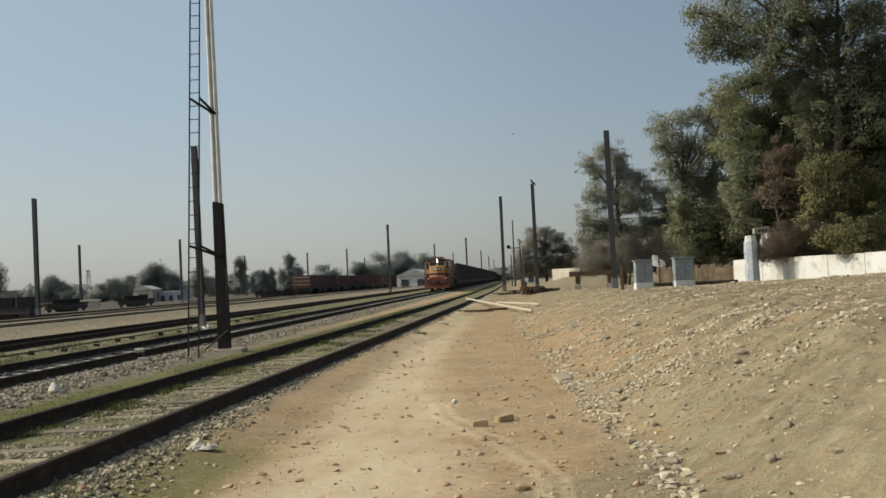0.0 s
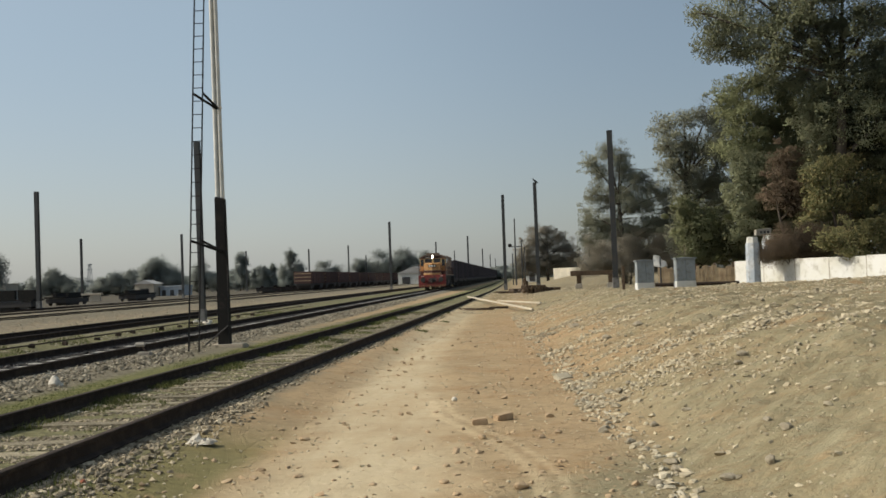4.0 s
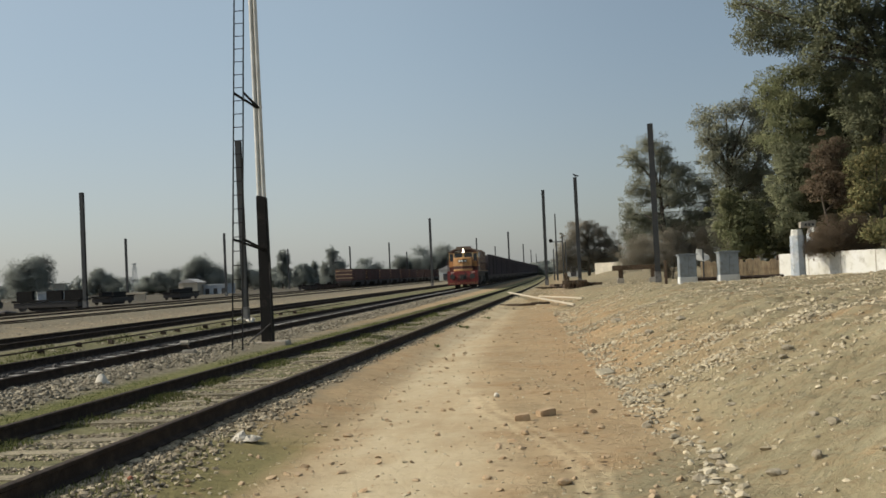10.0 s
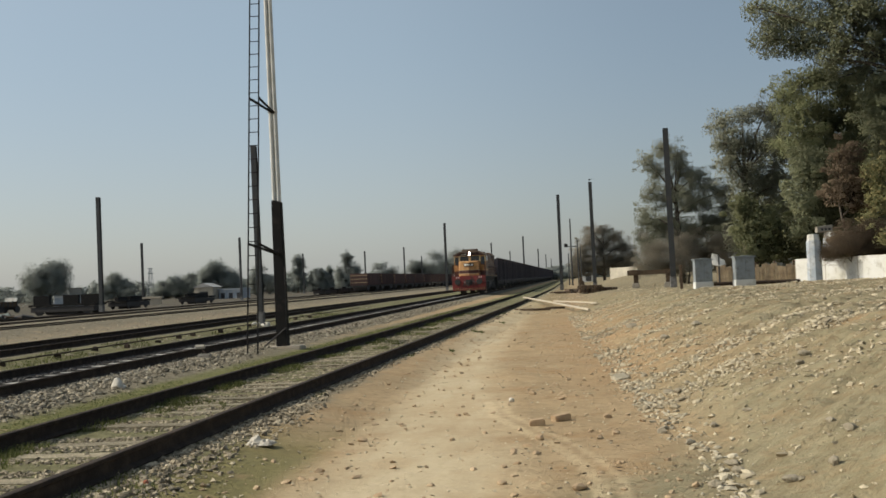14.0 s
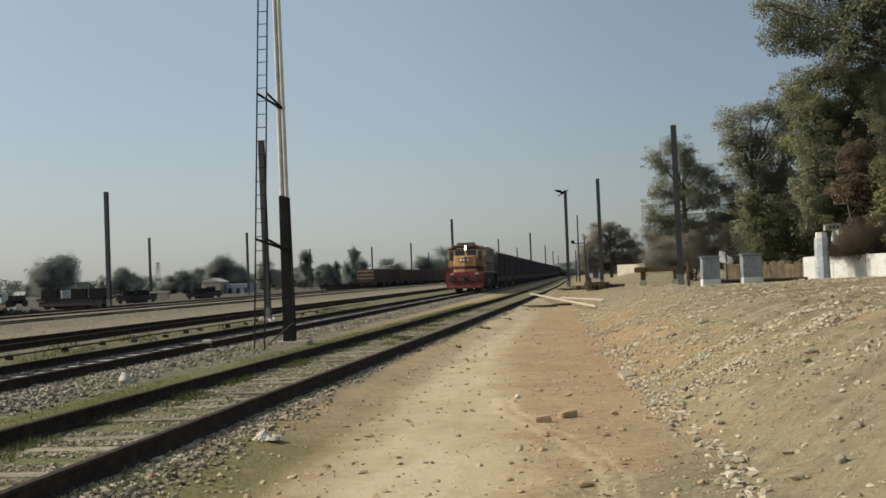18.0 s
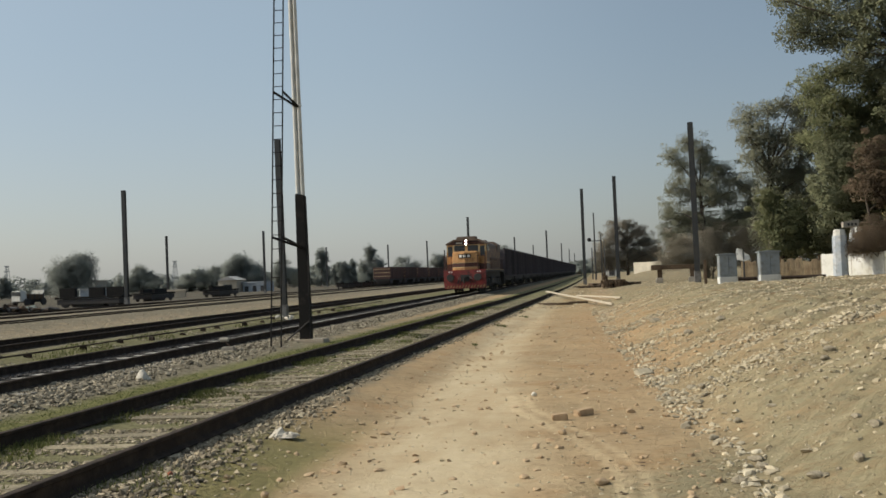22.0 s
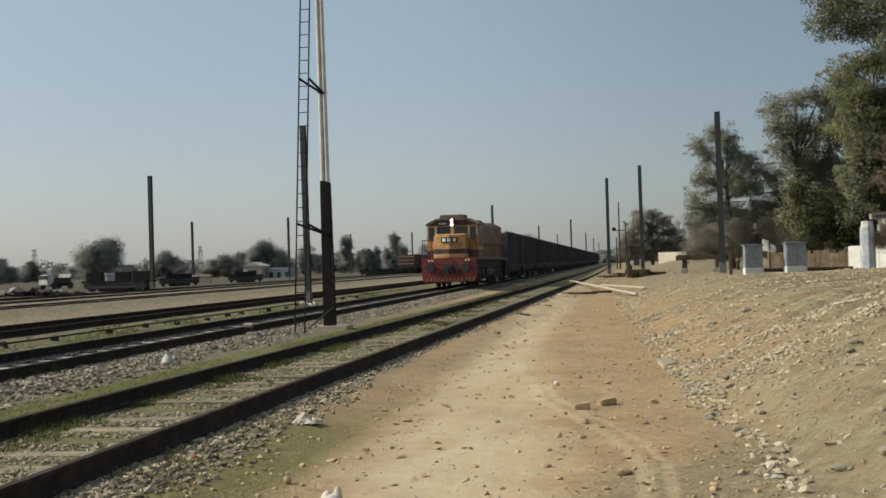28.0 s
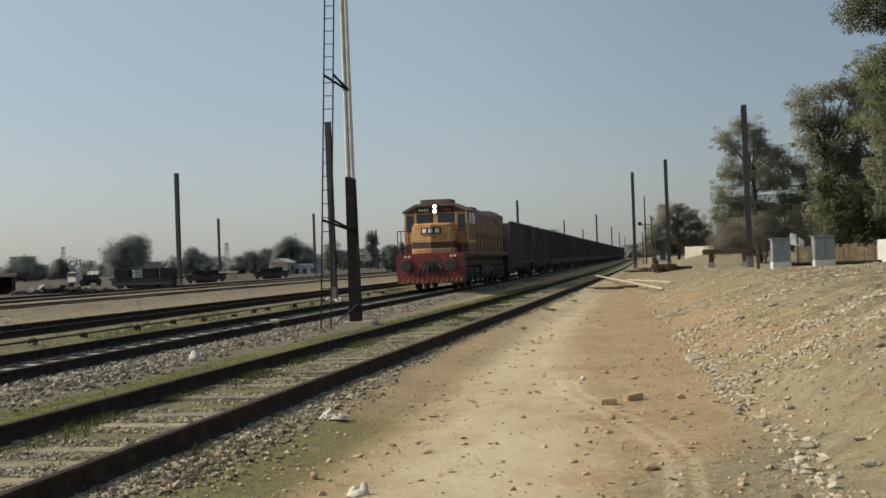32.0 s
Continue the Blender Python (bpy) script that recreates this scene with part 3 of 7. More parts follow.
def steps_from(*spans):
    out = []
    for a, b, n in spans:
        out += list(np.linspace(a, b, n, endpoint=False))
    return np.array(out + [spans[-1][1]])


gx = steps_from((-2600, -200, 14), (-200, -40, 30), (-40, -18, 40), (-18, -6, 56), (-6, -3, 50), (-3, 6, 190), (6, 22, 64), (22, 80, 24), (80, 2600, 16))
gy = steps_from((-1500, -20, 10), (-20, 2, 16), (2, 4.5, 16), (4.5, 16, 230), (16, 46, 260), (46, 50, 8), (50, 110, 70), (110, 400, 40), (400, 3600, 18))
GX, GY = np.meshgrid(gx, gy)
GZ = ground_z(GX, GY)
nx, ny = len(gx), len(gy)
idx = np.arange(nx * ny).reshape(ny, nx)
quads = np.stack([idx[:-1, :-1], idx[:-1, 1:], idx[1:, 1:], idx[1:, :-1]], -1).reshape(-1, 4)
me = arrays_mesh("ground", np.stack([GX, GY, GZ], -1).reshape(-1, 3), quads, GROUND)
me.polygons.foreach_set("use_smooth", [True] * len(me.polygons))
D = GX - toe(GY)
SX = GX - siding(GY)
RUT = [(-1.12, 13.4), (-0.95, 12.05), (-0.54, 10.73), (-0.24, 9.88), (-0.02, 8.94), (0.11, 8.18), (0.13, 7.5), (0.1, 5.0)]


def near_line(pts, width):
    """How close each ground corner lies to a bent line."""
    best = np.full(GX.shape, 9.0)
    for (xa, ya), (xb, yb) in zip(pts, pts[1:]):
        dx, dy = xb - xa, yb - ya
        k = np.clip(((GX - xa) * dx + (GY - ya) * dy) / (dx * dx + dy * dy), 0, 1)
        best = np.minimum(best, np.hypot(GX - xa - k * dx, GY - ya - k * dy))
    return 1 - smooth(width * 0.3, width, best)


zones = {
    "rut": np.clip(0.6 * near_line(RUT, 0.085) + 0.45 * near_line([(x + 0.17, y + 0.1) for x, y in RUT], 0.06), 0, 0.38),
    "grass": np.clip(bed(SX, -6.15, 0.55, 0.45) * (1.5 - 0.9 * smooth(26, 50, GY)) + 0.6 * bed(SX, NEAR, 0.7, 0.3) * (1 - 0.45 * smooth(28, 48, GY)) + 0.75 * bed(SX, -2.75, 0.3, 0.4) * (1 - smooth(9, 12, GY)) + 0.6 * bed(GX, -12.2, 1.2, 0.9) + 0.2 * bed(GX, -3.2, 2.2, 1) * smooth(30, 60, GY), 0, 1),
    "gravel": np.clip(0.6 * bed(SX, -6.2, 0.8, 0.5) + bed(SX, NEAR, 1.0, 0.75) * (1 - 0.6 * smooth(12, 22, GY) * smooth(-3.6, -3.2, SX)) + bed(GX, MAIN, 1.8, 0.9) + bed(GX, THIRD, 1.5, 0.8) + 0.7 * bed(GX, FOURTH, 1.5, 0.8) + 0.7 * bed(GX, FIFTH, 1.5, 0.8) + 0.42 * smooth(48, 72, GY) * smooth(-3.4, -1.0, GX) + 0.95 * smooth(-31.5, -36, GX) + 0.75 * smooth(-17, -18.5, GX) - 0.12 * bed(GX, -20.8, 1.6, 1.2) + 0.9 * bed(GX, -12.2, 1.2, 0.9), 0, 1),
    "path": np.clip(bed(GX, *trodden(GY), 0.75) * smooth(-4, 4, GY) + 0.2 * bed(GX, -20.3, 2.8, 1.0), 0, 1),
    "ochre": 0.85 * bed(D, 0.6, 0.6, 1.3) * smooth(12, 17, GY) * (1 - smooth(36, 44, GY)),
    "mound": smooth(-0.3, 0.8, D + 0.7 * waves(GX, GY, 0.8, 41) + 1.6 * (1 - smooth(6, 11, GY))),
    # earth darker between the main and third rails and over the far yard
    "dark_earth": 1.0 * bed(GX, MAIN, 0.8, 0.08) + 0.6 * bed(GX, THIRD, 0.85, 0.1) + (0.62 + 0.25 * waves(GX, GY, 0.22, 71)) * smooth(-31.5, -37, GX),
    "rough": np.clip(1.05 - 0.8 * bed(GX, *trodden(GY), 0.8), 0, 1),
}
for name, values in zones.items():
    me.attributes.new(name, "FLOAT", "POINT").data.foreach_set("value", values.astype(np.float32).ravel())
tagged(new("ground", me), "dusty tan earth with a trodden path and a tipped bank", "ground", kind="structure")


def gz(x, y):
    return float(ground_z(x, y))


# ---------------- tracks ----------------
RAIL_PROFILE = [(-0.07, -0.165), (0.07, -0.165), (0.07, -0.15), (0.015, -0.13), (0.01, -0.045), (0.036, -0.03), (0.036, -0.004), (0.028, 0.0), (-0.028, 0.0), (-0.036, -0.004), (-0.036, -0.03), (-0.01, -0.045), (-0.015, -0.13), (-0.07, -0.15)]


SLEEPERS = {}


def track(centre, y0, y1, sleepers, label, sleeper_mat, shine=False, ends=1.37, sunk=0.012, half=0.125, bent=False):
    t = thing("railway_track", label, "railway track", "tracks of the yard", pose(centre, 0, 0), "structure")
    for side in (-0.865, 0.865):
        s = Shape()
        if bent:
            cuts = [y0] + [float(v) for v in range(-4, 168, 2)] + [y1]
            n = len(RAIL_PROFILE)
            s.add([(side + x + float(siding(y)), y, RAIL + z) for y in cuts for x, z in RAIL_PROFILE], [(r * n + i, r * n + (i + 1) % n, (r + 1) * n + (i + 1) % n, (r + 1) * n + i) for r in range(len(cuts) - 1) for i in range(n)])
        else:
            s.prism([(side + x, RAIL + z) for x, z in RAIL_PROFILE], y0, y1)
        rail = part("rail", s, RUST, t)
        if shine:
            part("running_surface", Shape().box(side - 0.026, side + 0.026, y0, y1, RAIL + 0.0005, RAIL + 0.004), RAILTOP, rail, "worn bright rail head")
    rng = random.Random(int(-centre * 10))
    sm = Shape().box(-ends, ends, -half, half, -0.14, 0.0).mesh("sleeper", sleeper_mat, 0.012)
    y, n = max(y0, -8) + 0.3, 0
    while y < y1 and n < sleepers:
        part("sleeper", sm, None, t, at=pose(rng.uniform(-0.05, 0.05) + (float(siding(y)) if bent else 0.0), y, 0.118 + rng.uniform(min(-sunk, 0.003), max(-sunk, 0.003)), rng.uniform(-0.6, 0.6), rng.uniform(-0.4, 0.4), rng.uniform(-1.2, 1.2)))
        SLEEPERS.setdefault(centre, []).append(y)
        y, n = y + 0.66 + rng.uniform(-0.05, 0.05), n + 1
    return t


def off_sleepers(y, centre, gap):
    """True where a stone lies in the bed between two sleepers."""
    ys = np.array(SLEEPERS[centre])
    i = np.clip(np.searchsorted(ys, y), 1, len(ys) - 1)
    return np.minimum(np.abs(y - ys[i - 1]), np.abs(y - ys[i])) > gap


track(NEAR, -60, 420, 200, "rusty siding track on old timber sleepers with grass between the rails", SLEEPER, False, 1.1, 0.038, bent=True)
track(MAIN, -60, 900, 260, "main line of brown rails on pale concrete sleepers", SLEEPER_PALE, False, 1.37, 0.008, 0.13)
track(THIRD, -60, 900, 240, "dark rusty yard track on old sleepers", SLEEPER)
track(FOURTH, -60, 600, 0, "rusty yard track half sunk in pale earth", SLEEPER)
track(FIFTH, -60, 600, 0, "rusty yard track half sunk in dark earth", SLEEPER)
track(-36.0, -60, 600, 0, "far rusty yard track half sunk in earth", SLEEPER)

# ---------------- the train ----------------
LOCO_LEN = 16.4


def bogie(parent, y, axles, spacing, wheel_r, mat=BLACK, half=1.18):
    """Side frames, springs and wheelsets; returns the wheelsets."""
    b = thing_part("bogie", parent, pose(0, y, 0))
    length = spacing * (axles - 1) + 1.3
    for s in (-1, 1):
        f = Shape().box(s * half - 0.06, s * half + 0.06, -length / 2, length / 2, 0.62, 0.92)
        for k in range(axles):
            yy = (k - (axles - 1) / 2) * spacing
            f.box(s * half - 0.12, s * half + 0.12, yy - 0.2, yy + 0.2, 0.32, 0.7)
        for k in range(axles - 1):
            yy = (k - (axles - 2) / 2) * spacing
            for o in (-0.16, 0.16):
                f.tube((s * (half + 0.07), yy + o, 0.4), (s * (half + 0.07), yy + o, 0.85), 0.075, seg=8)
        part("side_frame", f, mat, b, bevel=0.0)
    part("bolster", Shape().box(-1.1, 1.1, -0.35, 0.35, 0.55, 0.95), mat, b)
    sets = []
    for k in range(axles):
        w = Shape()
        for s in (-1, 1):
            w.tube((s * 0.80, 0, 0), (s * 0.93, 0, 0), wheel_r, seg=20)
            w.tube((s * 0.77, 0, 0), (s * 0.80, 0, 0), wheel_r + 0.03, seg=20)
            w.tube((s * 0.93, 0, 0), (s * 0.96, 0, 0), 0.17, seg=10)
            for q in range(3):
                a = q * 2.094
                w.box(s * 0.945 - 0.012, s * 0.945 + 0.012, math.cos(a) * 0.28 - 0.05, math.cos(a) * 0.28 + 0.05, math.sin(a) * 0.28 - 0.05, math.sin(a) * 0.28 + 0.05)
        w.tube((-0.8, 0, 0), (0.8, 0, 0), 0.085, seg=8)
        ob = part("wheelset", w, mat, b, at=pose(0, (k - (axles - 1) / 2) * spacing, wheel_r))
        sets.append(ob)
    return sets


def thing_part(name, parent, at):
    """A part that holds pieces of its own."""
    ob = new(name)
    ob.empty_display_size = 0.1
    ob.parent, ob.matrix_basis = parent, at
    return ob


def locomotive():
    """Hood locomotive; its front is at y = 0 and it faces -y; z = 0 is the rail head."""
    L = thing("locomotive", "yellow, maroon and red diesel hood locomotive with its headlamp lit", "locomotive")
    W = 1.48
    # red front platform and pilot
    b = Shape().box(-W - 0.04, W + 0.04, 0.30, 0.62, 0.55, 1.62)
    part("front_plate", b, RED, L, "red buffer plate with worn paint", 0.03)
    pilot = part("pilot", Shape().prism([(-1.44, 0.29), (1.44, 0.29), (1.5, 0.62), (-1.5, 0.62)], 0.22, 0.52), RED, L, "red pilot with cream slanting stripes", 0.02)
    for i in range(13):
        x = -1.3 + i * 0.215
        part("stripe", Shape().add([(x, 0.212, 0.33), (x + 0.075, 0.212, 0.33), (x + 0.16, 0.212, 0.52), (x + 0.085, 0.212, 0.52), (x, 0.225, 0.33), (x + 0.075, 0.225, 0.33), (x + 0.16, 0.225, 0.52), (x + 0.085, 0.225, 0.52)], [(0, 1, 2, 3), (7, 6, 5, 4), (0, 4, 5, 1), (1, 5, 6, 2), (2, 6, 7, 3), (3, 7, 4, 0)]), DIRTYSTRIPE, pilot)
    for s in (-1, 1):
        bf = Shape().tube((s * 0.98, 0.32, 1.08), (s * 0.98, -0.18, 1.08), 0.13, seg=14).tube((s * 0.98, -0.18, 1.08), (s * 0.98, -0.26, 1.08), 0.27, 0.25, 20).tube((s * 0.98, 0.31, 1.08), (s * 0.98, 0.24, 1.08), 0.22, seg=14)
        part("buffer", bf, BLACK, L, "black round buffer", 0.0, False)
        for o in (0.0, 0.17):
            part("marker_light", Shape().tube((s * 1.02 + o - 0.08, 0.305, 1.48), (s * 1.02 + o - 0.08, 0.26, 1.48), 0.06, seg=12), LAMP_SMALL, L)
    cp = Shape().box(-0.16, 0.16, 0.05, 0.32, 0.86, 1.2).box(-0.05, 0.05, -0.28, 0.06, 0.96, 1.08).tube((0, -0.28, 1.02), (0, -0.20, 0.66), 0.05, seg=8).box(-0.3, 0.3, 0.26, 0.31, 0.8, 1.28)
    cpl = part("coupler", cp, BLACK, L, "black screw coupler")
    for x0, x1, z1 in ((0.32, 0.44, 0.66), (0.42, 0.62, 0.72), (-0.34, -0.5, 0.66), (-0.2, -0.3, 0.6)):
        part("brake_hose", Shape().tube((x0, 0.29, 1.16), ((x0 + x1) / 2, 0.12, 0.92), 0.03, seg=6).tube(((x0 + x1) / 2, 0.12, 0.92), (x1, 0.16, z1), 0.03, seg=6), BLACK, cpl)
    for s in (-1, 1):
        st = Shape()
        for k in range(4):
            st.box(s * 1.2 - 0.24, s * 1.2 + 0.24, 0.66, 0.95, 0.35 + k * 0.3, 0.39 + k * 0.3)
        st.box(s * 1.46 - 0.015, s * 1.46 + 0.015, 0.64, 0.98, 0.3, 1.6)
        part("front_step", st, RED, L)
        hr = Shape()
        for y in (0.4, 1.1):
            hr.tube((s * 1.46, y, 1.6), (s * 1.46, y, 2.62), 0.022, seg=6)
        hr.tube((s * 1.46, 0.4, 2.62), (s * 1.46, 1.1, 2.62), 0.022, seg=6)
        hr.tube((s * 1.46, 0.4, 2.62), (s * 0.95, 0.4, 2.62), 0.022, seg=6).tube((s * 0.95, 0.4, 1.6), (s * 0.95, 0.4, 2.62), 0.022, seg=6)
        part("handrail", hr, MAROON, L)
    part("platform", Shape().box(-W, W, 0.6, LOCO_LEN - 0.5, 1.42, 1.57), BLACK, L, "grimy dark walkway sill", 0.01)
    part("sill_line", Shape().box(-W - 0.004, W + 0.004, 0.63, LOCO_LEN - 0.62, 1.57, 1.618), DIRTYSTRIPE, L, "thin dirty cream line along the walkway")
    part("underframe", Shape().box(-1.15, 1.15, 0.7, LOCO_LEN - 0.6, 1.0, 1.42), BLACK, L)
    # short nose with a creased prow: maroon foot, yellow top
    def prow(z0, z1, out=0.0, lean=0.0, back=1.9):
        """Five-sided block of the nose; out: how far it stands proud, lean: how far its top falls back."""
        low = [(-0.92 - out, 0.86), (-0.86 - out, 0.80 - out), (0.0, 0.56 - out), (0.86 + out, 0.80 - out), (0.92 + out, 0.86), (0.92 + out, back), (-0.92 - out, back)]
        top = [(x * (1 - lean * 0.4), y + lean * (1 if y < 1.5 else 0)) for x, y in low]
        n = len(low)
        return Shape().add([(x, y, z0) for x, y in low] + [(x, y, z1) for x, y in top], [(k, (k + 1) % n, n + (k + 1) % n, n + k) for k in range(n)] + [tuple(range(n - 1, -1, -1)), tuple(range(n, 2 * n))])

    part("nose_foot", prow(1.62, 1.78), YELLOW, L, "yellow foot of the nose", 0.01)
    part("nose_stripe", prow(1.78, 1.83, 0.008), CREAM, L, "thin cream line round the nose")
    part("nose_band", prow(1.83, 2.12, 0.004), MAROON, L, "maroon band round the nose", 0.01)
    part("upper_stripe", prow(2.12, 2.15, 0.008), CREAM, L, "thin cream line round the nose")
    nose = part("nose", prow(2.15, 2.86, 0.0, 0.04), YELLOW, L, "yellow short nose with a creased prow", 0.035)
    part("nose_top", prow(2.861, 2.95, -0.06, 0.12), YELLOW, L, "", 0.02)
    slope = math.degrees(math.atan2(0.24, 0.86))
    for sx in (-1, 1):
        at = pose(0.0, 0.572, 0, 0, 0, sx * slope)
        a, b = sorted((sx * 0.004, sx * 0.47))
        part("nose_panel", Shape().box(a, b, -0.018, 0.03, 2.47, 2.75), BLACKPAINT, nose, "black panel with pale blocks", at=at)
        a, b = sorted((sx * 0.2, sx * 0.39))
        part("block", Shape().box(a, b, -0.032, -0.016, 2.52, 2.7), BLANK_LIGHT, nose, at=at)
        a, b = sorted((sx * 0.012, sx * 0.09))
        part("block", Shape().box(a, b, -0.032, -0.016, 2.52, 2.7), BLANK_LIGHT, nose, at=at)
        a, b = sorted((sx * 0.01, sx * 0.3))
        part("thin_line", Shape().box(a, b, -0.012, 0.03, 2.38, 2.41), MAROON, nose, at=at)
    # cab
    c0, c1 = 1.85, 4.15
    part("cab_foot", Shape().box(-W + 0.02, W - 0.02, c0, c1, 1.62, 2.06), MAROON, L, "maroon lower band of the cab", 0.02)
    part("cab_waist", Shape().box(-W + 0.02, W - 0.02, c0, c1, 2.06, 2.92), YELLOW, L, "dirty yellow cab side", 0.02)
    for sx in (-1, 1):
        a, b = sorted((sx * (W - 0.025), sx * (W - 0.012)))
        part("cab_side_panel", Shape().box(a, b, c0 + 0.28, c1 - 0.06, 2.2, 2.9), HOODSIDE, L, "brown grimy cab side panel")
    part("cab_upper", Shape().prism([(-W + 0.03, 2.92), (W - 0.03, 2.92), (W - 0.03, 3.5), (0.84, 3.76), (-0.84, 3.76), (-W + 0.03, 3.5)], c0 + 0.01, c1), YELLOW, L, "yellow cab front round the windows", 0.01)
    part("brow", Shape().prism([(-W + 0.025, 3.46), (W - 0.025, 3.46), (W - 0.025, 3.52), (0.86, 3.8), (-0.86, 3.8), (-W + 0.025, 3.52)], c0 - 0.03, c0 + 0.02), MAROON, L, "maroon brow over the windscreens")
    part("cab_roof", Shape().prism([(-W - 0.02, 3.46), (-W + 0.06, 3.46), (-0.84, 3.75), (0.84, 3.75), (W - 0.06, 3.46), (W + 0.02, 3.46), (W + 0.02, 3.55), (0.88, 3.86), (-0.88, 3.86), (-W - 0.02, 3.55)], c0 - 0.12, c1 + 0.05), ROOFDUST, L, "dusty brown cab roof")
    for x0, x1 in ((-0.88, -0.1), (0.1, 0.88)):
        wn_ = part("windscreen", Shape().box(x0, x1, c0 - 0.02, c0 + 0.015, 2.98, 3.4), GLASS, L, "dark windscreen")
        part("window_frame", Shape().box(x0 - 0.05, x1 + 0.05, c0 - 0.012, c0 + 0.012, 2.94, 2.98).box(x0 - 0.05, x1 + 0.05, c0 - 0.012, c0 + 0.012, 3.4, 3.44).box(x0 - 0.05, x0, c0 - 0.012, c0 + 0.012, 2.98, 3.4).box(x1, x1 + 0.05, c0 - 0.012, c0 + 0.012, 2.98, 3.4), CREAM, wn_)
    for x in (-1.40, -0.95, 0.0, 0.95, 1.40):
        part("window_post", Shape().box(x - 0.045, x + 0.045, c0 - 0.016, c0 + 0.014, 2.93, 3.45), CREAM, L, "dusty pale window post")
    for x0, x1 in ((-1.36, -1.02), (1.02, 1.36)):
        part("end_door_window", Shape().box(x0, x1, c0 - 0.02, c0 + 0.015, 2.6, 3.34), GLASS, L)
    for s in (-1, 1):
        for y0, y1 in ((2.15, 2.85), (3.0, 3.75)):
            x0, x1 = sorted((s * (W - 0.04), s * (W + 0.005)))
            part("side_window", Shape().box(x0, x1, y0, y1, 2.95, 3.42), GLASS, L)
        x0, x1 = sorted((s * (W - 0.03), s * (W + 0.07)))
        part("sunshade", Shape().add([(x0, 2.1, 3.47), (x1, 2.1, 3.44), (x1, 3.8, 3.44), (x0, 3.8, 3.47), (x0, 2.1, 3.5), (x1, 2.1, 3.47), (x1, 3.8, 3.47), (x0, 3.8, 3.5)], [(0, 1, 2, 3), (7, 6, 5, 4), (0, 4, 5, 1), (1, 5, 6, 2), (2, 6, 7, 3), (3, 7, 4, 0)]), ROOFDUST, L)
    hl = part("headlamp_case", Shape().box(-0.17, 0.17, c0 - 0.16, c0, 3.4, 3.84), MAROON, L, "", 0.02)
    for z in (3.51, 3.73):
        part("headlamp", Shape().tube((0, c0 - 0.185, z), (0, c0 - 0.155, z), 0.075, 0.075, 16), LAMP, hl, "lit round headlamp")
    for s in (-1, 1):
        nb = part("indicator_board", Shape().box(s * 0.52 - 0.3, s * 0.52 + 0.3, c0 - 0.1, c0 - 0.02, 3.46, 3.68), BLACKPAINT, L, "dark indicator board with pale bars")
        for k in range(4):
            part("bar", Shape().box(s * 0.52 - 0.23 + k * 0.125, s * 0.52 - 0.15 + k * 0.125, c0 - 0.112, c0 - 0.098, 3.51, 3.63), FADED_LIGHT if s < 0 else MAROON, nb)
    part("roof_unit", Shape().box(-0.72, 0.72, c0 + 0.1, c0 + 1.2, 3.84, 4.06), ROOFDUST, L, "flat brown box on the cab roof", 0.04)
    part("roof_hatch", Shape().box(-0.6, 0.6, c0 + 1.5, c0 + 2.2, 3.84, 3.98), ROOFDUST, L, "", 0.03)
    # long hood
    h0, h1, hw = c1, LOCO_LEN - 1.1, 1.24
    part("hood_foot", Shape().box(-hw, hw, h0, h1, 1.62, 2.2), MAROON, L, "maroon foot of the long hood", 0.01)
    part("hood", Shape().box(-hw, hw, h0, h1, 2.2, 3.3), HOODSIDE, L, "dusty yellow-brown long hood with brown louvred doors", 0.01)
    part("hood_top", Shape().prism([(-hw, 3.3), (hw, 3.3), (hw - 0.04, 3.52), (hw - 0.3, 3.74), (-hw + 0.3, 3.74), (-hw + 0.04, 3.52)], h0, h1), ROOFDUST, L, "dusty brown hood roof", 0.0)
    n = 13
    for s in (-1, 1):
        for k in range(n):
            y = h0 + 0.25 + k * (h1 - h0 - 0.5) / n
            w = (h1 - h0 - 0.5) / n
            x0, x1 = sorted((s * (hw - 0.01), s * (hw + 0.03)))
            d = part("hood_door", Shape().box(x0, x1, y + 0.05, y + w - 0.05, 1.75, 3.18), HOODSIDE, L, "", 0.01)
            part("hood_rib", Shape().box(x0, x1 + 0.0, y - 0.028, y + 0.028, 1.9, 3.2), YELLOW, L, "thin yellow upright strip")
            x2, x3 = sorted((s * (hw + 0.03), s * (hw + 0.05)))
            if k % 2:
                lv = Shape()
                for q in range(6):
                    lv.box(x2, x3, y + 0.14, y + w - 0.14, 2.35 + q * 0.12, 2.41 + q * 0.12)
                part("louvre", lv, MAROON, d)
            else:
                part("door_handle", Shape().box(x2, x3, y + w - 0.2, y + w - 0.16, 2.3, 2.5), BLACK, d)
    part("radiator", Shape().prism([(-hw - 0.08, 3.1), (hw + 0.08, 3.1), (hw + 0.08, 3.66), (hw - 0.3, 3.9), (-hw + 0.3, 3.9), (-hw - 0.08, 3.66)], h1 - 3.0, h1 - 0.3), ROOFDUST, L, "brown radiator housing", 0.0)
    for k in range(3):
        part("roof_fan", Shape().tube((0, h1 - 2.6 + k * 0.95, 3.89), (0, h1 - 2.6 + k * 0.95, 3.97), 0.4, seg=18), ROOFDUST, L)
    part("exhaust_stack", Shape().box(-0.3, 0.3, 8.3, 9.0, 3.72, 3.98), BLACK, L, "sooty exhaust stack", 0.02)
    part("dynamic_brake_hatch", Shape().box(-1.0, 1.0, 6.0, 7.6, 3.7, 3.86), ROOFDUST, L, "", 0.03)
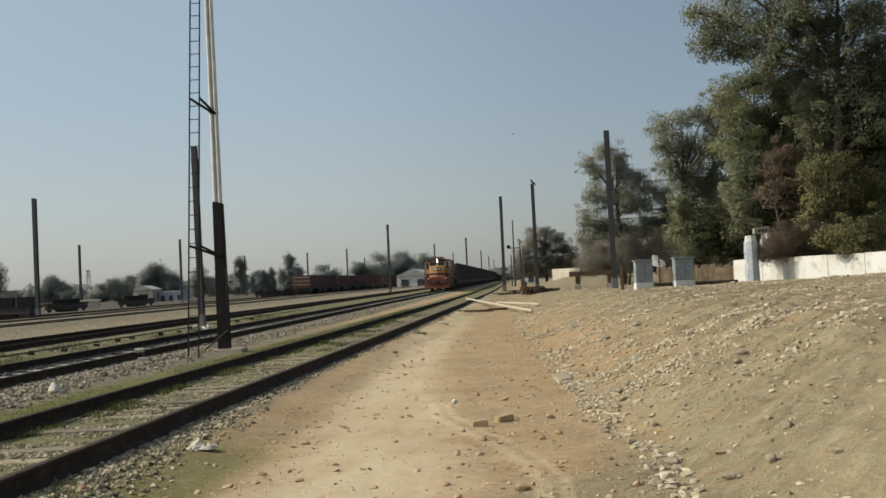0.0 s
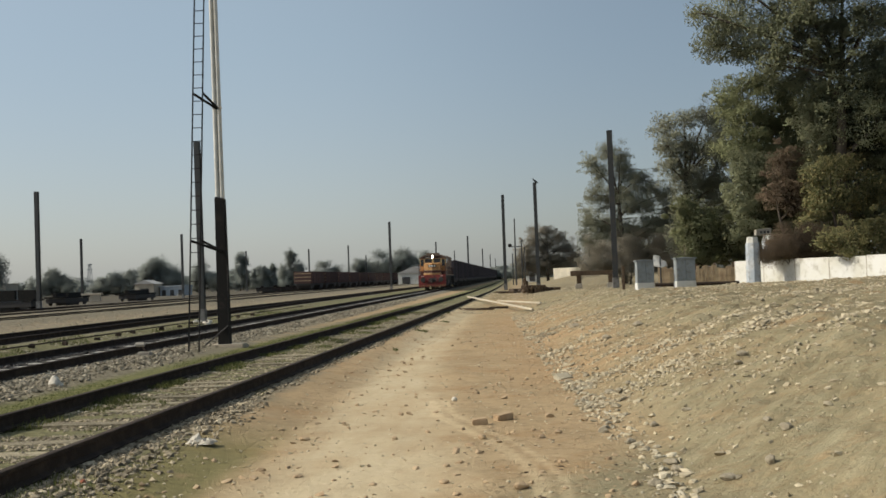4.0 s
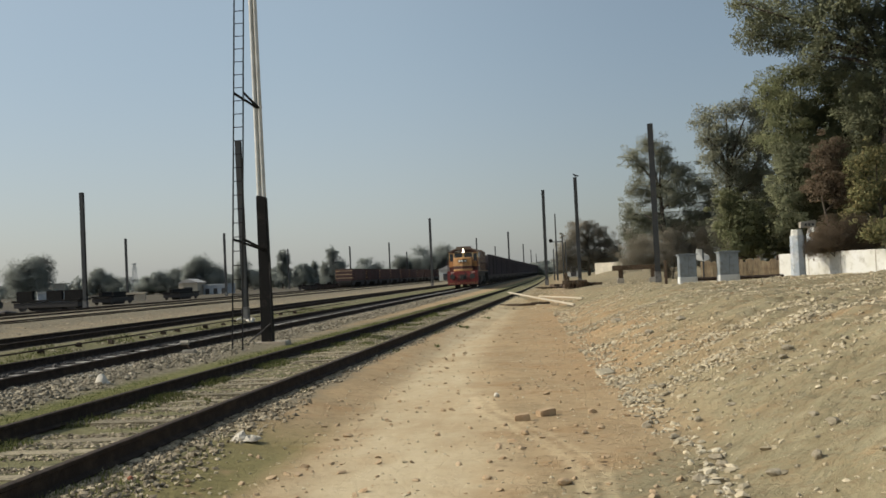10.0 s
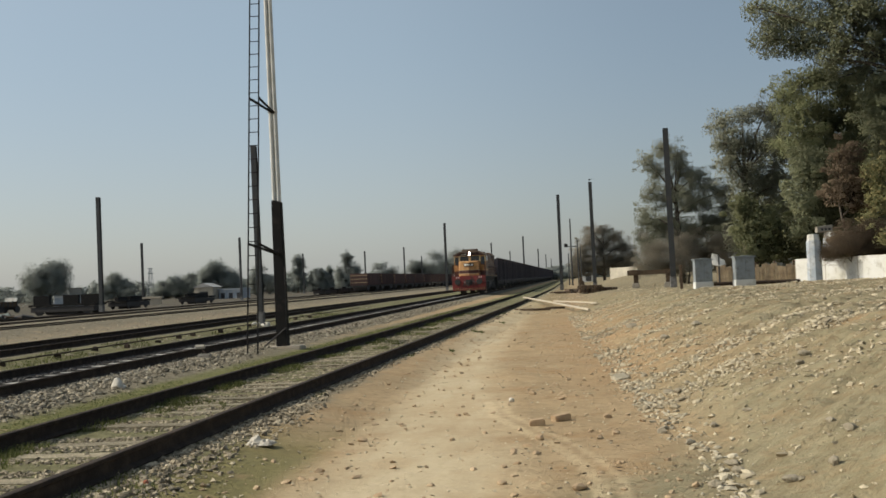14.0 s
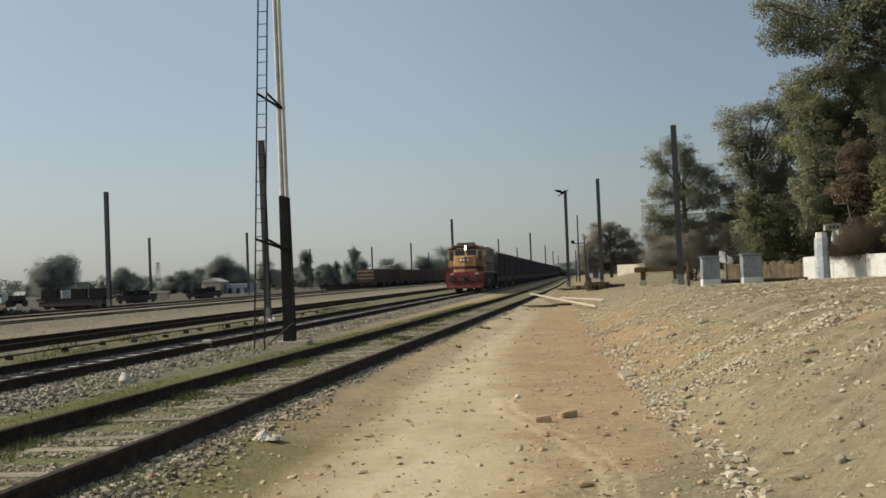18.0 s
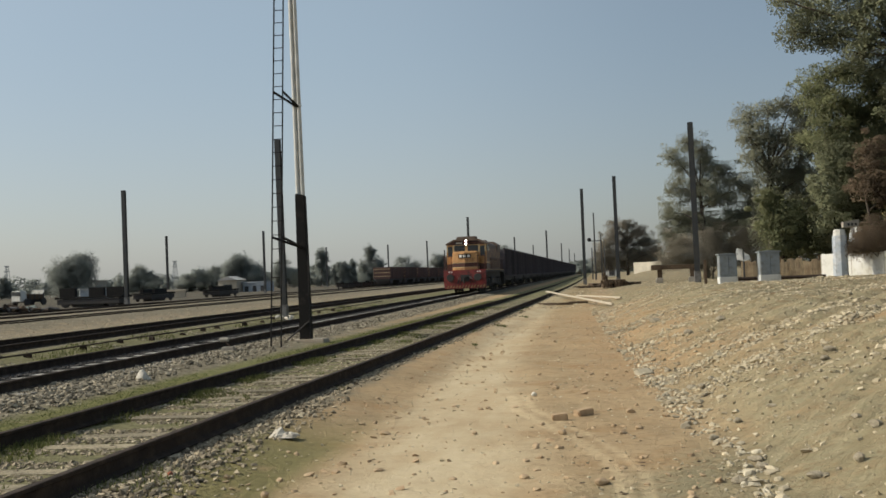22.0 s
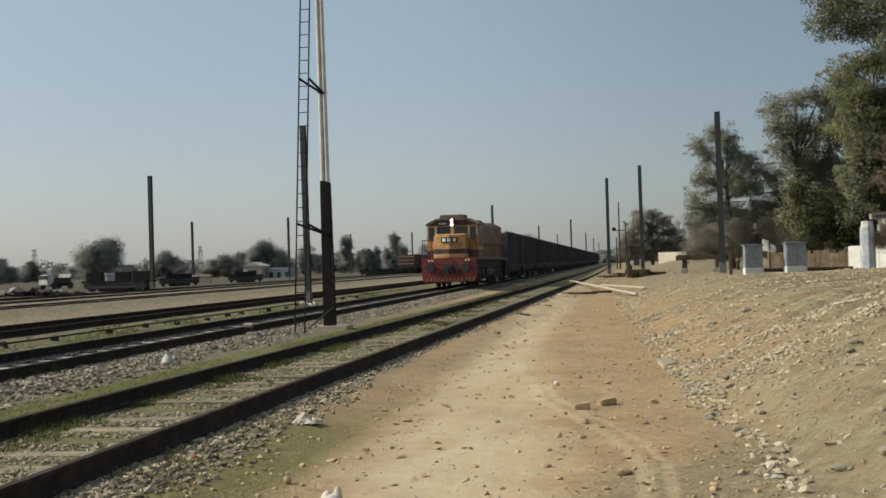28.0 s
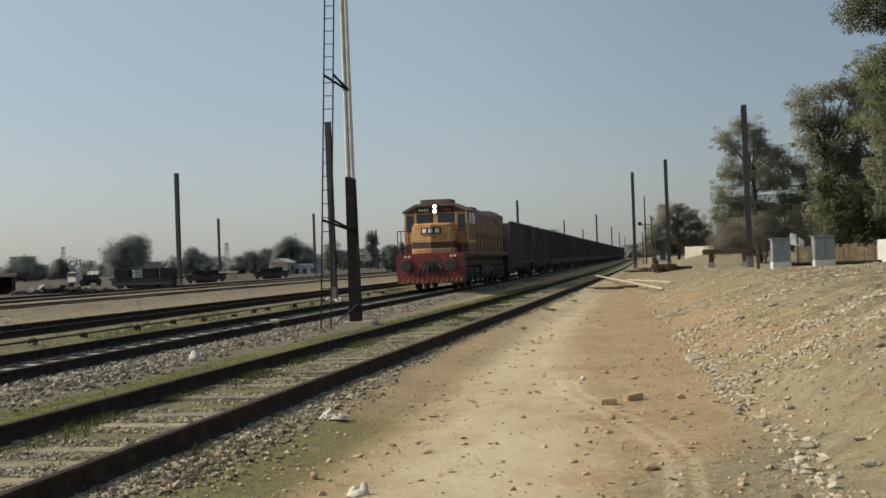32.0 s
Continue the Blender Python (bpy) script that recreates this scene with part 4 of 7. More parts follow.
    for s in (-1, 1):
        hr = Shape()
        for k in range(10):
            y = h0 + 0.2 + k * (h1 - h0 - 0.4) / 9
            hr.tube((s * 1.45, y, 1.6), (s * 1.45, y, 2.5), 0.018, seg=6)
        hr.tube((s * 1.45, h0, 2.5), (s * 1.45, h1, 2.5), 0.02, seg=6)
        part("walkway_rail", hr, MAROON, L)
    part("rear_plate", Shape().box(-W, W, LOCO_LEN - 0.6, LOCO_LEN - 0.3, 0.55, 1.62), BLACK, L, "", 0.03)
    tank = part("fuel_tank", Shape().prism([(-1.3, 0.55), (-1.1, 0.32), (1.1, 0.32), (1.3, 0.55), (1.3, 1.05), (-1.3, 1.05)], 6.6, 9.8), BLACK, L, "black fuel tank", 0.03)
    part("tank_label", Shape().box(1.302, 1.31, 8.0, 8.4, 0.75, 0.9), DIRTYSTRIPE, tank)
    wheels = bogie(L, 3.6, 3, 1.85, 0.5) + bogie(L, 12.6, 3, 1.85, 0.5)
    return L, wheels


WAGON_LEN, WAGON_PITCH = 12.6, 13.6


def wagon():
    """High-sided open wagon; its near end is at y = 0."""
    G = thing("open_wagon", "high-sided brown-black open goods wagon", "goods wagon", "wagons of the train")
    w, z0, z1 = 1.5, 1.2, 3.35
    part("underframe", Shape().box(-1.2, 1.2, 0.0, WAGON_LEN, 0.95, 1.2), BLACK, G)
    body = Shape()
    for s in (-1, 1):
        a, b = sorted((s * w, s * (w - 0.06)))
        body.box(a, b, 0.1, WAGON_LEN - 0.1, z0, z1)
    body.box(-w + 0.06, w - 0.06, 0.1, 0.16, z0, z1).box(-w + 0.06, w - 0.06, WAGON_LEN - 0.16, WAGON_LEN - 0.1, z0, z1).box(-w + 0.06, w - 0.06, 0.16, WAGON_LEN - 0.16, z0, z0 + 0.06)
    bd = part("body", body, WAGON, G, "dark steel tub")
    for s in (-1, 1):
        a, b = sorted((s * (w + 0.09), s * (w - 0.1)))
        part("top_rail", Shape().box(a, b, 0.05, WAGON_LEN - 0.05, z1 - 0.003, z1 + 0.1), WAGON, bd)
        a, b = sorted((s * w, s * (w + 0.08)))
        for k in range(11):
            y = 0.25 + k * (WAGON_LEN - 0.62) / 10
            part("rib", Shape().box(a, b, y, y + 0.12, z0 - 0.1, z1 - 0.004), WAGON, bd)
        part("side_sill", Shape().box(a, b - s * 0.0, 0.0, WAGON_LEN, 0.98, z0 - 0.102), WAGON, G)
    for y0 in (0.0, WAGON_LEN - 0.1):
        for x in (-0.9, 0.0, 0.9):
            part("end_rib", Shape().box(x - 0.06, x + 0.06, y0, y0 + 0.098, z0, z1 - 0.005), WAGON, bd)
    rng = np.random.RandomState(8)
    n = 220
    c = np.stack([rng.uniform(-1.3, 1.3, n), rng.uniform(0.4, WAGON_LEN - 0.4, n), np.full(n, 3.0)], 1)
    c[:, 2] += 0.28 * (1 - (c[:, 0] / 1.4) ** 2)
    part("load", stones_mesh("load", c, rng.uniform(0.15, 0.35, n), rng, COAL, 0.65, True), None, G, "black lumpy load")
    for y in (-0.4, WAGON_LEN):
        part("coupler", Shape().box(-0.12, 0.12, y, y + 0.5, 0.86, 1.1), BLACK, G)
    for s in (-1, 1):
        for y in (-0.45, WAGON_LEN + 0.45):
            e = 0.0 if y < 0 else WAGON_LEN
            part("buffer", Shape().tube((s * 0.98, e, 1.08), (s * 0.98, y, 1.08), 0.1, seg=8).tube((s * 0.98, y - 0.03, 1.08), (s * 0.98, y + 0.03, 1.08), 0.22, seg=12), BLACK, G)
    # added black block and side strips stand in for unseen gear and deep shade
    part("underside_block", Shape().prism([(-1.15, 0.95), (1.15, 0.95), (0.6, 0.3), (-0.6, 0.3)], 3.5, WAGON_LEN - 3.5), BLACK, G, "black sloping block added to darken the underside")
    for s in (-1, 1):
        a, b = sorted((s * 1.22, s * 1.3))
        part("underside_skirt", Shape().box(a, b, 0.3, WAGON_LEN - 0.3, 0.7, 0.98), BLACK, G)
    part("brake_gear", Shape().box(0.5, 1.1, 4.6, 5.6, 0.5, 0.95).tube((-0.6, 6.2, 0.7), (-0.6, 7.4, 0.7), 0.2, seg=12).box(1.28, 1.34, 4.2, 8.2, 0.62, 0.72), BLACK, G)
    wheels = bogie(G, 2.1, 2, 1.9, 0.47) + bogie(G, WAGON_LEN - 2.1, 2, 1.9, 0.47)
    return G, wheels


loco, loco_wheels = locomotive()
first_wagon, wagon_wheels = wagon()
wagons = [first_wagon] + [copy_thing(first_wagon, pose(0, 0, 0)) for _ in range(23)]


def headlamp_y(t):
    """Where the train's lamp stands along the track at t seconds."""
    return 0.966 * (132.4335 - 2.41427 * t ** 1 + 0.0183774 * t ** 2 + 0.000356721 * t ** 3 - 8.77647e-05 * t ** 4 + 1.64633e-06 * t ** 5)


def train_y(t):
    return headlamp_y(t) - 1.68


# ---------------- masts ----------------
def mast(x, y, h=9.5, lean=(0, 0), w=0.3, label="tall dark bare steel mast on a grey foot", foot=True):
    """An H-section mast without wires."""
    t = thing("steel_mast", label, "mast", "masts of the yard", pose(x, y, gz(x, y) - 0.1, lean[0], lean[1], 0))
    k, f = w / 2, 0.022
    prof = [(-k, -k), (k, -k), (k, -k + f), (f / 2, -k + f), (f / 2, k - f), (k, k - f), (k, k), (-k, k), (-k, k - f), (-f / 2, k - f), (-f / 2, -k + f), (-k, -k + f)]
    n = len(prof)
    s = Shape()
    s.add([(a, b, z) for z in (0.0, h) for a, b in prof], [(i, (i + 1) % n, n + (i + 1) % n, n + i) for i in range(n)] + [tuple(range(n - 1, -1, -1)), tuple(range(n, 2 * n))])
    part("shaft", s, MAST, t)
    if foot:
        part("foot", Shape().box(-k - 0.03, k + 0.03, -k - 0.03, k + 0.03, 0.0, 0.75), MAST_FOOT, t, "pale grey concrete foot", 0.03)
    return t


for x, y, h, ly in ((-37.27, 81.2, 9.3, 0), (-64.5, 155, 9.45, 0), (-50.4, 158.7, 9.7, 0), (-63.66, 249, 9.7, 0), (-17.25, 146.2, 9.55, 0), (-1.15, 106.4, 9.55, 0.1), (1.86, 93.7, 9.5, -0.2), (5.80, 63.6, 9.42, -0.3), (-47.6, 243.5, 9.4, 0), (-38.49, 244, 9.7, 0), (-18.35, 245.4, 9.9, 0), (-44.18, 313, 9.2, 0), (-19.0, 330, 9.9, 0)):
    mast(x, y, h, (0, ly))
# a farther row of stouter masts beyond the main line
for y, h in ((262, 11.65), (378, 11.4), (490, 11.6), (612, 11.5)):
    mast(-11.75 - 0.0008 * (y - 262), y, h, (0, 0), 0.38, "stout dark steel mast beyond the main line")
# the mast that stands behind the ladder pole
mast(-12.56, 42.0, 7.45, (0, -0.35), 0.22, "dark steel mast on a pale foot behind the ladder pole")

# slim post with crossarms beyond the siding
sp = thing("telegraph_post", "thin dark post with short crossarms and a lamp", "post", at=pose(-0.1, 155, gz(-0.1, 155)))
part("shaft", Shape().tube((0, 0, -0.1), (0, 0, 9.6), 0.13, 0.09, 10), MAST, sp)
part("crossarm", Shape().box(-0.9, 0.9, -0.05, 0.05, 5.5, 5.62), MAST, sp)
part("lamp_head", Shape().tube((-0.75, -0.1, 5.75), (-0.75, 0.2, 5.75), 0.28, 0.2, 12), BLACKPAINT, sp, "round dark lamp hood")

# shorter thin posts behind it
for x, y, h in ((0.79, 152, 6.3), (1.25, 158, 5.5), (-0.55, 160, 4.6)):
    t = thing("thin_post", "thin dark iron post beyond the siding", "post", "thin posts beyond the siding", pose(x, y, gz(x, y)))
    part("shaft", Shape().tube((0, 0, -0.1), (0, 0, h), 0.10, 0.08, 8), MAST, t)
    part("cap", Shape().tube((0, 0, h), (0, 0, h + 0.08), 0.14, 0.05, 8), MAST, t)

# ---------------- ladder pole ----------------
PX, PY = -7.24, 26.0
pole = thing("signal_pole", "black and white twin-rail signal pole with a ladder beside it", "signal pole", at=pose(PX, PY, gz(PX, PY), 0, -0.35, 0))
part("plinth", Shape().box(-0.5, 0.52, -0.3, 0.3, -0.1, 0.045), STUCCO, pole, "thin tan concrete slab", 0.03)
part("black_base", Shape().add([(-0.14, -0.12, 0), (0.15, -0.12, 0), (0.15, 0.12, 0), (-0.14, 0.12, 0), (-0.115, -0.10, 3.62), (0.125, -0.10, 3.60), (0.125, 0.10, 3.60), (-0.115, 0.10, 3.62), (-0.105, -0.09, 3.69), (0.115, -0.09, 3.64), (0.115, 0.09, 3.64), (-0.105, 0.09, 3.69)], [(0, 3, 2, 1), (0, 1, 5, 4), (1, 2, 6, 5), (2, 3, 7, 6), (3, 0, 4, 7), (4, 5, 9, 8), (5, 6, 10, 9), (6, 7, 11, 10), (7, 4, 8, 11), (8, 9, 10, 11)]), BLACKPAINT, pole, "flaking black painted base", 0.015)
for xa in (-0.055, 0.062):
    part("upper_rail", Shape().tube((xa, 0.0, 3.6), (xa * 0.85, 0, 10.6), 0.057, 0.048, 14, False), WHITEPAINT, pole, "white painted rail, stained", smooth=True)
    part("rail_cap", Shape().tube((xa * 0.85, 0, 10.601), (xa * 0.85, 0, 10.63), 0.05, seg=14), WHITEPAINT, pole)
part("clamp", Shape().box(-0.115, 0.122, -0.062, 0.062, 5.88, 5.92), WHITEPAINT, pole, "", 0.01)
part("wire", Shape().tube((0.15, -0.1, 2.0), (0.13, -0.1, 0.05), 0.012, seg=6).tube((0.13, -0.1, 0.5), (-0.45, -0.3, 0.02), 0.02, seg=6), BLACK, pole)

lad_foot, lad_top = Vector((-0.02, -2.5, -0.05)), Vector((-0.33, 0.0, 10.2))
ladder = thing("ladder", "thin dark iron ladder leaning on the signal pole", "ladder", at=pose(PX, PY, gz(PX, PY)))
half = Vector((0.118, 0.0, 0))
for s in (-1, 1):
    part("stile", Shape().bar(lad_foot + half * s, lad_top + half * s, 0.028, 0.045), BLACKPAINT, ladder)
for i in range(30):
    p = lad_foot.lerp(lad_top, (i + 1.0) / 31)
    part("rung", Shape().tube(p - half, p + half, 0.011, seg=6), BLACKPAINT, ladder)
for z in (2.38, 5.92):
    p = lad_foot.lerp(lad_top, (z + 0.2) / 10.2)
    for s in (-1, 1):
        part("stay", Shape().bar(p + half * s, Vector((0.02 * s, -0.08, z - 0.05)), 0.035, 0.05), BLACKPAINT, ladder)

# signal wires, rollers and cranks by the track
rg = random.Random(8)
for i in range(17):
    x, y = -13.0 + rg.uniform(-0.18, 0.18), 17.2 + i * 2.1 + rg.uniform(-0.5, 0.5)
    st = thing("wire_roller_stake", "short dark iron wire roller on a stub", "stake", "stakes of the signal wires", pose(x, y, gz(x, y), rg.uniform(-8, 8), rg.uniform(-8, 8), rg.uniform(-30, 30)))
    h = rg.uniform(0.05, 0.13)
    part("stub", Shape().box(-0.09, 0.09, -0.04, 0.04, -0.1, h), RUST, st, "", 0.01)
    part("pulley", Shape().tube((-0.05, 0, h - 0.01), (0.06, 0, h - 0.01), rg.uniform(0.025, 0.045), seg=8), RUST, st)
wr = thing("signal_wire", "thin dark signal rod run on its rollers", "signal wire", at=pose(-13.0, 12, gz(-13, 30)))
part("rod", Shape().tube((0, 0, 0.12), (0, 52, 0.12), 0.022, seg=6), RUST, wr)
pm = thing("point_lever", "small rusty point lever on a pale block by the ballast", "point lever", at=pose(-7.95, 22.3, gz(-7.95, 22.3)))
part("block", Shape().box(-0.14, 0.14, -0.08, 0.08, 0.0, 0.09), CONCRETE, pm, "", 0.02)
part("lever", Shape().bar((0.05, 0, 0.08), (-0.12, 0.05, 0.24), 0.03, 0.03), RUST, pm)
part("weight", Shape().tube((-0.2, 0.05, 0.24), (-0.02, 0.05, 0.24), 0.05, seg=10), CONCRETE, pm)
wh = thing("painted_stone_heap", "small heap of white painted stones at a mast foot", "stones", at=pose(-12.35, 41.4, gz(-12.35, 41.4)))
rng = np.random.RandomState(3)
for k in range(9):
    part("stone", stones_mesh("stone", np.zeros((1, 3)), np.array([rng.uniform(0.1, 0.18)]), rng, CHALK), None, wh, at=pose(rng.uniform(-0.35, 0.3), rng.uniform(-0.2, 0.2), rng.uniform(0.05, 0.16)))

# ---------------- right side: cabinets, pillars, walls, fence, buffer stop ----------------
def cabinet(x, y, w, h, label):
    t = thing("relay_cabinet", label, "cabinet", "cabinets beside the yard", pose(x, y, gz(x, y) - 0.05, 0, 0, 11))
    d = w * 0.22
    part("plinth", Shape().box(-w / 2 - 0.02, w / 2 + 0.02, -d - 0.02, d + 0.02, 0, 0.42), WALLWHITE, t, "whitewashed plinth", 0.02)
    body = part("body", Shape().box(-w / 2, w / 2, -d, d, 0.42, h - 0.05), GREYBOX, t, "grey painted steel body", 0.015)
    part("lid", Shape().prism([(-w / 2 - 0.06, h - 0.05), (w / 2 + 0.06, h - 0.05), (w / 2 + 0.06, h), (0, h + 0.04), (-w / 2 - 0.06, h)], -d - 0.06, d + 0.06), GREYBOX, t, "", 0.01)
    for s in (-1, 1):
        a, b = sorted((0.012 * s, (w / 2 - 0.03) * s))
        door = part("door", Shape().box(a, b, -d - 0.02, -d + 0.005, 0.47, h - 0.1), GREYBOX, body, "", 0.006)
    part("handle", Shape().box(0.03, 0.05, -d - 0.04, -d - 0.02, h * 0.56, h * 0.63), GREYBOX, body)
    return t


cabinet(6.04, 51.3, 0.82, 1.48, "grey relay cabinet on a whitewashed plinth")
cabinet(7.92, 51.3, 0.92, 1.5, "wider grey relay cabinet on a whitewashed plinth")


def octagon(r, z0, z1, taper=1.0):
    c = [(math.cos(math.pi * (k + 0.5) / 4), math.sin(math.pi * (k + 0.5) / 4)) for k in range(8)]
    return Shape().add([(a * r, b * r, z0) for a, b in c] + [(a * r * taper, b * r * taper, z1) for a, b in c], [(i, (i + 1) % 8, 8 + (i + 1) % 8, 8 + i) for i in range(8)] + [tuple(range(7, -1, -1)), tuple(range(8, 16))])


def gate_pillar(x, y, h, w, cap):
    t = thing("gate_pillar", "whitewashed eight-sided gate pillar, taller with a grey slab" if cap else "whitewashed eight-sided tapering gate pillar", "pillar", "pillars by the wall", pose(x, y, gz(x, y) - 0.4, 0, 0, 16))
    # shaft and band: whitewash coloured blue-grey to give its shaded front
    part("shaft", octagon(w * 0.60, 0, h - 0.3, 0.93), BLUEGREY, t, "", 0.012)
    part("neck", octagon(w * 0.50, h - 0.302, h, 0.86), WALLWHITE, t, "", 0.012)
    part("band", octagon(w * 0.6, h - 0.8, h - 0.72), BLUEGREY, t, "", 0.01)
    if cap:
        slab = part("slab", Shape().add([(-w * 1.2, -0.12, h + 0.0), (w * 0.2, -0.12, h - 0.02), (w * 0.25, -0.12, h + 0.4), (-w * 1.2, -0.12, h + 0.3), (-w * 1.2, 0.12, h + 0.0), (w * 0.2, 0.12, h - 0.02), (w * 0.25, 0.12, h + 0.4), (-w * 1.2, 0.12, h + 0.3)], [(0, 1, 2, 3), (7, 6, 5, 4), (0, 4, 5, 1), (1, 5, 6, 2), (2, 6, 7, 3), (3, 7, 4, 0)]), CONCRETE, t, "grey slab with worn dark marks on top", 0.02)
        for k in range(3):
            part("mark", Shape().box(-0.52 + k * 0.2, -0.4 + k * 0.2, -0.132, -0.118, h + 0.1, h + 0.22), DARKGREY, slab)


gate_pillar(11.56, 53.3, 2.75, 0.6, False)
gate_pillar(13.42, 58.0, 2.95, 0.62, True)


def wall_run(x0, y0, x1, y1, h, label, mat, piece=2.4):
    """Wall of upright panels with a coping."""
    a, b = Vector((x0, y0, 0)), Vector((x1, y1, 0))
    n = max(1, round((b - a).length / piece))
    ang = math.degrees(math.atan2(y1 - y0, x1 - x0))
    t = thing("boundary_wall", label, "wall", at=pose(x0, y0, 0.25 if y0 < 100 else gz(x0, y0) - 0.15, 0, 0, ang), kind="structure")
    w = (b - a).length / n
    rg = random.Random(int(x0 * 7))
    for i in range(n):
        part("wall_panel", Shape().box(i * w + 0.006, (i + 1) * w - 0.006, -0.11, 0.11, 0, h + rg.uniform(-0.03, 0.03)), mat, t, "", 0.012)
        part("joint", Shape().box(i * w - 0.025, i * w + 0.025, -0.118, 0.118, 0, h - 0.02), CONCRETE, t, "grey weathered joint")
    return t


wall_run(11.62, 57.6, 22.5, 33.0, 1.62, "long whitewashed boundary wall with dark stains", WALLWHITE)
wall_run(5.2, 150, 8.6, 145, 1.75, "far cream plastered boundary wall", CREAMWALL, 6.5)

fence = thing("panel_fence", "beige board fence, patched and leaning", "fence", at=pose(7.55, 57.9, gz(8, 57.9) - 0.1))
rg = random.Random(5)
for i in range(26):
    x = i * 0.155
    part("board", Shape().box(x, x + 0.145, -0.02 + rg.uniform(-0.02, 0.02), 0.02, 0.0, 1.15 + rg.uniform(-0.12, 0.1)), FENCE, fence)
for i in range(5):
    part("post", Shape().box(i * 0.98, i * 0.98 + 0.1, 0.03, 0.13, 0, 1.35), WOOD_DARK, fence)
part("rail", Shape().box(0, 4.05, 0.022, 0.03, 0.3, 0.4), WOOD_DARK, fence)
pipe = thing("ground_pipe", "dark pipe on low supports by the cabinets", "pipe", at=pose(6.6, 53.0, gz(7.5, 53.0)))
part("pipe_run", Shape().tube((0, 0, 0.22), (4.2, 0.1, 0.2), 0.09, seg=10), RUST, pipe)
for x in (0.3, 2.0, 3.9):
    part("support", Shape().box(x - 0.1, x + 0.1, -0.1, 0.12, -0.1, 0.14), CONCRETE, pipe)
ws = thing("white_sheet_sign", "tilted white metal sheet on a post", "sheet", at=pose(7.42, 56.0, gz(7.42, 56)))
part("post", Shape().tube((0, 0, -0.1), (0, 0, 1.7), 0.04, seg=8), MAST, ws)
front = [(-0.32, 0.0, 1.2), (0.05, -0.05, 1.12), (0.34, 0.0, 1.22), (0.3, 0.06, 1.42), (0.12, 0.1, 1.5), (-0.02, 0.06, 1.72), (-0.3, 0.1, 1.8), (-0.36, 0.05, 1.55)]
part("sheet", Shape().add(front + [(a, b + 0.03, c) for a, b, c in front], [tuple(range(8)), tuple(range(15, 7, -1))] + [(k, 8 + k, 8 + (k + 1) % 8, (k + 1) % 8) for k in range(8)]), WHITEPAINT, ws, "torn white sheet")
gp = thing("short_marker_post", "short brown marker post", "post", at=pose(5.55, 56.5, gz(5.55, 56.5)))
part("shaft", Shape().box(-0.07, 0.07, -0.07, 0.07, -0.1, 1.25), WOOD_DARK, gp, "", 0.01)

BX, BY = 3.65, 71.0
stop = thing("buffer_stop", "dark timber buffer stop on stub legs", "buffer stop", at=pose(BX, BY, gz(BX + 1, BY) - 0.05))
part("beam", Shape().box(-0.12, 2.95, -0.15, 0.15, 0.92, 1.22), WOOD_DARK, stop, "heavy dark timber beam", 0.02)
part("buffer_pad", Shape().box(-0.14, 0.55, -0.32, -0.152, 0.9, 1.24), WOOD_DARK, stop, "", 0.02)
for x in (0.42, 2.5):
    part("leg", Shape().box(x - 0.15, x + 0.15, -0.13, 0.13, 0.4, 0.918), WOOD_DARK, stop, "", 0.01)
    part("leg_foot", Shape().box(x - 0.26, x + 0.2, -0.2, 0.2, -0.1, 0.4), CONCRETE, stop, "crumbling pale foot", 0.04)
for x in (0.42, 2.5):
    part("brace", Shape().bar((x, 0.1, 1.0), (x, 1.5, 0.05), 0.12, 0.12), WOOD_DARK, stop)

# timber and rail heaps beyond the bank
for (xa, ya), (xb, yb), w in (((-3.1, 66.0), (0.55, 40.6), 0.1), ((-1.15, 61.0), (1.0, 47.4), 0.09)):
    t = thing("long_timber", "long pale squared timber lying on the earth", "timber", "timbers on the ground", pose(xa, ya, 0))
    za, zb = gz(xa, ya) + (0.2 if xa < -2 else 0.1), gz(xb, yb) + 0.1
    part("timber", Shape().bar((0, 0, za), (xb - xa, yb - ya, zb), w, 0.08), PLANK, t, "", 0.02)
srg = random.Random(14)
for sx, sy, count, lays, length, turn in ((1.3, 82.0, 7, 4, 2.2, 2), (0.75, 101.0, 3, 8, 2.0, 0), (-0.8, 88.0, 8, 1, 2.4, -6), (0.5, 90.5, 8, 2, 2.4, 8), (2.3, 84.0, 5, 2, 2.0, 30)):
    st = thing("sleeper_stack", "stack of dark old sleepers lying side by side", "sleeper stack", "sleeper stacks by the siding", pose(sx, sy, gz(sx, sy), 0, 0, turn))
    for lay in range(lays):
        n = count - lay // 3
        for k in range(n):
            o = (k - (n - 1) / 2) * 0.27 + srg.uniform(-0.03, 0.03)
            part("sleeper", Shape().box(-0.11, 0.11, -length / 2, length / 2, -0.07, 0.07), WOOD_DARK, st, "", 0.01, at=pose(o, srg.uniform(-0.15, 0.15), 0.08 + lay * 0.145, 0, 0, srg.uniform(-4, 4)))
for x, y, r in ((-1.55, 48.8, 5), (-0.9, 50.3, 14), (-2.2, 47.2, -20)):
    t = thing("timber_offcut", "short dark timber offcut on the earth", "offcut", "offcuts on the ground", pose(x, y, gz(x, y), 0, 0, 90 + r))
    part("offcut", Shape().box(-0.06, 0.06, -0.45, 0.45, 0.0, 0.1), WOOD_DARK, t, "", 0.01)

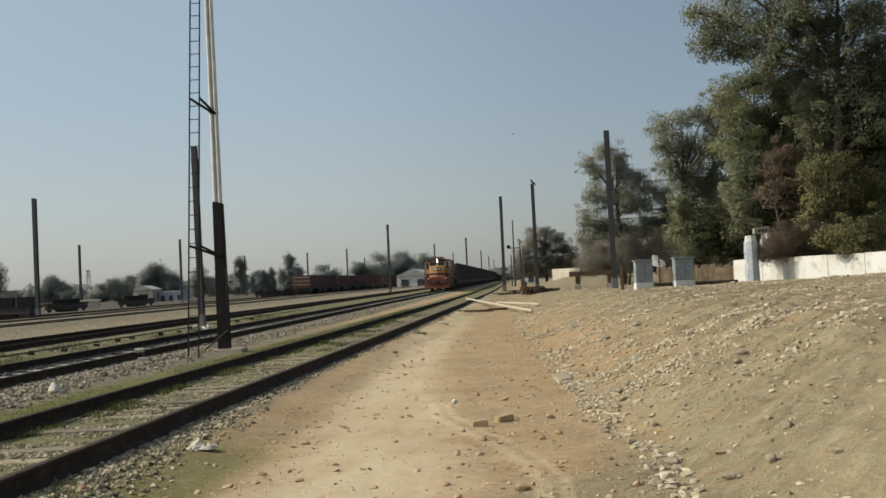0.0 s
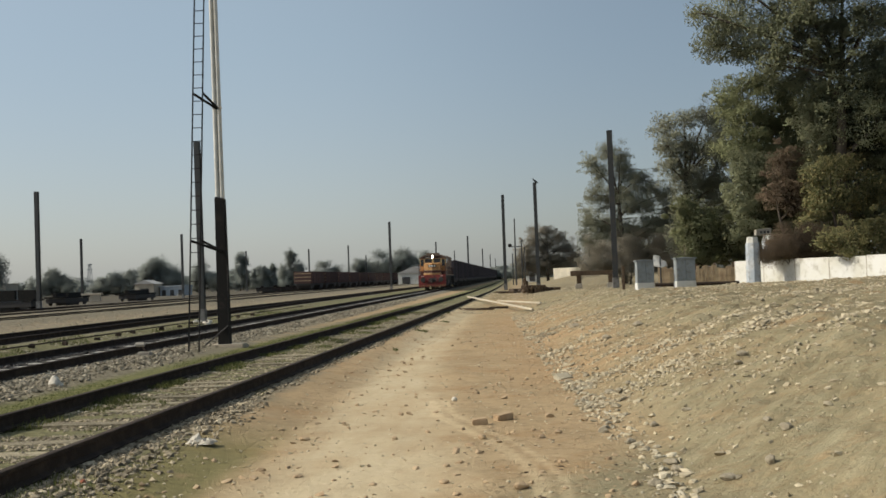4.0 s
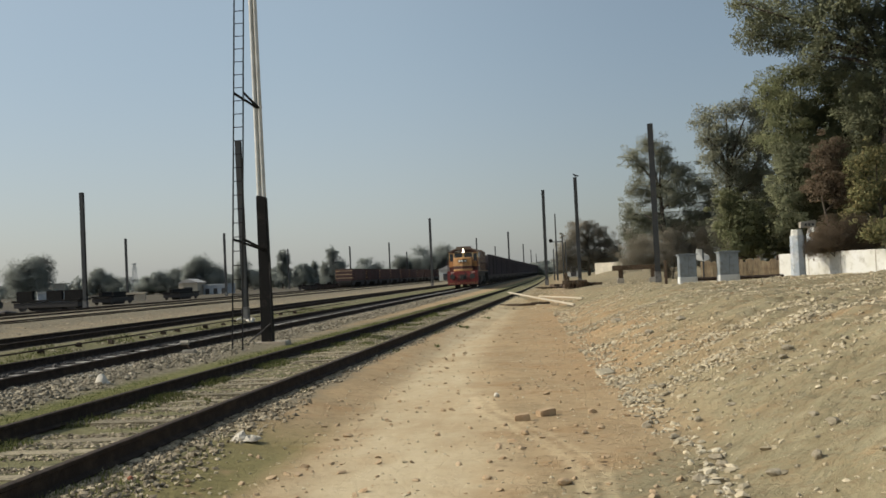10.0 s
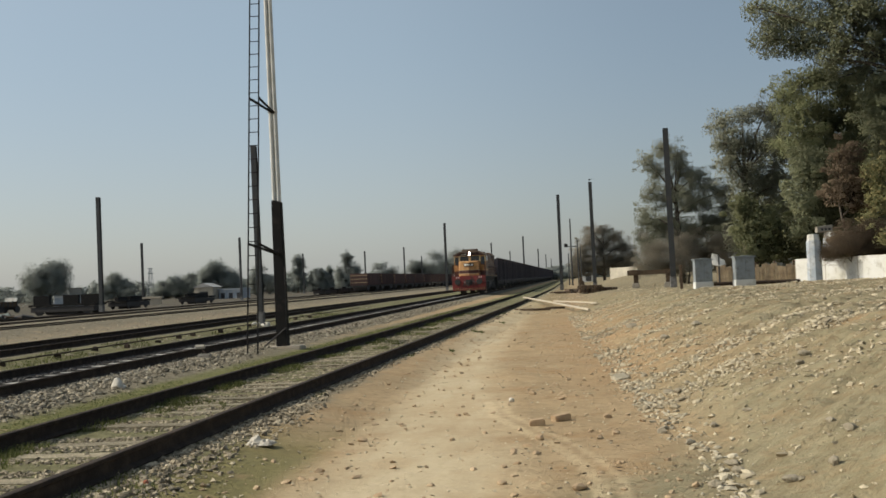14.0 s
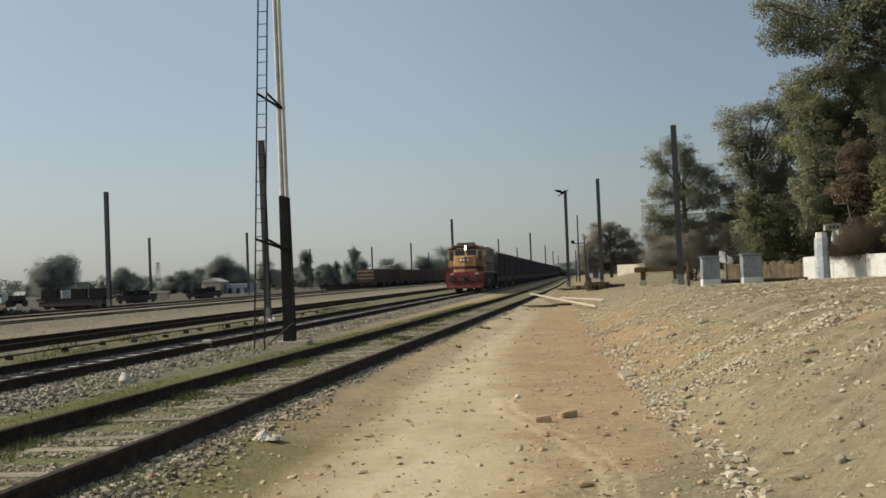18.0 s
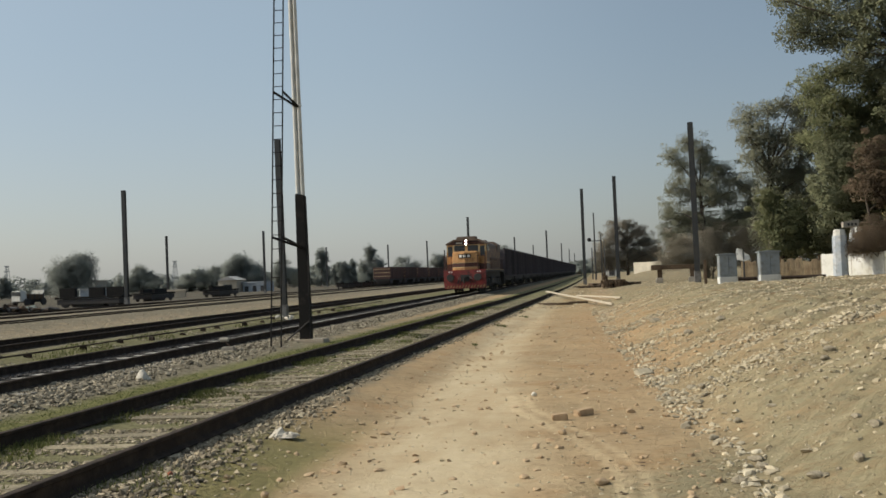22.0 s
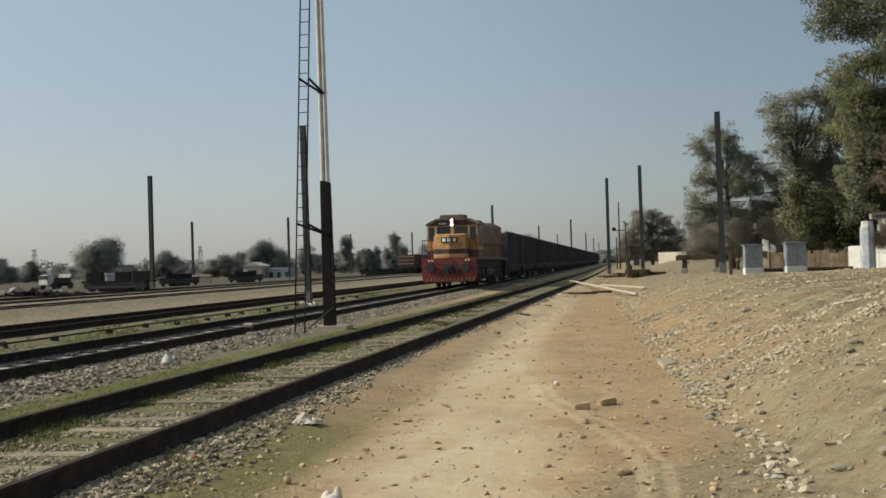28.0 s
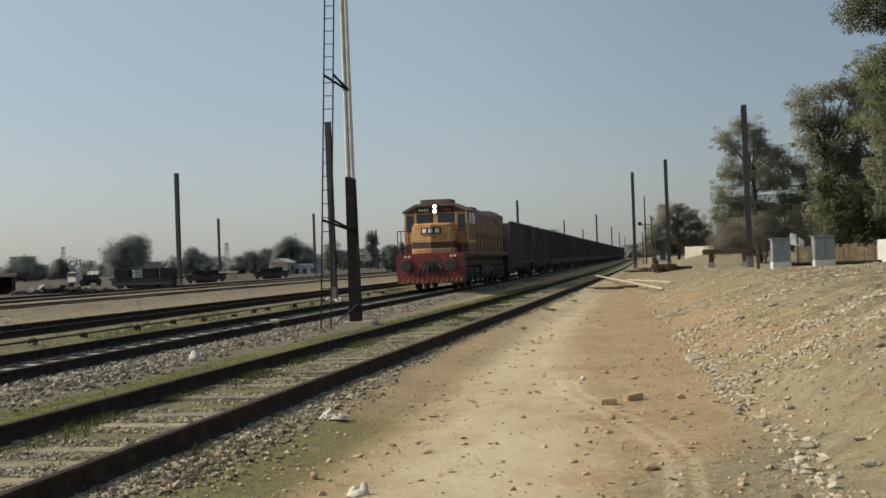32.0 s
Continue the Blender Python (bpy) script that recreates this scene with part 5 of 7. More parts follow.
# ---------------- stones on the path ----------------
def blob(name, lumps, mat, seed):
    """Rounded, knobbly lump made of overlapping swellings: (x, y, z, radius, height)."""
    rg = random.Random(seed)
    s = Shape()
    for cx, cy, cz, ra, h in lumps:
        rings = [(ra * math.cos(a), h * math.sin(a)) for a in (0.0, 0.35, 0.7, 1.05, 1.35)]
        pts = [(cx + r_ * rg.uniform(0.88, 1.12) * math.cos(k * 0.5236), cy + r_ * rg.uniform(0.88, 1.12) * math.sin(k * 0.5236), cz + z_ * rg.uniform(0.93, 1.07)) for r_, z_ in rings for k in range(12)]
        s.add(pts, [(i * 12 + k, i * 12 + (k + 1) % 12, (i + 1) * 12 + (k + 1) % 12, (i + 1) * 12 + k) for i in range(4) for k in range(12)] + [tuple(range(48, 60)), tuple(range(11, -1, -1))])
    return s.mesh(name, mat, 0, True)


def rock(name, x, y, size, mat, label, cat, seed, flat=0.7, sink=0.25):
    """A broken stone of that many metres: a rough ball hewn by a few flat faces."""
    rg = np.random.RandomState(seed)
    v = BALL_V * rg.uniform(0.9, 1.08, (len(BALL_V), 1))
    for _ in range(9):
        d = rg.normal(size=3)
        d /= np.linalg.norm(d)
        over = np.maximum(v @ d - rg.uniform(0.5, 0.85), 0)
        v = v - over[:, None] * d
    v = v * rg.uniform(0.75, 1.25, 3) * size / 2
    c, k = math.cos(seed), math.sin(seed)
    v = np.stack([v[:, 0] * c - v[:, 1] * k, v[:, 0] * k + v[:, 1] * c, v[:, 2] * flat], 1)
    ob = new(name, arrays_mesh(name, v, BALL_F, mat))
    ob.matrix_basis = pose(x, y, gz(x, y) + size * (0.5 - sink) * flat)
    return tagged(ob, label, cat)


ob = new("white_stone", blob("white_stone", [(0, 0, 0, 0.1, 0.15), (-0.015, 0, 0.02, 0.08, 0.15), (0.085, 0.01, 0.0, 0.05, 0.055)], CHALK, 3))
ob.matrix_basis = pose(-7.3, 16.4, gz(-7.3, 16.4) - 0.01)
tagged(ob, "rounded white lump lying by the ballast", "stone")
rock("pebble", -0.84, 13.4, 0.072, CHALK, "small white pebble on the path", "pebble", 6, 0.9, 0.1)
slab = thing("grey_slab_stone", "flat grey-white slab stone tilted at the foot of the bank", "stone", at=pose(0.62, 15.8, gz(0.62, 15.8) + 0.03, 20, -6, 24))
part("slab_body", Shape().prism([(-0.13, -0.04), (0.09, -0.05), (0.135, 0.0), (0.08, 0.025), (-0.1, 0.02)], -0.11, 0.09), COBBLE, slab, "", 0.012)
rock("brick_chip", -3.3, 7.84, 0.07, REDCLAY, "small red brick chip on the ballast", "brick chip", 71, 0.6)
rock("clod", -2.42, 7.45, 0.09, BRICK, "reddish clod standing on the earth", "clod", 72, 0.9, 0.15)
for x, y, s, sd in ((1.09, 13.5, 0.17, 21), (1.19, 13.2, 0.16, 22), (1.38, 13.9, 0.14, 24), (0.78, 10.5, 0.13, 25), (0.97, 9.8, 0.12, 26), (2.02, 8.44, 0.17, 27), (2.0, 8.95, 0.09, 28), (1.85, 8.2, 0.07, 29), (1.71, 7.6, 0.14, 30), (1.6, 10.6, 0.12, 51), (1.25, 10.4, 0.12, 52), (2.62, 12.9, 0.17, 53), (2.48, 12.4, 0.15, 54), (3.98, 16.3, 0.15, 55), (1.16, 8.55, 0.16, 56), (1.17, 8.3, 0.15, 57), (1.41, 7.6, 0.14, 58), (0.93, 7.75, 0.13, 59), (1.29, 25.3, 0.3, 60), (1.61, 19.95, 0.24, 61), (2.29, 20.9, 0.24, 62), (0.94, 15.6, 0.16, 63)):
    rock("bank_rock", x, y, s * 0.85, BANKSTONE, "grey dusty angular rock half sunk in the bank", "rock", sd, 0.65, 0.3)
for x, y, s, sd in ((-0.59, 14.2, 0.13, 31), (-0.21, 13.5, 0.10, 32), (-0.39, 10.2, 0.10, 33), (-0.39, 9.4, 0.07, 34), (-0.61, 8.1, 0.09, 35), (-0.63, 8.8, 0.07, 36), (-0.02, 7.8, 0.13, 37), (-0.48, 7.65, 0.07, 38), (0.30, 11.7, 0.11, 39), (0.18, 10.2, 0.08, 40), (0.34, 10.5, 0.08, 41), (-1.3, 12.25, 0.07, 42), (-1.23, 10.3, 0.06, 43), (-2.14, 10.45, 0.10, 44), (-1.9, 11.4, 0.05, 45), (-0.14, 16.0, 0.1, 46), (-2.4, 11.2, 0.07, 47), (-2.3, 7.4, 0.05, 48)):
    rock("clod", x, y, s, BRICK, "brown clod of earth on the path", "clod", sd, 0.6)
for x, y, r, l in ((-0.44, 11.2, 8, 0.16), (-0.2, 11.6, 38, 0.21)):
    b = thing("brick", "broken burnt brick lying on the path", "brick", "bricks on the path", pose(x, y, gz(x, y), 4, -6, r))
    part("brick_body", Shape().box(-l / 2, l / 2, -0.055, 0.055, -0.01, 0.07), BRICK, b, "", 0.012)
# crumpled paper and a lump of plaster
pr = np.random.RandomState(12)
s = Shape()
n = 12
grid = []
for i in range(n):
    for j in range(n):
        u, v = i / (n - 1), j / (n - 1)
        peak = 0.075 * math.exp(-((u - 0.3) / 0.2) ** 2 - ((v - 0.45) / 0.3) ** 2) + 0.03 * math.exp(-((u - 0.68) / 0.14) ** 2 - ((v - 0.55) / 0.35) ** 2)
        edge = min(u, 1 - u, v, 1 - v) < 0.01
        grid.append((-0.13 + 0.26 * u + pr.uniform(-0.012, 0.012), -0.085 + 0.17 * v + pr.uniform(-0.012, 0.012), 0.004 if edge else 0.012 + peak * pr.uniform(0.65, 1.1) + pr.uniform(0, 0.016)))
s.add(grid, [(i * n + j, i * n + j + 1, (i + 1) * n + j + 1, (i + 1) * n + j) for i in range(n - 1) for j in range(n - 1)])
ob = new("paper_scrap", s.mesh("paper_scrap", PAPER))
ob.matrix_basis = pose(-2.99, 9.85, gz(-2.99, 9.85) + 0.01, 0, 0, -10)
md = ob.modifiers.new("thick", "SOLIDIFY")
md.thickness = 0.004
tagged(ob, "crumpled dirty white paper on the gravel", "paper")
lump = thing("plaster_lump", "pale two-pointed lump of plaster on the earth", "plaster lump", at=pose(-1.96, 6.95, gz(-1.96, 6.95)))
part("lump_body", blob("lump_body", [(0, 0, 0, 0.075, 0.045), (0.045, 0.0, 0.015, 0.03, 0.08), (-0.03, 0.01, 0.01, 0.04, 0.05)], CHALK, 4), None, lump)


# ---------------- trees ----------------
def tree(name, x, y, height, lobes, leaves, leaf, mat, label, seed, trunk_r=0.3, branch=0.35, parts_mat=BARK, spread=0.5, droop=0.0, stray=0.22, knobbly=False):
    """lobes: (x, height, radius across, radius up) of the masses of the crown; x from the trunk."""
    rg = np.random.RandomState(seed)
    t = thing(name, label, "tree" if "tree" in name else "bush", at=pose(x, y, gz(x, y) - 0.1))
    tr = Shape()
    top = Vector((rg.uniform(-0.4, 0.4), rg.uniform(-0.3, 0.3), height * 0.62))
    mid = Vector((rg.uniform(-0.25, 0.25), 0, height * 0.3))
    tr.tube((0, 0, 0), mid, trunk_r, trunk_r * 0.75, 9).tube(mid, top, trunk_r * 0.75, trunk_r * 0.35, 8)
    ns = []
    cs, total = [], sum(l[2] ** 2 * l[3] for l in lobes)
    for lx, lz, ra, ru in lobes:
        ly = rg.uniform(-0.7, 0.7) * ra
        lz -= gz(x, y) - 0.1
        c = Vector((lx, ly, lz))
        k = min(0.95, max(0.15, (lz - ru) / (height * 0.62)))
        a = Vector((0, 0, 0)).lerp(mid, k * 2) if k < 0.5 else mid.lerp(top, k * 2 - 1)
        m_ = a.lerp(c, 0.55) + Vector((0, 0, rg.uniform(0, 0.4)))
        tr.tube(a, m_, trunk_r * branch, trunk_r * branch * 0.6, 6).tube(m_, c, trunk_r * branch * 0.6, trunk_r * 0.1, 6)
        share = int(leaves * ra * ra * ru / total)
        nc = max(8, int(10 + ra * 9))
        d = rg.normal(size=(nc, 3))
        d /= np.linalg.norm(d, axis=1, keepdims=True)
        reach = np.where(rg.uniform(size=(nc, 1)) < stray, rg.uniform(1.05, 1.5, (nc, 1)), rg.uniform(0.25, 1.05, (nc, 1)))
        cc = d * reach * (ra, ra, ru * 1.2) + (lx, ly, lz)
        for q in range(0, nc, 2):
            tr.tube(c, Vector(cc[q]), trunk_r * 0.09, trunk_r * 0.03, 4, False)
        per = max(3, int(share * 0.6) // nc)
        cr = rg.uniform(0.18, 0.38, nc) * (ra * 0.55 + 0.4)
        if knobbly:
            cr = cr * 0.9 + 0.2 * ra
            dd = rg.normal(size=(nc, per, 3))
            dd /= np.linalg.norm(dd, axis=2, keepdims=True)
            p = dd * rg.uniform(0.35, 1.0, (nc, per, 1)) * cr[:, None, None] * (1, 1, 0.8) + cc[:, None]
        else:
            p = np.clip(rg.normal(size=(nc, per, 3)), -1.5, 1.5) * spread * cr[:, None, None] * (1, 1, 0.7) + cc[:, None]
        cs.append(p.reshape(-1, 3))
        whole = np.array((0.0, 0.0, 0.55 * height)), np.array((0.3, 0.3, 0.45)) * height
        ns.append(0.5 * (cs[-1] - (lx, ly, lz)) / (ra, ra, ru) + 1.2 * (cs[-1] - whole[0]) / whole[1] + (0, 0, 1.3 if knobbly else 0.6))
        if knobbly:
            ns[-1] += 0.4 * dd.reshape(-1, 3)
        fill = np.clip(rg.normal(size=(int(share * 0.4), 3)), -1.7, 1.7) * 0.48 * np.array((ra, ra, ru)) * (0.8 if knobbly else 1.0) + (lx, ly, lz)
        cs.append(fill)
        ns.append(0.5 * (fill - (lx, ly, lz)) / (ra, ra, ru) + 1.2 * (fill - whole[0]) / whole[1] + (0, 0, 1.3 if knobbly else 0.6))
    # loose sprays between the masses
    cen = np.array([(l[0], 0.0, l[1] - gz(x, y) + 0.1) for l in lobes])
    rad = np.array([l[2] for l in lobes])
    n = int(leaves * (0.02 if knobbly else 0.12))
    i0 = rg.randint(len(lobes), size=n)
    dist = np.linalg.norm(cen[i0][:, None] - cen[None], axis=2) + 50 * (np.arange(len(lobes))[None] == i0[:, None])
    i1 = np.argsort(dist, axis=1)[np.arange(n), rg.randint(min(3, len(lobes) - 1), size=n)]
    k = rg.uniform(0, 1, (n, 1))
    cs.append(cen[i0] * (1 - k) + cen[i1] * k + np.clip(rg.normal(size=(n, 3)), -1.6, 1.6) * rad[i0][:, None] * (0.33, 0.45, 0.33))
    ns.append(cs[-1] - (0, 0, 0.4 * height))
    cs = np.concatenate(cs)
    part("trunk", tr, parts_mat, t, smooth=True)
    part("crown", leaves_mesh("crown", cs, rg.uniform(0.6, 1.3, len(cs)) * leaf, rg, mat, droop, np.concatenate(ns), knobbly), None, t)
    return t


# great tree with overhanging boughs
tree("tree_broadleaf", 17.64, 58, 19, [(-7.4, 15.2, 0.9, 0.6), (-6.7, 13.6, 1.2, 0.6), (-5.5, 14.8, 1.5, 1.1), (-5.2, 13.2, 1.4, 0.7), (-3.7, 13.9, 1.8, 1.5), (-2.2, 15.0, 1.8, 1.2), (-0.8, 13.4, 1.8, 1.8), (1.3, 14.2, 1.8, 1.8), (-1.8, 11.7, 1.5, 1.2), (0.3, 10.9, 1.8, 1.5), (2.1, 11.7, 1.5, 1.8), (-2.1, 16.9, 2.5, 1.2), (0.3, 17.3, 2.5, 1.5), (-5.1, 16.4, 1.5, 0.9), (1.6, 8.7, 1.5, 1.5), (-0.8, 8.6, 1.5, 1.4), (3.4, 9.8, 1.8, 2.5), (-3.8, 12.1, 1.1, 0.7)], 115000, 0.125, LEAF_DARK, "tall dark broadleaf tree with overhanging boughs", 101, 0.42, spread=0.72)
tree("tree_olive", 14.04, 63, 12.5, [(-1.0, 11.8, 1.2, 0.8), (0.3, 12.2, 1.3, 0.8), (1.7, 11.6, 1.3, 1.0), (-1.7, 10.8, 1.0, 0.7), (-0.5, 10.1, 1.5, 1.0), (1.1, 9.7, 1.5, 1.2), (2.4, 9.9, 1.2, 1.2), (-0.9, 8.5, 1.5, 1.0), (0.7, 7.7, 1.5, 1.0), (2.5, 8.0, 1.0, 1.0)], 50000, 0.115, LEAF_OLIVE, "olive-green broadleaf tree with thin branches", 102, 0.28, spread=0.72)
tree("tree_dusty", 10.53, 66, 11.3, [(-1.2, 10.3, 0.9, 0.7), (-0.0, 10.7, 1.0, 0.6), (1.3, 10.8, 1.0, 0.6), (2.2, 10.1, 1.0, 0.8), (-1.1, 9.1, 1.0, 0.8), (0.2, 9.0, 1.4, 1.0), (1.7, 8.7, 1.2, 1.0), (-0.9, 7.7, 1.0, 0.9), (0.5, 6.9, 1.6, 1.2), (2.0, 6.6, 1.2, 1.2), (-0.3, 5.2, 1.0, 1.0), (1.2, 4.6, 1.4, 1.2), (2.3, 4.0, 1.2, 1.4), (-0.6, 3.5, 0.9, 1.0), (0.6, 2.7, 1.2, 1.0), (2.1, 2.3, 1.2, 0.9)], 58000, 0.11, LEAF_GREY, "dusty grey-green tree, dense to the ground", 103, 0.28, spread=0.72)
tree("tree_shrubby", 10.22, 61.5, 5.9, [(-0.6, 4.9, 0.8, 1.0), (-0.4, 3.3, 0.9, 1.0), (0.5, 3.9, 1.1, 1.3), (1.2, 2.6, 1.0, 1.0), (-0.1, 2.2, 1.0, 0.6), (2.0, 2.6, 0.8, 1.0)], 22000, 0.125, LEAF_OLIVE, "green shrubby tree in full leaf behind the fence", 104, 0.14)
tree("tree_shaded", 13.23, 60.5, 8.2, [(-0.3, 6.9, 1.1, 1.1), (0.8, 6.6, 1.3, 1.3), (-0.1, 5.0, 1.3, 1.1), (1.1, 4.6, 1.3, 1.3), (-0.8, 3.2, 1.1, 1.1), (0.4, 2.8, 1.3, 1.1), (1.8, 3.0, 1.1, 1.3), (2.4, 5.5, 1.1, 1.3)], 56000, 0.125, LEAF_DARK, "dark tree in shade behind the wall", 105, 0.2, spread=0.72)
tree("tree_dry", 14.23, 57.6, 7.6, [(-0.1, 6.9, 0.8, 0.8), (0.6, 7.3, 0.7, 0.6), (0.4, 5.9, 0.9, 0.8), (-0.4, 5.2, 0.8, 0.8), (0.6, 4.7, 0.8, 0.7)], 13000, 0.10, LEAF_BROWN, "tree with dry brown leaves behind the wall", 106, 0.12)
tree("tree_yellowing", 16.64, 56.6, 7.2, [(-1.2, 6.1, 0.8, 0.7), (-0.3, 6.6, 0.8, 0.7), (0.9, 6.6, 0.9, 0.8), (-0.9, 4.8, 1.0, 0.7), (0.5, 5.0, 1.0, 0.8), (2.0, 5.3, 1.0, 1.0), (-1.6, 3.8, 0.7, 0.5)], 12000, 0.125, LEAF_YELLOW, "small tree with yellowing leaves above the wall", 107, 0.13)
tree("tree_dark_leafed", 18.75, 59.5, 10.5, [(-1.6, 9.7, 1.6, 1.4), (-0.2, 7.8, 1.6, 1.3), (1.6, 7.7, 1.6, 1.6), (0.8, 4.0, 1.6, 1.3), (-1.7, 3.5, 1.3, 0.9), (2.7, 5.8, 1.6, 1.9), (-2.1, 5.7, 1.3, 1.3)], 60000, 0.13, LEAF_DARK, "dark dense tree behind yellowing branches", 114, 0.25, spread=0.72)
tree("bush_dry", 13.35, 53.5, 3.3, [(-1.1, 2.1, 0.65, 0.5), (-0.5, 2.5, 0.85, 0.75), (0.2, 2.65, 1.0, 0.8), (1.0, 2.7, 0.95, 0.8), (1.7, 2.75, 0.75, 0.7), (0.3, 2.15, 1.2, 0.45), (1.3, 2.25, 0.9, 0.4)], 70000, 0.055, LEAF_BROWN, "dry reddish-brown bush spilling over the wall", 108, 0.05, spread=0.8, stray=0.06)
tree("bush_hedge", 15.5, 49.9, 3.4, [(-1.5, 2.6, 0.65, 0.5), (-0.4, 2.7, 0.9, 0.65), (0.7, 2.9, 0.9, 0.75), (1.7, 3.0, 0.9, 0.85), (2.8, 3.1, 1.0, 0.9), (0.1, 2.0, 1.0, 0.35), (1.3, 2.1, 0.9, 0.35), (2.3, 2.25, 0.9, 0.4)], 20000, 0.095, LEAF_YELLOW, "yellow-green bush hanging over the white wall", 109, 0.07)
tree("tree_tall_grey", 9.44, 95, 13.4, [(-2.7, 11.2, 0.8, 0.9), (-1.2, 12.2, 1.0, 1.0), (0.0, 11.5, 1.0, 1.0), (-1.7, 10.2, 1.0, 1.0), (0.3, 10.0, 1.3, 1.2), (1.9, 9.6, 1.1, 1.1), (-2.4, 8.4, 1.0, 0.9), (-0.7, 8.1, 1.5, 1.1), (1.3, 7.8, 1.6, 1.4), (3.3, 8.1, 1.4, 1.5), (-3.0, 6.2, 1.1, 1.1), (-1.5, 5.6, 1.6, 1.3), (0.7, 5.0, 1.9, 1.5), (3.2, 5.4, 1.8, 1.8), (-3.2, 4.2, 1.0, 0.9), (4.7, 6.3, 1.3, 1.6), (-2.2, 3.8, 1.3, 1.2), (0.6, 3.8, 1.5, 1.2), (3.6, 4.2, 1.4, 1.4)], 125000, 0.105, LEAF_GREY, "tall grey-green tree with an open airy crown", 110, 0.3, spread=0.72)
tree("bush_thicket", 9.5, 91, 5.0, [(-3.5, 2.2, 1.1, 1.2), (-2.2, 3.0, 1.4, 1.5), (-0.8, 2.0, 1.4, 1.1), (0.3, 3.1, 1.6, 1.5), (1.6, 2.2, 1.5, 1.2), (2.8, 3.3, 1.5, 1.6), (4.2, 2.4, 1.4, 1.4), (4.6, 4.0, 1.2, 1.2)], 95000, 0.075, LEAF_DULL, "brown-grey thicket of thin stems and dry leaves", 116, 0.08, spread=0.8)
tree("tree_round_far", 4.9, 170, 9.6, [(-4.0, 4.2, 1.5, 1.6), (-3.3, 5.6, 1.3, 1.4), (-1.8, 7.2, 1.4, 1.2), (0.0, 8.3, 1.5, 1.0), (1.8, 7.2, 1.4, 1.2), (3.0, 5.6, 1.5, 1.4), (-0.1, 5.7, 2.4, 1.8), (-2.9, 2.7, 1.9, 1.6), (0.2, 3.0, 2.5, 1.8), (3.3, 2.9, 1.9, 1.6), (4.6, 4.0, 1.2, 1.6), (-2.4, 8.9, 0.7, 0.4), (-4.5, 2.2, 1.2, 1.2)], 80000, 0.14, LEAF_DULL, "brownish-grey round tree beyond the yard", 111, 0.25, spread=0.75)
tree("tree_grove", 22.39, 80, 15, [(-7.9, 5.5, 2.5, 2.5), (-3.7, 8.6, 3.4, 3.4), (-3.9, 3.6, 2.5, 2.1), (0.4, 8.4, 3.4, 3.8), (0.1, 3.4, 2.5, 2.1), (4.5, 8.1, 3.4, 4.2), (4.7, 13.1, 3.4, 3.4), (-0.1, 13.4, 2.5, 2.5)], 20000, 0.38, LEAF_DARK, "deep dark grove behind the boundary wall", 112, 0.35, spread=0.72)

# far trees across the yard, their leaf colour greyed to stand in for haze
FAR_TREES = ((-117.6, 230, 10.5, 7.2), (-128.4, 290, 8.1, 5.5), (-115, 300, 6.6, 6.4), (-95.9, 280, 9.8, 5.9), (-88.9, 300, 8.7, 5.4), (-78.6, 300, 11.6, 2.5), (-76.9, 320, 7.3, 4.1), (-163.5, 260, 6.9, 6.2), (-177.2, 300, 6.6, 3.9), (-63.8, 300, 11.3, 3.9), (-61.4, 340, 8.6, 7.1), (-76.3, 330, 8.2, 2.7), (-80.3, 330, 7.1, 2.7), (-82.9, 320, 12.2, 2.7))
FAR_TREES += ((-46.5, 360, 12, 7.6), (-37.8, 360, 12.4, 8.5), (-34.2, 400, 12.5, 6.2), (-51.9, 350, 9.1, 5.2), (-98.1, 290, 9.9, 6.2), (-110.4, 300, 7.1, 6))
for i, (x, y, h, r) in enumerate(FAR_TREES):
    rg = random.Random(i + 50)
    n = 6 if r < 3 else 14
    lob = []
    for q in range(n):
        a = (q + rg.random() * 0.7) / n
        if r < 3:
            lob.append((rg.uniform(-0.5, 0.5) * r, h * (0.2 + 0.62 * a), r * 0.62, h * 0.13))
        else:
            k = rg.uniform(-0.85, 0.85)
            lob.append((k * r * 0.85, h * (0.14 + 0.62 * rg.random() * (1 - 0.75 * k * k)), r * 0.46, h * 0.2))
    lob.append((rg.uniform(-0.2, 0.2) * r, h * 0.82, r * 0.45, h * 0.17))
    lob += [(-0.5 * r, h * 0.12, r * 0.5, h * 0.14), (0.45 * r, h * 0.12, r * 0.5, h * 0.14)]
    tree("far_tree", x, y, h, lob, int(24000 * max(1.0, r / 5.0) ** 1.4) if r > 3 else 10000, 0.32, LEAF_FAR, "slender far tree, leaves greyed for haze" if r < 3 else "broad grey-green far tree, leaves paled for haze", 200 + i, 0.2, stray=0.0, knobbly=True)
# a low grey wood along the skyline, in the same haze-paled leaf colour
rg = np.random.RandomState(77)
crowns, per = 240, 420
cx = np.sort(rg.uniform(-340, 70, crowns))
cy = 430 + rg.uniform(-12, 40, crowns) + 0.1 * np.abs(cx)
rad = rg.uniform(3.2, 6.5, crowns)
top = rg.uniform(0.5, 1.0, crowns) * (7.2 + 2.0 * np.sin(cx * 0.09))
d = rg.normal(size=(crowns, per, 3))
d /= np.linalg.norm(d, axis=2, keepdims=True)
knobs = 1 + 0.16 * np.sin(d[:, :, :1] * 7 + cx[:, None, None]) * np.cos(d[:, :, 2:] * 6 + cy[:, None, None])
p = d * rg.uniform(0.55, 1.0, (crowns, per, 1)) * knobs * np.stack([rad, rad, top * 0.52], 1)[:, None] + np.stack([cx, cy, top * 0.48], 1)[:, None]
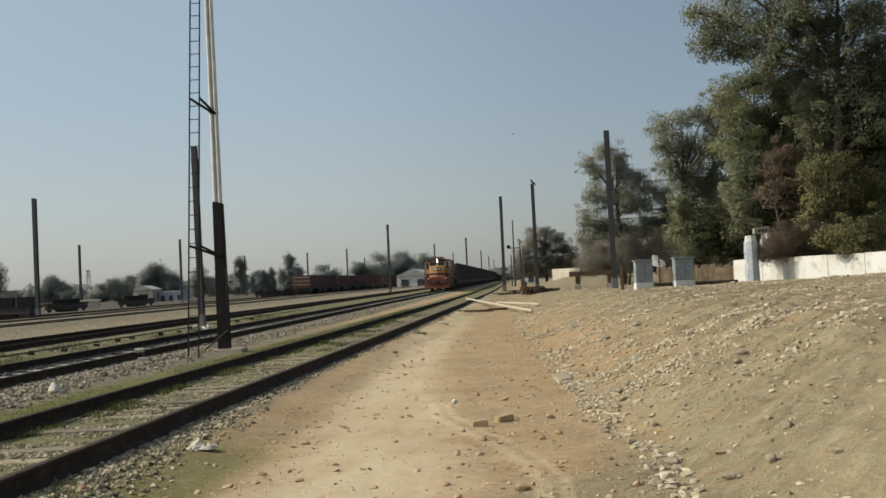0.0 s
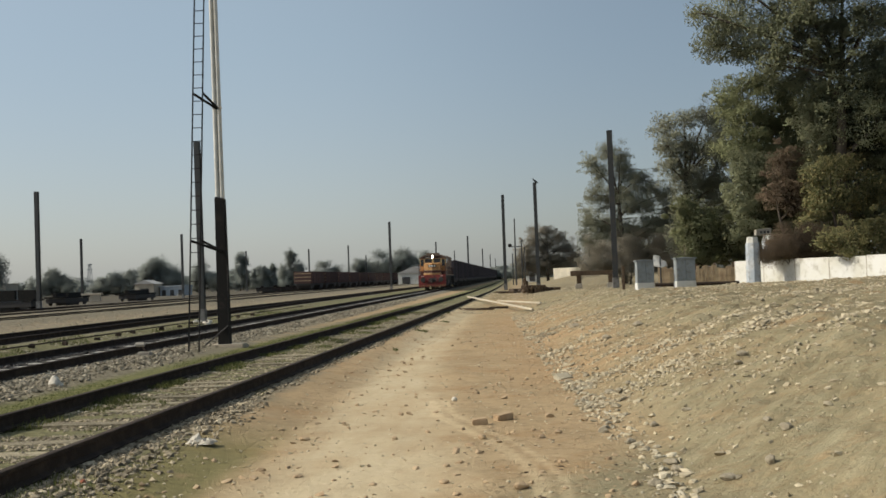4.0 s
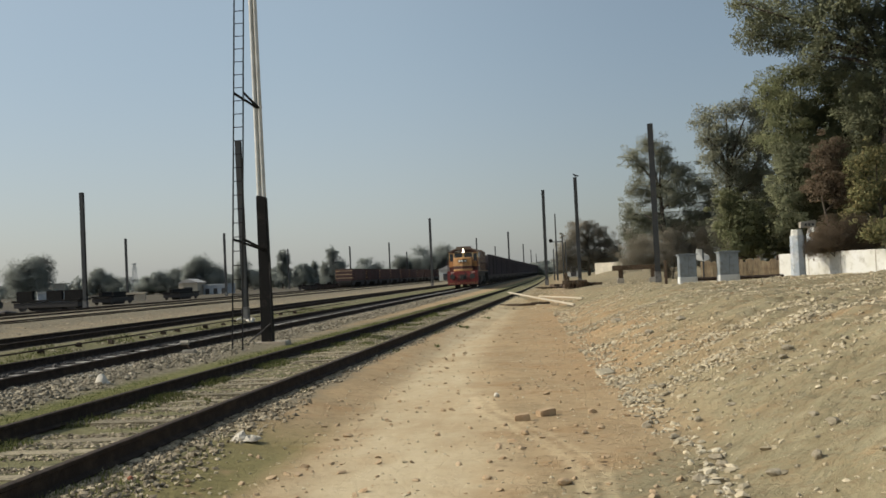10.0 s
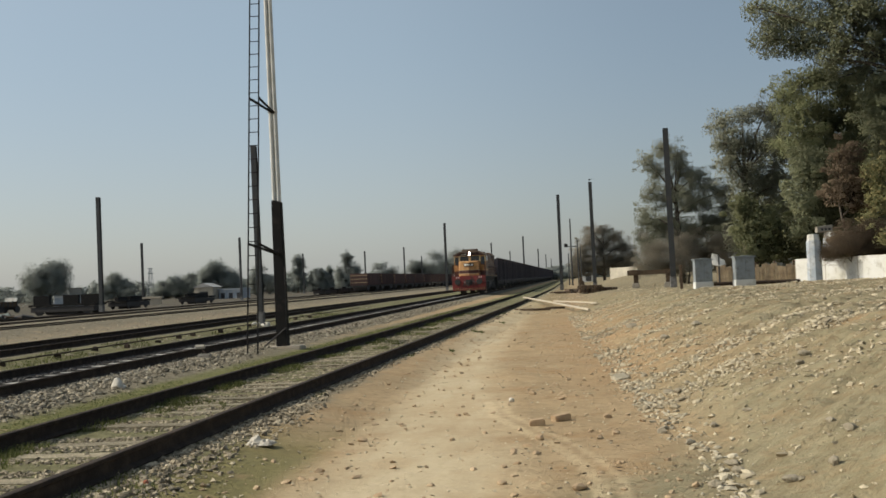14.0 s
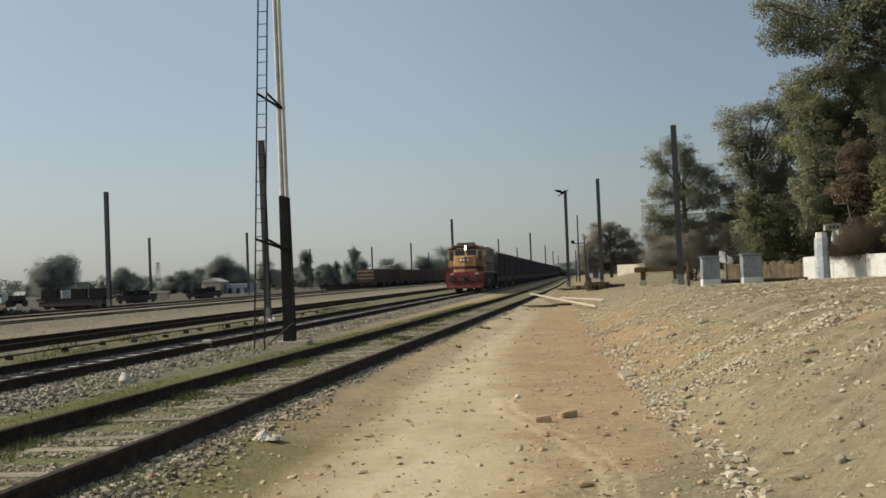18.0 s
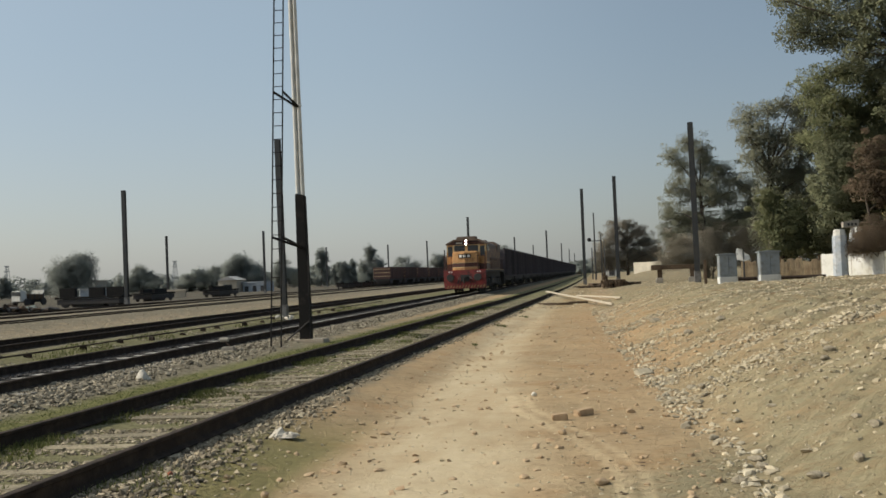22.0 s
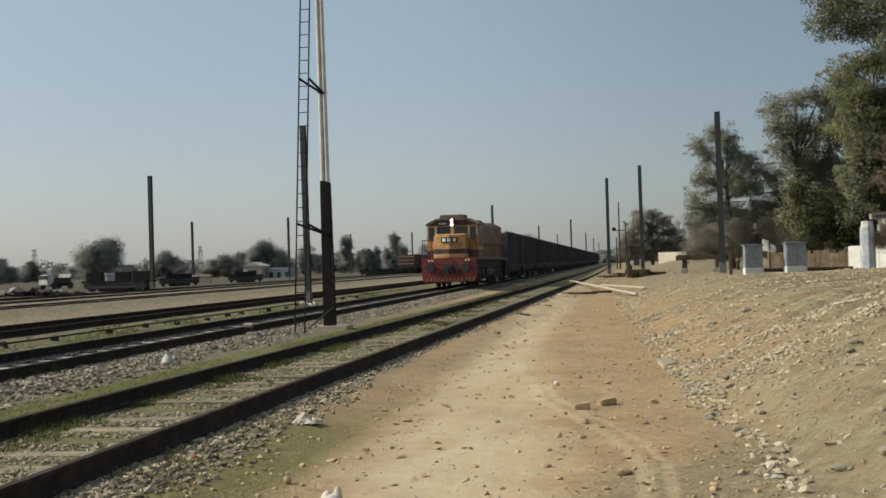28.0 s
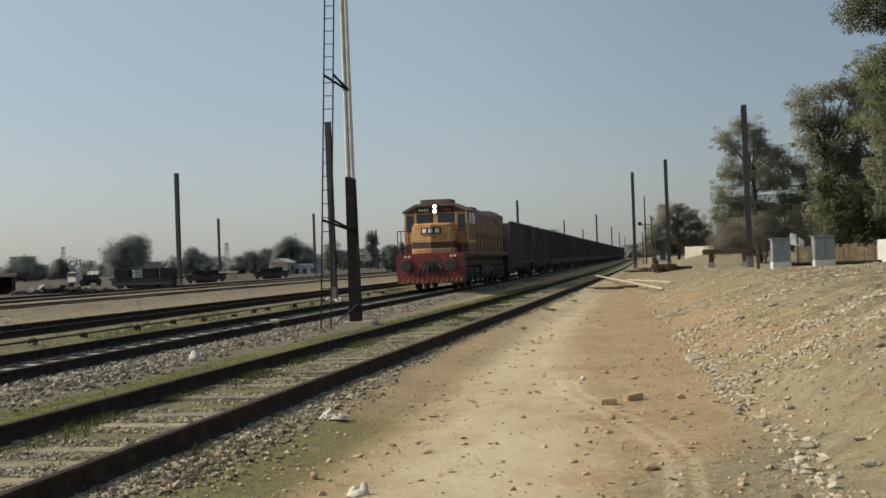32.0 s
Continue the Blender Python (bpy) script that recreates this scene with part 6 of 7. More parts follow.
tagged(new("far_wood", leaves_mesh("far_wood", p.reshape(-1, 3), rg.uniform(0.8, 1.5, crowns * per), rg, LEAF_FAR, 0.0, (d + (0, 0, 0.5)).reshape(-1, 3), True)), "grey-green wood on the skyline, leaves paled for haze", "wood", kind="stuff")

# ---------------- far side of the yard ----------------
red_first = thing("stabled_wagon", "oxide-red open wagon standing in the yard", "goods wagon", "stabled wagons in the yard")


def stabled():
    G = red_first
    part("body", Shape().box(-1.45, 1.45, 0, 13, 1.1, 3.1), WAGON_RED, G, "oxide-red tub", 0.03)
    for s in (-1, 1):
        for k in range(9):
            a, b = sorted((s * 1.45, s * 1.53))
            part("rib", Shape().box(a, b, 0.3 + k * 1.53, 0.45 + k * 1.53, 1.1, 3.08), WAGON_RED, G)
    for k in range(3):
        part("end_rail", Shape().box(-1.45, 1.45, -0.08, -0.002, 1.5 + k * 0.6, 1.62 + k * 0.6), BRICK, G, "pale dusty end rail")
    part("underframe", Shape().box(-1.2, 1.2, 0, 13, 0.8, 1.098), BLACK, G)
    for y in (2.2, 10.8):
        part("bogie", Shape().box(-1.2, 1.2, y - 1.4, y + 1.4, 0.35, 0.8).tube((-0.95, y - 0.9, 0.47), (0.95, y - 0.9, 0.47), 0.46, seg=14).tube((-0.95, y + 0.9, 0.47), (0.95, y + 0.9, 0.47), 0.46, seg=14), BLACK, G)


stabled()
SIDING = -36.0
red_first.matrix_basis = pose(SIDING, 178, RAIL)
for i in range(1, 15):
    copy_thing(red_first, pose(SIDING, 178 + 14.1 * i, RAIL))


def flat_wagon(x, y, length, h, rz, load, label):
    t = thing("flat_wagon", label, "flat wagon", "flat wagons in the yard", pose(x, y, gz(x, y) + 0.1, 0, 0, rz))
    part("deck", Shape().box(-1.1, 1.1, 0, length, 0.78, 0.95), BLACKPAINT, t, "", 0.02)
    for s in (-1, 1):
        for yy in (0.9, length - 0.9):
            part("wheel", Shape().tube((s * 0.8, yy, 0.42), (s * 0.93, yy, 0.42), 0.42, seg=14), BLACK, t)
    part("solebar", Shape().box(-1.05, 1.05, 0.2, length - 0.2, 0.3, 0.748), BLACK, t)
    part("brake_gear", Shape().box(-0.7, 0.7, length * 0.3, length * 0.7, 0.02, 0.3), BLACK, t)
    for a, b in load:
        part("end_board", Shape().box(-0.2, 0.2, a, b, 0.952, h), BLACKPAINT, t, "", 0.02)
    return t


flat_wagon(-46.5, 88.0, 6.1, 1.72, -90, ((0, 1.45), (2.7, 4.1), (4.32, 5.9)), "dark flat wagon with three box loads")
flat_wagon(-47.9, 108.0, 6.5, 1.35, 0, ((0, 2.4), (3.0, 6.3)), "dark low goods wagon on a far siding")
flat_wagon(-46.6, 125, 7.4, 1.35, 0, ((0, 7.2),), "dark box-sided low wagon on a far siding")
van = thing("stabled_van", "pale flat-roofed van body behind dark wagons", "van", at=pose(-52.3, 103.6, gz(-52.3, 103.6), 0, 0, -62))
part("body", Shape().box(-1.1, 1.1, -0.3, 3.1, 0.5, 1.62), BLUEGREY, van, "grey panelled side", 0.03)
part("roof", Shape().box(-1.2, 1.2, -0.4, 3.2, 1.62, 1.76), WALLWHITE, van, "white sheet roof", 0.03)
for yy in (0.5, 2.3):
    part("wheelset", Shape().tube((-0.95, yy, 0.42), (0.95, yy, 0.42), 0.4, seg=14), BLACK, van)
for k in range(3):
    flat_wagon(-41.5, 172 + k * 10, 9.0, 1.2, 0, ((0, 0.4), (8.6, 9.0)), "long dark flat wagon among the sidings")


def house(x, y, w, d, h, rz, label, mat=STUCCO, gable=0.0, openings=3):
    t = thing("yard_building", label, "building", at=pose(x, y, gz(x, y) - 0.2, 0, 0, rz))
    wall = part("wall", Shape().box(-w / 2, w / 2, 0, d, 0, h), mat, t)
    if gable:
        part("roof", Shape().prism([(-w / 2 - 0.3, h), (w / 2 + 0.3, h), (0, h + gable)], -0.3, d + 0.3), ROOFSHEET, t)
    else:
        part("roof", Shape().box(-w / 2 - 0.2, w / 2 + 0.2, -0.2, d + 0.2, h + 0.002, h + 0.25), mat, t)
    for k in range(openings):
        c = -w / 2 + (k + 0.5) * w / openings
        part("opening", Shape().box(c - w * 0.12 / openings * 2, c + w * 0.12 / openings * 2, -0.06, -0.004, h * 0.12, h * 0.68), DARKGREY, t)
    return t


house(-25.2, 262, 8.0, 30, 2.9, 0, "pale gabled goods shed with dark doors", WALLWHITE, 1.7, 2)
house(-62.6, 150, 5.6, 0.4, 1.15, 0, "low pale plastered wall beside the sidings", STUCCO, 0, 0)
house(-73.2, 206, 3.8, 5, 2.7, 0, "sandy half-ruined plastered brick hut", STUCCO, 0.8, 1)
house(-68.6, 209, 5.0, 5, 1.95, 0, "low grey-white yard shed with dark doors", BLUEGREY, 0, 3)
house(-209.5, 332, 8, 6, 8.2, 30, "grey flat-roofed three-storey block", CONCRETE, 0, 4)
house(-155, 305, 10, 8, 4.6, 0, "low grey flat-roofed building behind a tree", CONCRETE, 0, 3)
house(2.9, 205, 2.2, 4, 2.7, 0, "small white hut beyond the siding", WALLWHITE, 0.7, 1)

# pylon on the skyline
py_ = thing("lattice_pylon", "hazy lattice power pylon on the skyline", "pylon", at=pose(-234, 400, -0.5))
s = Shape()
for a, b in ((-1, -1), (1, -1), (1, 1), (-1, 1)):
    s.bar((a * 1.3, b * 1.3, 0), (a * 0.35, b * 0.35, 13), 0.16, 0.16)
for k in range(6):
    z, r = k * 2.15, 1.3 - 0.157 * k
    s.bar((-r, -r, z), (r - 0.157, -r + 0.157, z + 2.15), 0.1, 0.1).bar((r, -r, z), (-r + 0.157, -r + 0.157, z + 2.15), 0.1, 0.1)
part("tower", s, GREYBOX, py_)
part("crossarm", Shape().bar((-1.3, 0, 10.6), (1.3, 0, 10.6), 0.25, 0.25).bar((-1.1, 0, 12.6), (1.1, 0, 12.6), 0.25, 0.25), GREYBOX, py_)
copy_thing(py_, pose(-178, 436, -0.5))

# scrap heap by the yard
sc = thing("scrap_heap", "heap of scrap under torn grey-green sheets", "scrap heap", at=pose(-49.2, 83.5, gz(-49.2, 83.5), 0, 0, 30))
rg = np.random.RandomState(31)
for k in range(150):
    h, w, l = rg.uniform(0.02, 0.12), rg.uniform(0.04, 0.2), rg.uniform(0.12, 0.55)
    across = rg.normal(0, 1.7)
    at = pose(across, rg.uniform(-1.2, 1.2), h + rg.uniform(0, 0.42) * math.exp(-across * across / 5), rg.uniform(-40, 40), rg.uniform(-40, 40), rg.uniform(0, 180))
    part("scrap_piece", Shape().prism([(-l, -h), (l * rg.uniform(0.6, 1), -h), (l, h * 0.4), (-l * rg.uniform(0.4, 0.9), h)], -w, w), (DARKGREY, RUST, WOOD_DARK, DARKGREY, BLACK)[k % 5], sc, at=at)
for k in range(14):
    a = rg.uniform(-2.6, 2.6)
    b = Vector((a + rg.uniform(-0.7, 0.7), rg.uniform(-0.4, 0.8), rg.uniform(0.5, 0.95)))
    part("bent_bar", Shape().tube((a, rg.uniform(-0.9, 0.2), 0.02), b, 0.03, 0.025, 6), RUST, sc)
for k in range(9):
    x, w, h = -2.6 + k * 0.55 + rg.uniform(-0.2, 0.2), rg.uniform(0.5, 1.1), rg.uniform(0.35, 0.8)
    d = rg.uniform(-0.9, 0.2)
    front = [(x, d, 0.05), (x + w, d - 0.2, 0.03), (x + w * 0.7, d + 0.5, h), (x + w * 0.25, d + 0.6, h * 0.85)]
    part("sheet", Shape().add(front + [(a, b + 0.04, c) for a, b, c in front], [(0, 1, 2, 3), (7, 6, 5, 4), (0, 4, 5, 1), (1, 5, 6, 2), (2, 6, 7, 3), (3, 7, 4, 0)]), (TARP, ROOFSHEET, TARP, DARKGREY, TARP, GREYBOX, WOOD_DARK, TARP, TARP)[k], sc)
# dark lean-to beside it
shed = thing("lean_to_shed", "low dark lean-to of rusted sheets and poles", "shed", at=pose(-59.0, 84.0, gz(-59.0, 84.0), 0, 0, 32))
part("roof", Shape().add([(-4.4, -1.6, 1.62), (4.4, -1.6, 1.5), (4.6, 2.6, 1.85), (-4.6, 2.6, 1.95), (-4.4, -1.6, 1.68), (4.4, -1.6, 1.56), (4.6, 2.6, 1.91), (-4.6, 2.6, 2.01)], [(0, 3, 2, 1), (4, 5, 6, 7), (0, 1, 5, 4), (1, 2, 6, 5), (2, 3, 7, 6), (3, 0, 4, 7)]), RUST, shed, "sagging dark sheet roof")
part("back_wall", Shape().box(-4.4, 4.4, 2.4, 2.5, -0.1, 1.86), RUST, shed, "rusted sheet wall")
part("side_wall", Shape().box(4.28, 4.36, -1.2, 2.4, -0.1, 1.5), RUST, shed)
for x in (-4.2, -2.1, 0.0, 2.1, 4.2):
    part("post", Shape().tube((x, -1.4, -0.1), (x, -1.4, 1.58 - 0.014 * (x + 4)), 0.06, seg=8), WOOD_DARK, shed)
for k in range(10):
    h = rg.uniform(0.3, 0.7)
    part("crate", Shape().box(-rg.uniform(0.3, 0.5), 0.4, -0.3, 0.3, 0, h), (WOOD_DARK, DARKGREY, RUST)[k % 3], shed, at=pose(-3.8 + k * 0.85, rg.uniform(-0.6, 1.2), 0, 0, 0, rg.uniform(-25, 25)))

lorry = thing("parked_lorry", "parked lorry with a chalky white cab and brown timber body", "lorry", at=pose(-73.2, 127, gz(-73.2, 127), 0, 0, -14))
part("cab", Shape().prism([(-0.8, 0.5), (0.8, 0.5), (0.72, 1.9), (-0.72, 1.9)], 0, 1.2), WALLWHITE, lorry, "chalky white cab", 0.1)
part("body", Shape().box(-1.0, 1.0, 1.35, 3.9, 0.75, 1.45), WOOD_DARK, lorry, "brown timber tipping body", 0.05)
for y in (1.4, 2.2, 3.0, 3.8):
    part("stanchion", Shape().box(1.002, 1.06, y - 0.05, y + 0.05, 0.75, 1.6), DARKGREY, lorry)
part("tailboard", Shape().box(-1.0, 1.0, 3.902, 4.0, 0.8, 1.95), WALLWHITE, lorry, "pale raised tailboard", 0.02)
part("chassis", Shape().box(-0.5, 0.5, 0.1, 3.9, 0.4, 0.748), BLACK, lorry)
part("windscreen", Shape().box(-0.75, 0.75, -0.03, 0.02, 1.3, 1.8), GLASS, lorry)
for y in (0.9, 3.8):
    for s_ in (-1, 1):
        part("wheel", Shape().tube((s_ * 0.85, y, 0.45), (s_ * 1.1, y, 0.45), 0.45, seg=14), BLACK, lorry)

# ---------------- loose stones and grass ----------------
def strew(name, label, cat, n, box, size, mat, seed, keep=None, flat=0.7, lift=0.2, plain=False, power=2.2, bent=False):
    rg = np.random.RandomState(seed)
    x0, x1, y0, y1 = box
    x = rg.uniform(x0, x1, n)
    y = y0 + (y1 - y0) * rg.uniform(0, 1, n) ** 1.7
    if keep is not None:
        k = keep(x, y, rg)
        x, y = x[k], y[k]
    if bent:
        x = x + siding(y)
    s = size[0] + (size[1] - size[0]) * rg.uniform(0, 1, len(x)) ** power
    c = np.stack([x, y, ground_z(x, y) + s * lift], 1)
    return tagged(new(name, stones_mesh(name, c, s, rg, mat, flat, plain)), label, cat, kind="stuff")


strew("siding_ballast", "grey-brown broken ballast beside the siding", "ballast", 52000, (-3.78, -2.35, 4, 42), (0.011, 0.046), BALLAST, 1, lambda x, y, r: r.uniform(size=len(x)) < 1.2 - (x + 3.75) / (0.8 - 0.25 * smooth(10, 16, y)) + 0.5 * waves(x, y, 1.2, 6), 0.7, 0.2, True, 1.8, True)
strew("main_line_ballast", "grey broken ballast along the main line", "ballast", 40000, (-8.35, -6.6, 8, 75), (0.016, 0.058), BALLAST_GREY, 2, lambda x, y, r: r.uniform(size=len(x)) < 1.2 - (x + 8.35) / 1.15 + 0.3 * waves(x, y, 1.0, 20), 0.7, 0.25, True, 1.8)
# a strip of near-black stones along the inside of the left rail
strew("main_bed_ballast", "black ballast heaped inside the main line's left rail", "ballast", 15000, (-10.15, -9.78, 8, 70), (0.016, 0.05), DARKSTONE, 3, lambda x, y, r: r.uniform(size=len(x)) < 1.15 + (-9.9 - x) / 0.16 * 0.5, 0.7, 0.3, True)
strew("siding_bed_stones", "stones and earth between the siding rails", "ballast", 44000, (-5.25, -3.6, 4, 45), (0.011, 0.04), BALLAST, 4, lambda x, y, r: (waves(x, y, 2.0, 7) > -0.3) & (off_sleepers(y, NEAR, 0.165) | (r.uniform(size=len(x)) < 0.035)), 0.6, 0.1, True, 1.8, True)
# the same ballast goes on past the eye
strew("siding_ballast", "grey-brown broken ballast beside the siding", "ballast", 11000, (-3.78, -2.35, -7, 4), (0.011, 0.046), BALLAST, 101, lambda x, y, r: r.uniform(size=len(x)) < 1.2 - (x + 3.75) / 0.8 + 0.5 * waves(x, y, 1.2, 6), 0.7, 0.2, True, 1.8, True)
strew("siding_bed_stones", "stones and earth between the siding rails", "ballast", 9000, (-5.25, -3.6, -7, 4), (0.011, 0.04), BALLAST, 104, lambda x, y, r: (waves(x, y, 2.0, 7) > -0.3) & off_sleepers(y, NEAR, 0.165), 0.6, 0.1, True, 1.8, True)
strew("main_line_ballast", "grey broken ballast along the main line", "ballast", 8000, (-8.35, -6.6, -7, 8), (0.016, 0.058), BALLAST_GREY, 102, lambda x, y, r: r.uniform(size=len(x)) < 1.2 - (x + 8.35) / 1.15 + 0.3 * waves(x, y, 1.0, 20), 0.7, 0.25, True, 1.8)


def rows_of_rubble(x, y, r):
    """Tipped earth leaves its stones in slanting rows, thicker towards the crest."""
    u, v = 0.78 * x - 0.62 * y, 0.78 * y + 0.62 * x
    band = smooth(0.08, 0.36, waves(u * 2.4, v * 0.22, 1.2, 8) + 0.3 * waves(u * 3.0, v * 1.2, 1.6, 33))
    far = smooth(8, 15, y)
    return (x > toe(y) - 0.1) & (r.uniform(size=len(x)) < 0.025 + far * (0.04 + 0.9 * band + 0.22 * bed(x - toe(y), 0.8, 0.7, 1.2) * (1 - smooth(34, 42, y)) * smooth(-0.2, 0.3, waves(x, y, 1.4, 35))))


strew("bank_rubble", "pale angular rubble strewn in slanting rows over the bank", "rubble", 56000, (-0.6, 13, 3.5, 42), (0.014, 0.068), RUBBLE, 5, rows_of_rubble, 0.62, 0.15, False, 2.6)
strew("bank_grit", "small angular grit between the rows of rubble", "rubble", 130000, (-0.6, 13, 6, 42), (0.012, 0.042), RUBBLE, 25, rows_of_rubble, 0.75, 0.22, True, 2.0)
strew("bank_chips", "small pale chips over the bank", "rubble", 9000, (-0.6, 8, 3.5, 30), (0.006, 0.02), RUBBLE, 15, lambda x, y, r: (x > toe(y) - 0.3) & (r.uniform(size=len(x)) < 0.35 + waves(x, y, 1.5, 19)), 0.7, 0.2, True)
strew("bank_foot_stones", "line of grey-white stones at the foot of the bank", "rubble", 8500, (-0.6, 2.2, 4.5, 44), (0.012, 0.06), RUBBLE, 6, lambda x, y, r: np.abs(x - toe(y) - 0.12) < np.abs(r.normal(0, 0.15, len(x))) * 0.9 * (0.75 + 0.8 * smooth(-0.1, 0.4, waves(x * 0.2, y, 1.6, 44))), 0.6, 0.12)
strew("bank_foot_cobbles", "grey-white cobbles lying along the foot of the bank", "cobbles", 3400, (-0.2, 1.9, 4.5, 17), (0.014, 0.05), COBBLE, 61, lambda x, y, r: np.abs(x - toe(y) - 0.1 - 0.06 * np.sin(y * 2.3)) < np.abs(r.normal(0, 0.11, len(x))), 0.65, 0.2)
strew("path_pebbles", "small clods and pebbles on the trodden earth", "pebbles", 2600, (-2.9, 0.9, 4.5, 42), (0.006, 0.03), RUBBLE, 7, None, 0.6, 0.1, True)
strew("path_clods", "brown clods and chips of earth on the path", "clods", 1500, (-2.9, 0.9, 5, 36), (0.010, 0.045), BRICK, 9, lambda x, y, r: (r.uniform(size=len(x)) < 0.35 + 0.6 * smooth(0.4, 1.0, np.abs(x + 1.1))), 0.6, 0.15)
strew("path_litter", "dark dry leaf bits and crumbs of earth on the path", "litter", 800, (-2.2, 0.9, 6, 34), (0.008, 0.034), WOOD_DARK, 10, lambda x, y, r: (x > -1.0) & (waves(x, y, 1.6, 91) > 0.0), 0.3, 0.1, True)
strew("siding_rubbish", "stones and broken bits on the earth by the siding", "rubble", 2600, (-2.8, 9, 44, 100), (0.025, 0.09), RUBBLE, 71, lambda x, y, r: waves(x, y, 0.7, 72) > -0.1, 0.6, 0.15, True)
strew("far_rubble", "small stones over the yard earth", "pebbles", 4200, (-24.5, -17.2, 18, 95), (0.015, 0.065), BALLAST, 8, None, 0.7, 0.1, True)


def tufts(name, label, n, box, seed, keep, size=(0.05, 0.16), bent=False):
    rg = np.random.RandomState(seed)
    x0, x1, y0, y1 = box
    x = rg.uniform(x0, x1, n)
    y = y0 + (y1 - y0) * rg.uniform(0, 1, n) ** 1.6
    k = keep(x, y, rg)
    x, y = x[k], y[k]
    if bent:
        x = x + siding(y)
    m = len(x)
    z = ground_z(x, y)
    h = rg.uniform(size[0], size[1], m)
    a = rg.uniform(0, 6.28, m)
    w = 0.005 + 0.0005 * y
    dx, dy = np.cos(a) * w, np.sin(a) * w
    lx, ly = rg.normal(0, 0.4, m) * h, rg.normal(0, 0.4, m) * h
    v = np.stack([np.stack([x - dx, y - dy, z - 0.01], 1), np.stack([x + dx, y + dy, z - 0.01], 1), np.stack([x + lx, y + ly, z + h], 1)], 1)
    return tagged(new(name, arrays_mesh(name, v.reshape(-1, 3), np.arange(3 * m).reshape(m, 3), GRASS)), label, "grass", kind="stuff")


tufts("grass_strip", "short mossy green grass between the tracks", 46000, (-7.1, -5.5, 6, 60), 11, lambda x, y, r: (r.uniform(size=len(x)) < bed(x, -6.3, 0.4, 0.4)) & (waves(x, y, 1.4, 9) > -0.3), (0.006, 0.022), True)
strew("cess_stones", "dusty grey stones and clinker between the running lines", "clinker", 9000, (-13.6, -10.6, 15, 70), (0.015, 0.06), BALLAST_GREY, 81, lambda x, y, r: waves(x, y, 1.3, 82) > -0.05, 0.6, 0.15, True)
tufts("cess_grass", "dark weedy grass between the running lines", 12000, (-13.8, -10.8, 15, 60), 83, lambda x, y, r: waves(x, y, 1.1, 84) > 0.12, (0.02, 0.08))
tufts("rail_grass", "tufts of green grass along the siding rails", 46000, (-5.3, -2.6, 5, 45), 12, lambda x, y, r: (waves(x, y, 1.7, 10) > 0.14) & ((np.abs(x + 5.05) < 0.18) | (np.abs(x + 4.6) < 0.35) & (waves(x, y, 3.1, 13) > 0.15) | (np.abs(x + 3.4) < 0.14) | (np.abs(x + 2.95) < 0.25) & (waves(x, y, 1.1, 12) > 0.2)), (0.02, 0.07), True)
tufts("weeds", "dark green weeds in the lee of the siding rail", 11000, (-5.28, -4.98, 5, 40), 16, lambda x, y, r: waves(x * 0.3, y, 1.9, 17) > 0.18, (0.02, 0.085), True)


# ---------------- birds ----------------
def bird(label, span):
    """A bird that faces +x; its wings are hinged at the body."""
    t = thing("bird", label, "bird", "birds over the yard")
    k = span / 0.9
    body = Shape()
    ring = [(-0.2, 0.012, 0.0), (-0.1, 0.05, 0.0), (0.02, 0.065, 0.0), (0.12, 0.05, 0.01), (0.17, 0.035, 0.03), (0.22, 0.032, 0.035), (0.26, 0.006, 0.03)]
    pts = [(x * k, r_ * k * math.cos(a * 0.785), (z + r_ * math.sin(a * 0.785)) * k) for x, r_, z in ring for a in range(8)]
    body.add(pts, [(i * 8 + a, i * 8 + (a + 1) % 8, (i + 1) * 8 + (a + 1) % 8, (i + 1) * 8 + a) for i in range(6) for a in range(8)] + [tuple(range(7, -1, -1)), tuple(range(48, 56))])
    part("body", body, BLACKPAINT, t, smooth=True)
    part("tail", Shape().add([(-0.18 * k, -0.02 * k, 0), (-0.18 * k, 0.02 * k, 0), (-0.36 * k, 0.06 * k, 0), (-0.36 * k, -0.06 * k, 0), (-0.18 * k, -0.02 * k, 0.012 * k), (-0.18 * k, 0.02 * k, 0.012 * k), (-0.36 * k, 0.06 * k, 0.008 * k), (-0.36 * k, -0.06 * k, 0.008 * k)], [(0, 1, 2, 3), (7, 6, 5, 4), (0, 4, 5, 1), (1, 5, 6, 2), (2, 6, 7, 3), (3, 7, 4, 0)]), BLACKPAINT, t)
    wings = []
    for s in (-1, 1):
        out = [(0.10, 0.0), (0.13, 0.2), (0.06, 0.42), (-0.04, 0.44), (-0.07, 0.2), (-0.08, 0.0)]
        n = len(out)
        w = Shape().add([(x * k, s * y * k, 0.0) for x, y in out] + [(x * k, s * y * k, 0.012 * k) for x, y in out], [(i, (i + 1) % n, n + (i + 1) % n, n + i) for i in range(n)] + [tuple(range(n - 1, -1, -1)), tuple(range(n, 2 * n))])
        wings.append((s, part("wing", w, BLACKPAINT, t, at=pose(0, s * 0.03 * k, 0.03 * k))))
    return t, wings, k


